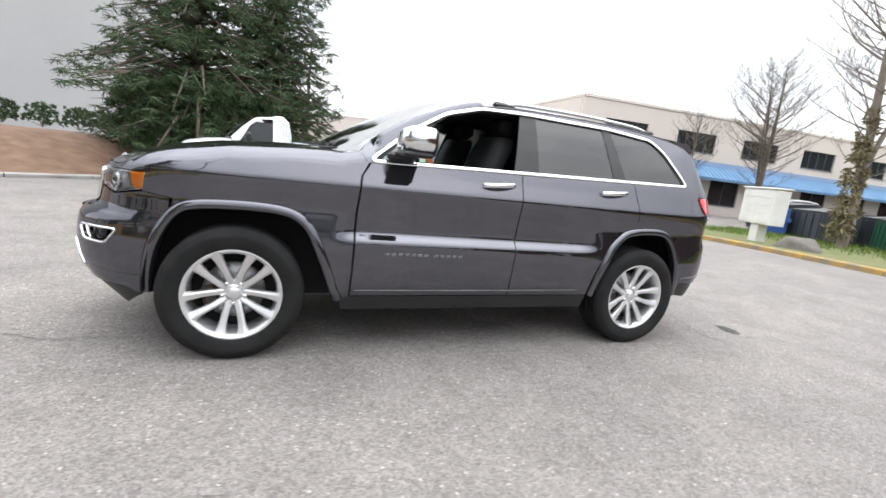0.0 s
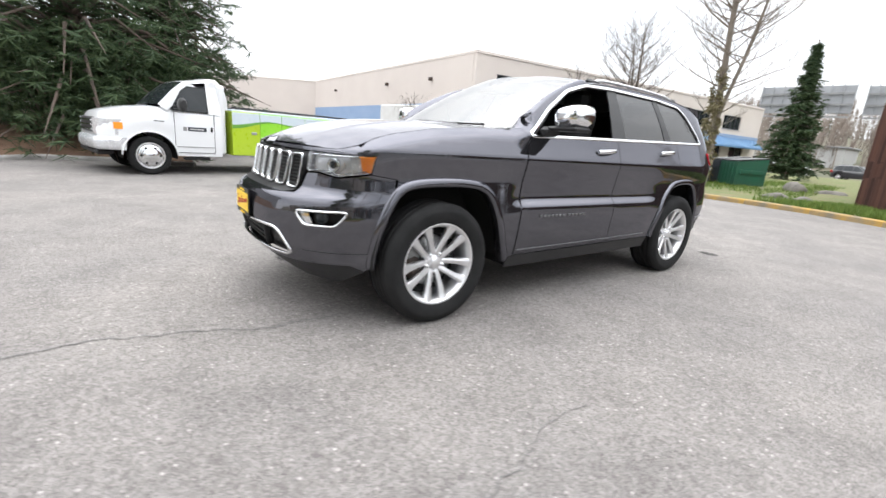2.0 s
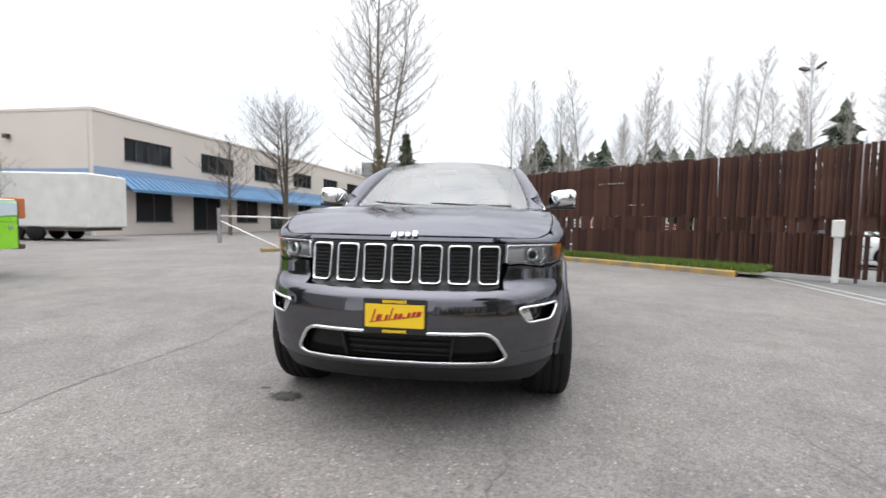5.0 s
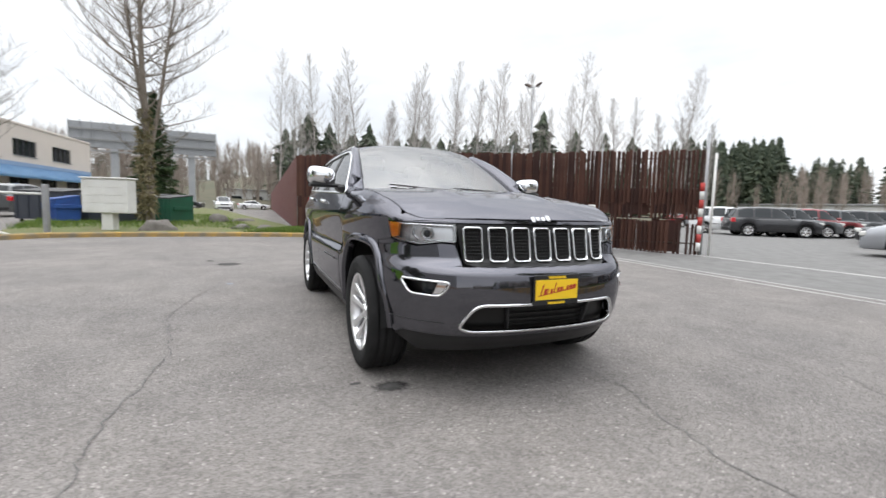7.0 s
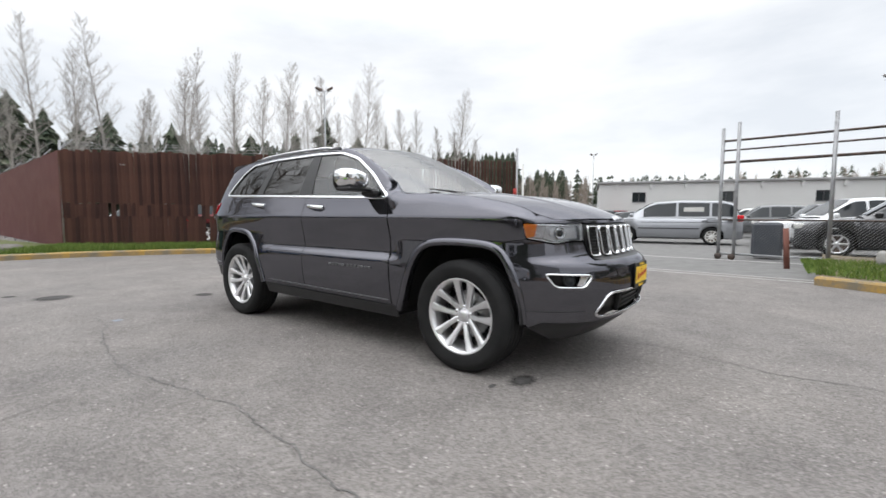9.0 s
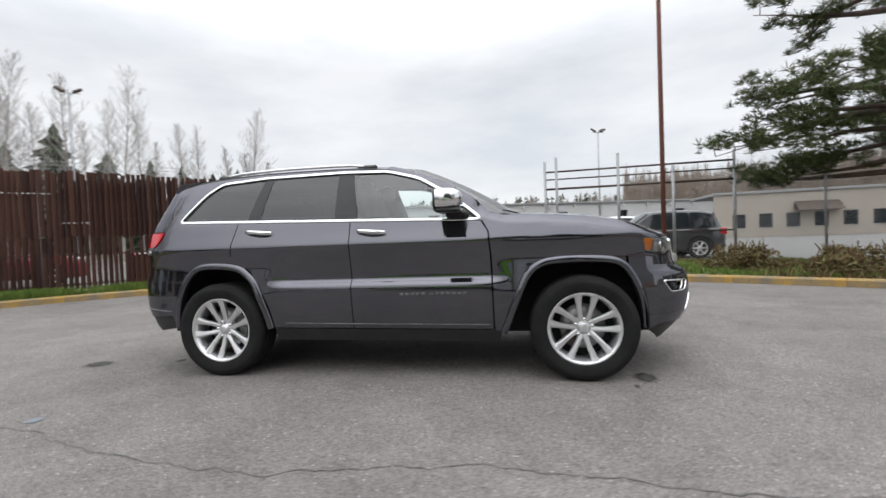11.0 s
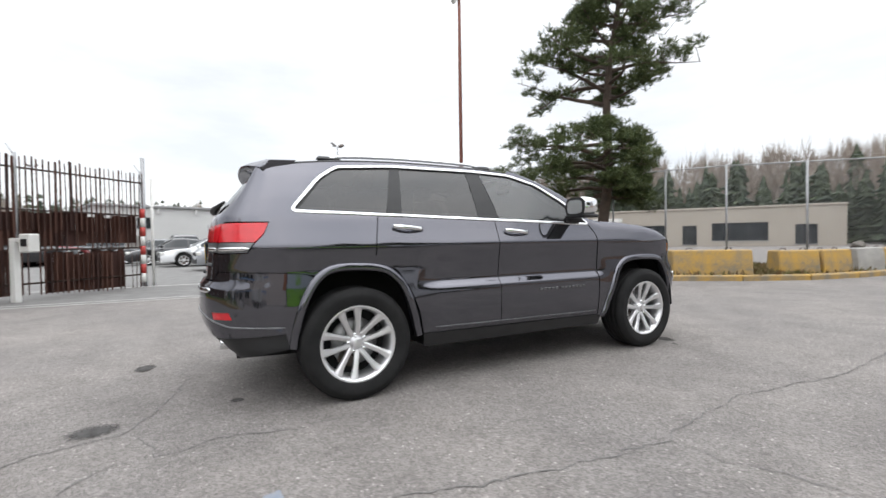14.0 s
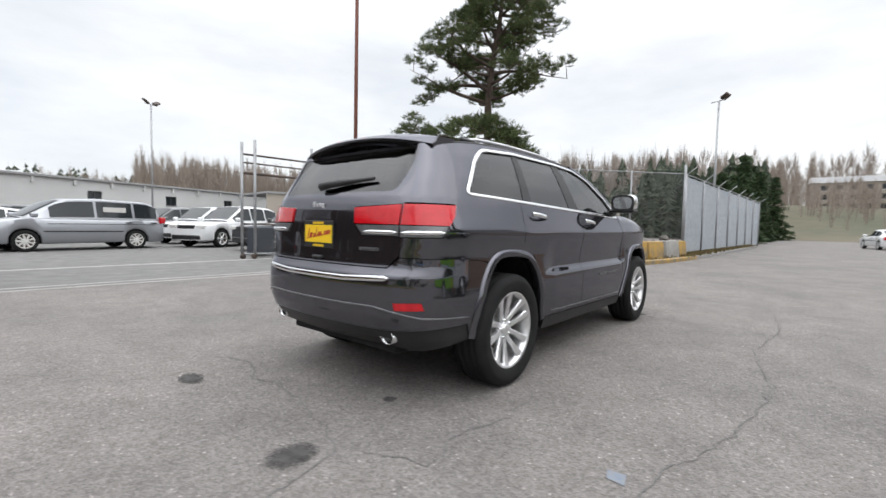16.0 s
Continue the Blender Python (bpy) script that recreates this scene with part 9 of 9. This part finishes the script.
    skin("fender_badge", M["chrome"], s, -0.26, -0.08, 1.035, 1.05, 0.018)
    skin("step", M["black"], s, -1.10, -0.60, 0.30, 0.36, -0.02, 0.16, 0.02)
    lamp = Mesh()
    lamp.loft([[(x, y - s * q, z) for z in (0.74, 0.86, 0.98, 1.02)] for x, q in ((0.42, 0.012), (0.52, 0.028), (0.64, 0.075), (0.735, 0.15), (0.80, 0.27), (0.812, 0.44))], False, False)
    lamp.make("headlight", M["lampsilver"], truck, "clear headlight wrapped round the corner")
    Mesh().loft([[(x, y - s * (q - 0.006), z) for z in (0.85, 0.97)] for x, q in ((0.42, 0.010), (0.50, 0.024), (0.56, 0.042))], False, False).make("side_marker", M["amber"], truck)
Mesh().box(-1.46, -1.30, -TW + 0.06, -0.06, 0.42, 1.86, 0.04).make("cab_back", M["carwhite"], truck)
rings = []
for x, z in ((-1.12, 1.90), (-1.20, 1.965), (-1.34, 1.96), (-1.46, 1.86), (-1.52, 1.62), (-1.53, 1.38)):
    rings.append([(x, -0.14, min(z, 1.36)), (x, -0.13, z - 0.06), (x, -0.24, z), (x, -TW / 2, z + 0.02), (x, -TW + 0.24, z), (x, -TW + 0.13, z - 0.06), (x, -TW + 0.14, min(z, 1.36))])
Mesh().loft(rings, False, False).make("roof_fairing", M["carwhite"], truck, sharp=50)
Mesh().box(0.70, 0.815, -TW + 0.46, -0.46, 0.74, 1.03, 0.03).make("grille", M["black"], truck)
for k in range(3):
    Mesh().box(0.805, 0.83, -TW + 0.47, -0.47, 0.79 + k * 0.085, 0.815 + k * 0.085, 0.008).make("grille_bar", M["chrome"], truck)
bumper = []
for y in np.linspace(-TW - 0.02, 0.02, 25):
    q = abs(y + TW / 2) / (TW / 2 + 0.02)
    fx = 0.90 - 0.10 * q ** 3 - 0.30 * max(0.0, q - 0.86) / 0.14
    bumper.append([(fx - 0.10, y, 0.46), (fx - 0.02, y, 0.47), (fx, y, 0.54), (fx, y, 0.62), (fx - 0.03, y, 0.69), (fx - 0.12, y, 0.695)])
Mesh().loft(bumper).make("front_bumper", M["lampsilver"], truck, "chromed steel bumper")
Mesh().box(0.55, 0.84, -TW + 0.20, -0.20, 0.36, 0.46, 0.04).make("air_dam", M["black"], truck)
Mesh().box(-5.05, 0.5, -TW + 0.42, -0.42, 0.42, 0.60).make("frame", M["void"], truck)
# service body: hatches along its side, wrapped as a landscape
CUTS = [-1.56, -2.18, -2.70, -3.30, -4.33, -5.12]
meadow = lambda u: 1.13 + 0.045 * math.sin(u * 2.0 + 0.6) + 0.025 * math.sin(u * 4.7) - 0.05 * max(0.0, -u - 4.2)  # noqa: E731
Mesh().box(-5.12, -1.56, -TW + 0.02, -0.02, 1.36, 1.40, 0.012).make("body_top", M["wrapsky"], truck)
Mesh().box(-5.10, -1.58, -TW + 0.42, -0.42, 0.62, 0.72).make("bed_floor", M["darksteel"], truck)
for s in (1, -1):
    y = side_y(s)
    for i, (a, c) in enumerate(zip(CUTS, CUTS[1:])):
        xs = np.linspace(c + 0.005, a - 0.005, 21)
        rings = []
        for x in xs:
            low = arch_low(x, 0.42 if x > REAR else 0.50, REAR, 0.45)
            rings.append([(x, y - s * 0.40, low), (x, y - s * 0.012, low), (x, y, low + 0.012), (x, y, 1.349), (x, y - s * 0.012, 1.36), (x, y - s * 0.40, 1.36)])
        hatch = Mesh().loft(rings, smooth=False).make("hatch", M["wraplime"] if i == 0 else M["wrapgreen"], truck, "lime-green wrapped hatch")
        sky = Mesh()
        hill = Mesh()
        for u0, u1 in zip(xs, xs[1:]):
            z0, z1 = meadow(u0), meadow(u1)
            sky.add([(u0, y + s * 0.003, z0), (u1, y + s * 0.003, z1), (u1, y + s * 0.003, 1.346), (u0, y + s * 0.003, 1.346)], [(0, 1, 2, 3)])
            hill.add([(u0, y + s * 0.0045, z0 - 0.05 - 0.03 * math.sin(u0 * 3)), (u1, y + s * 0.0045, z1 - 0.05 - 0.03 * math.sin(u1 * 3)), (u1, y + s * 0.0045, z1), (u0, y + s * 0.0045, z0)], [(0, 1, 2, 3)])
        sky.make("sky_print", M["wrapsky"], hatch, "pale cloudy sky print")
        hill.make("hill_print", M["wraphill"], hatch, "green hill print")
        if i < 3:
            skin("latch", M["galv"], s, c + 0.08, c + 0.20, 0.885, 0.945, 0.014, 0.0, 0.006, "", hatch)
        if i > 2:
            skin("crease", M["wraphill"], s, c + 0.01, a - 0.01, 0.985, 0.997, 0.006, 0.0, 0.0, "", hatch)
    skin("fuel_door", M["navy"], s, -4.42, -4.30, 0.80, 0.88, 0.008, 0.0, 0.01)
    skin("marker", M["galv"], s, -5.02, -4.94, 0.86, 0.93, 0.012, 0.0, 0.006)
    skin("lettering_bars", M["wrapgreen"], s, -4.60, -4.36, 1.20, 1.30, 0.007)
    trim = [(REAR + 0.45 * math.cos(a), y + s * 0.012, 0.36 + 0.45 * math.sin(a)) for a in np.linspace(0.15, math.pi - 0.12, 23)]
    Mesh().tube(trim, 0.022, 6).make("arch_trim", M["wrapgreen"], truck)
    liner = [[(REAR + 0.44 * math.cos(a), y - s * q, 0.36 + 0.44 * math.sin(a)) for q in (0.01, 0.75)] for a in np.linspace(-0.1, math.pi + 0.1, 15)]
    Mesh().loft(liner, False, False).make("wheel_liner", M["void"], truck)
    Mesh().tube([(-1.62, y - s * 0.16, 1.44), (-4.6, y - s * 0.16, 1.44)], 0.022, 6).make("rack_rail", M["black"], truck)
Mesh().box(-5.18, -5.125, -TW + 0.02, -0.02, 0.52, 1.37, 0.015).make("tail_panel", M["carblack"], truck)
Mesh().box(-5.34, -5.18, -TW + 0.05, -0.05, 0.48, 0.58, 0.02).make("rear_bumper", M["darksteel"], truck)
Mesh().box(-5.42, -5.19, -0.80, -0.10, 1.05, 1.44, 0.02).make("board", M["orange"], truck)
for x, y in ((0.0, -0.13), (0.0, -TW + 0.13), (REAR, -0.13), (REAR, -TW + 0.13), (REAR, -0.42), (REAR, -TW + 0.42)):
    out = 1 if y > -1 else -1
    wl = road_wheel(truck, x, y, 0.37, 0.23, M["brushed"], spokes=8)
    wl.matrix_basis = Matrix.Translation((x, y, 0.37)) @ Matrix.Rotation(0 if out > 0 else math.pi, 4, "Z")
    if x > -1:
        Mesh().lathe([(0.215, 0.098), (0.20, 0.118), (0.155, 0.124), (0.10, 0.128), (0.085, 0.150), (0.06, 0.160), (0.001, 0.162)], 28, "y").make("wheel_cover", M["chrome"], wl, "chrome wheel cover")
        # near-black discs on the closed cover paint the shade of its openings
        for k in range(6):
            a = 2 * math.pi * k / 6
            Mesh().lathe([(0.024, 0.120), (0.022, 0.1285), (0.001, 0.1290)], 10, "y", (0.165 * math.cos(a), 0, 0.165 * math.sin(a))).make("cover_hole", M["void"], wl)
    else:
        Mesh().lathe([(0.225, 0.105), (0.205, 0.112), (0.195, 0.060), (0.120, 0.030), (0.085, 0.040), (0.075, 0.085), (0.05, 0.095), (0.001, 0.096)], 28, "y").make("wheel_cover", M["lampsilver"], wl, "dished steel wheel")
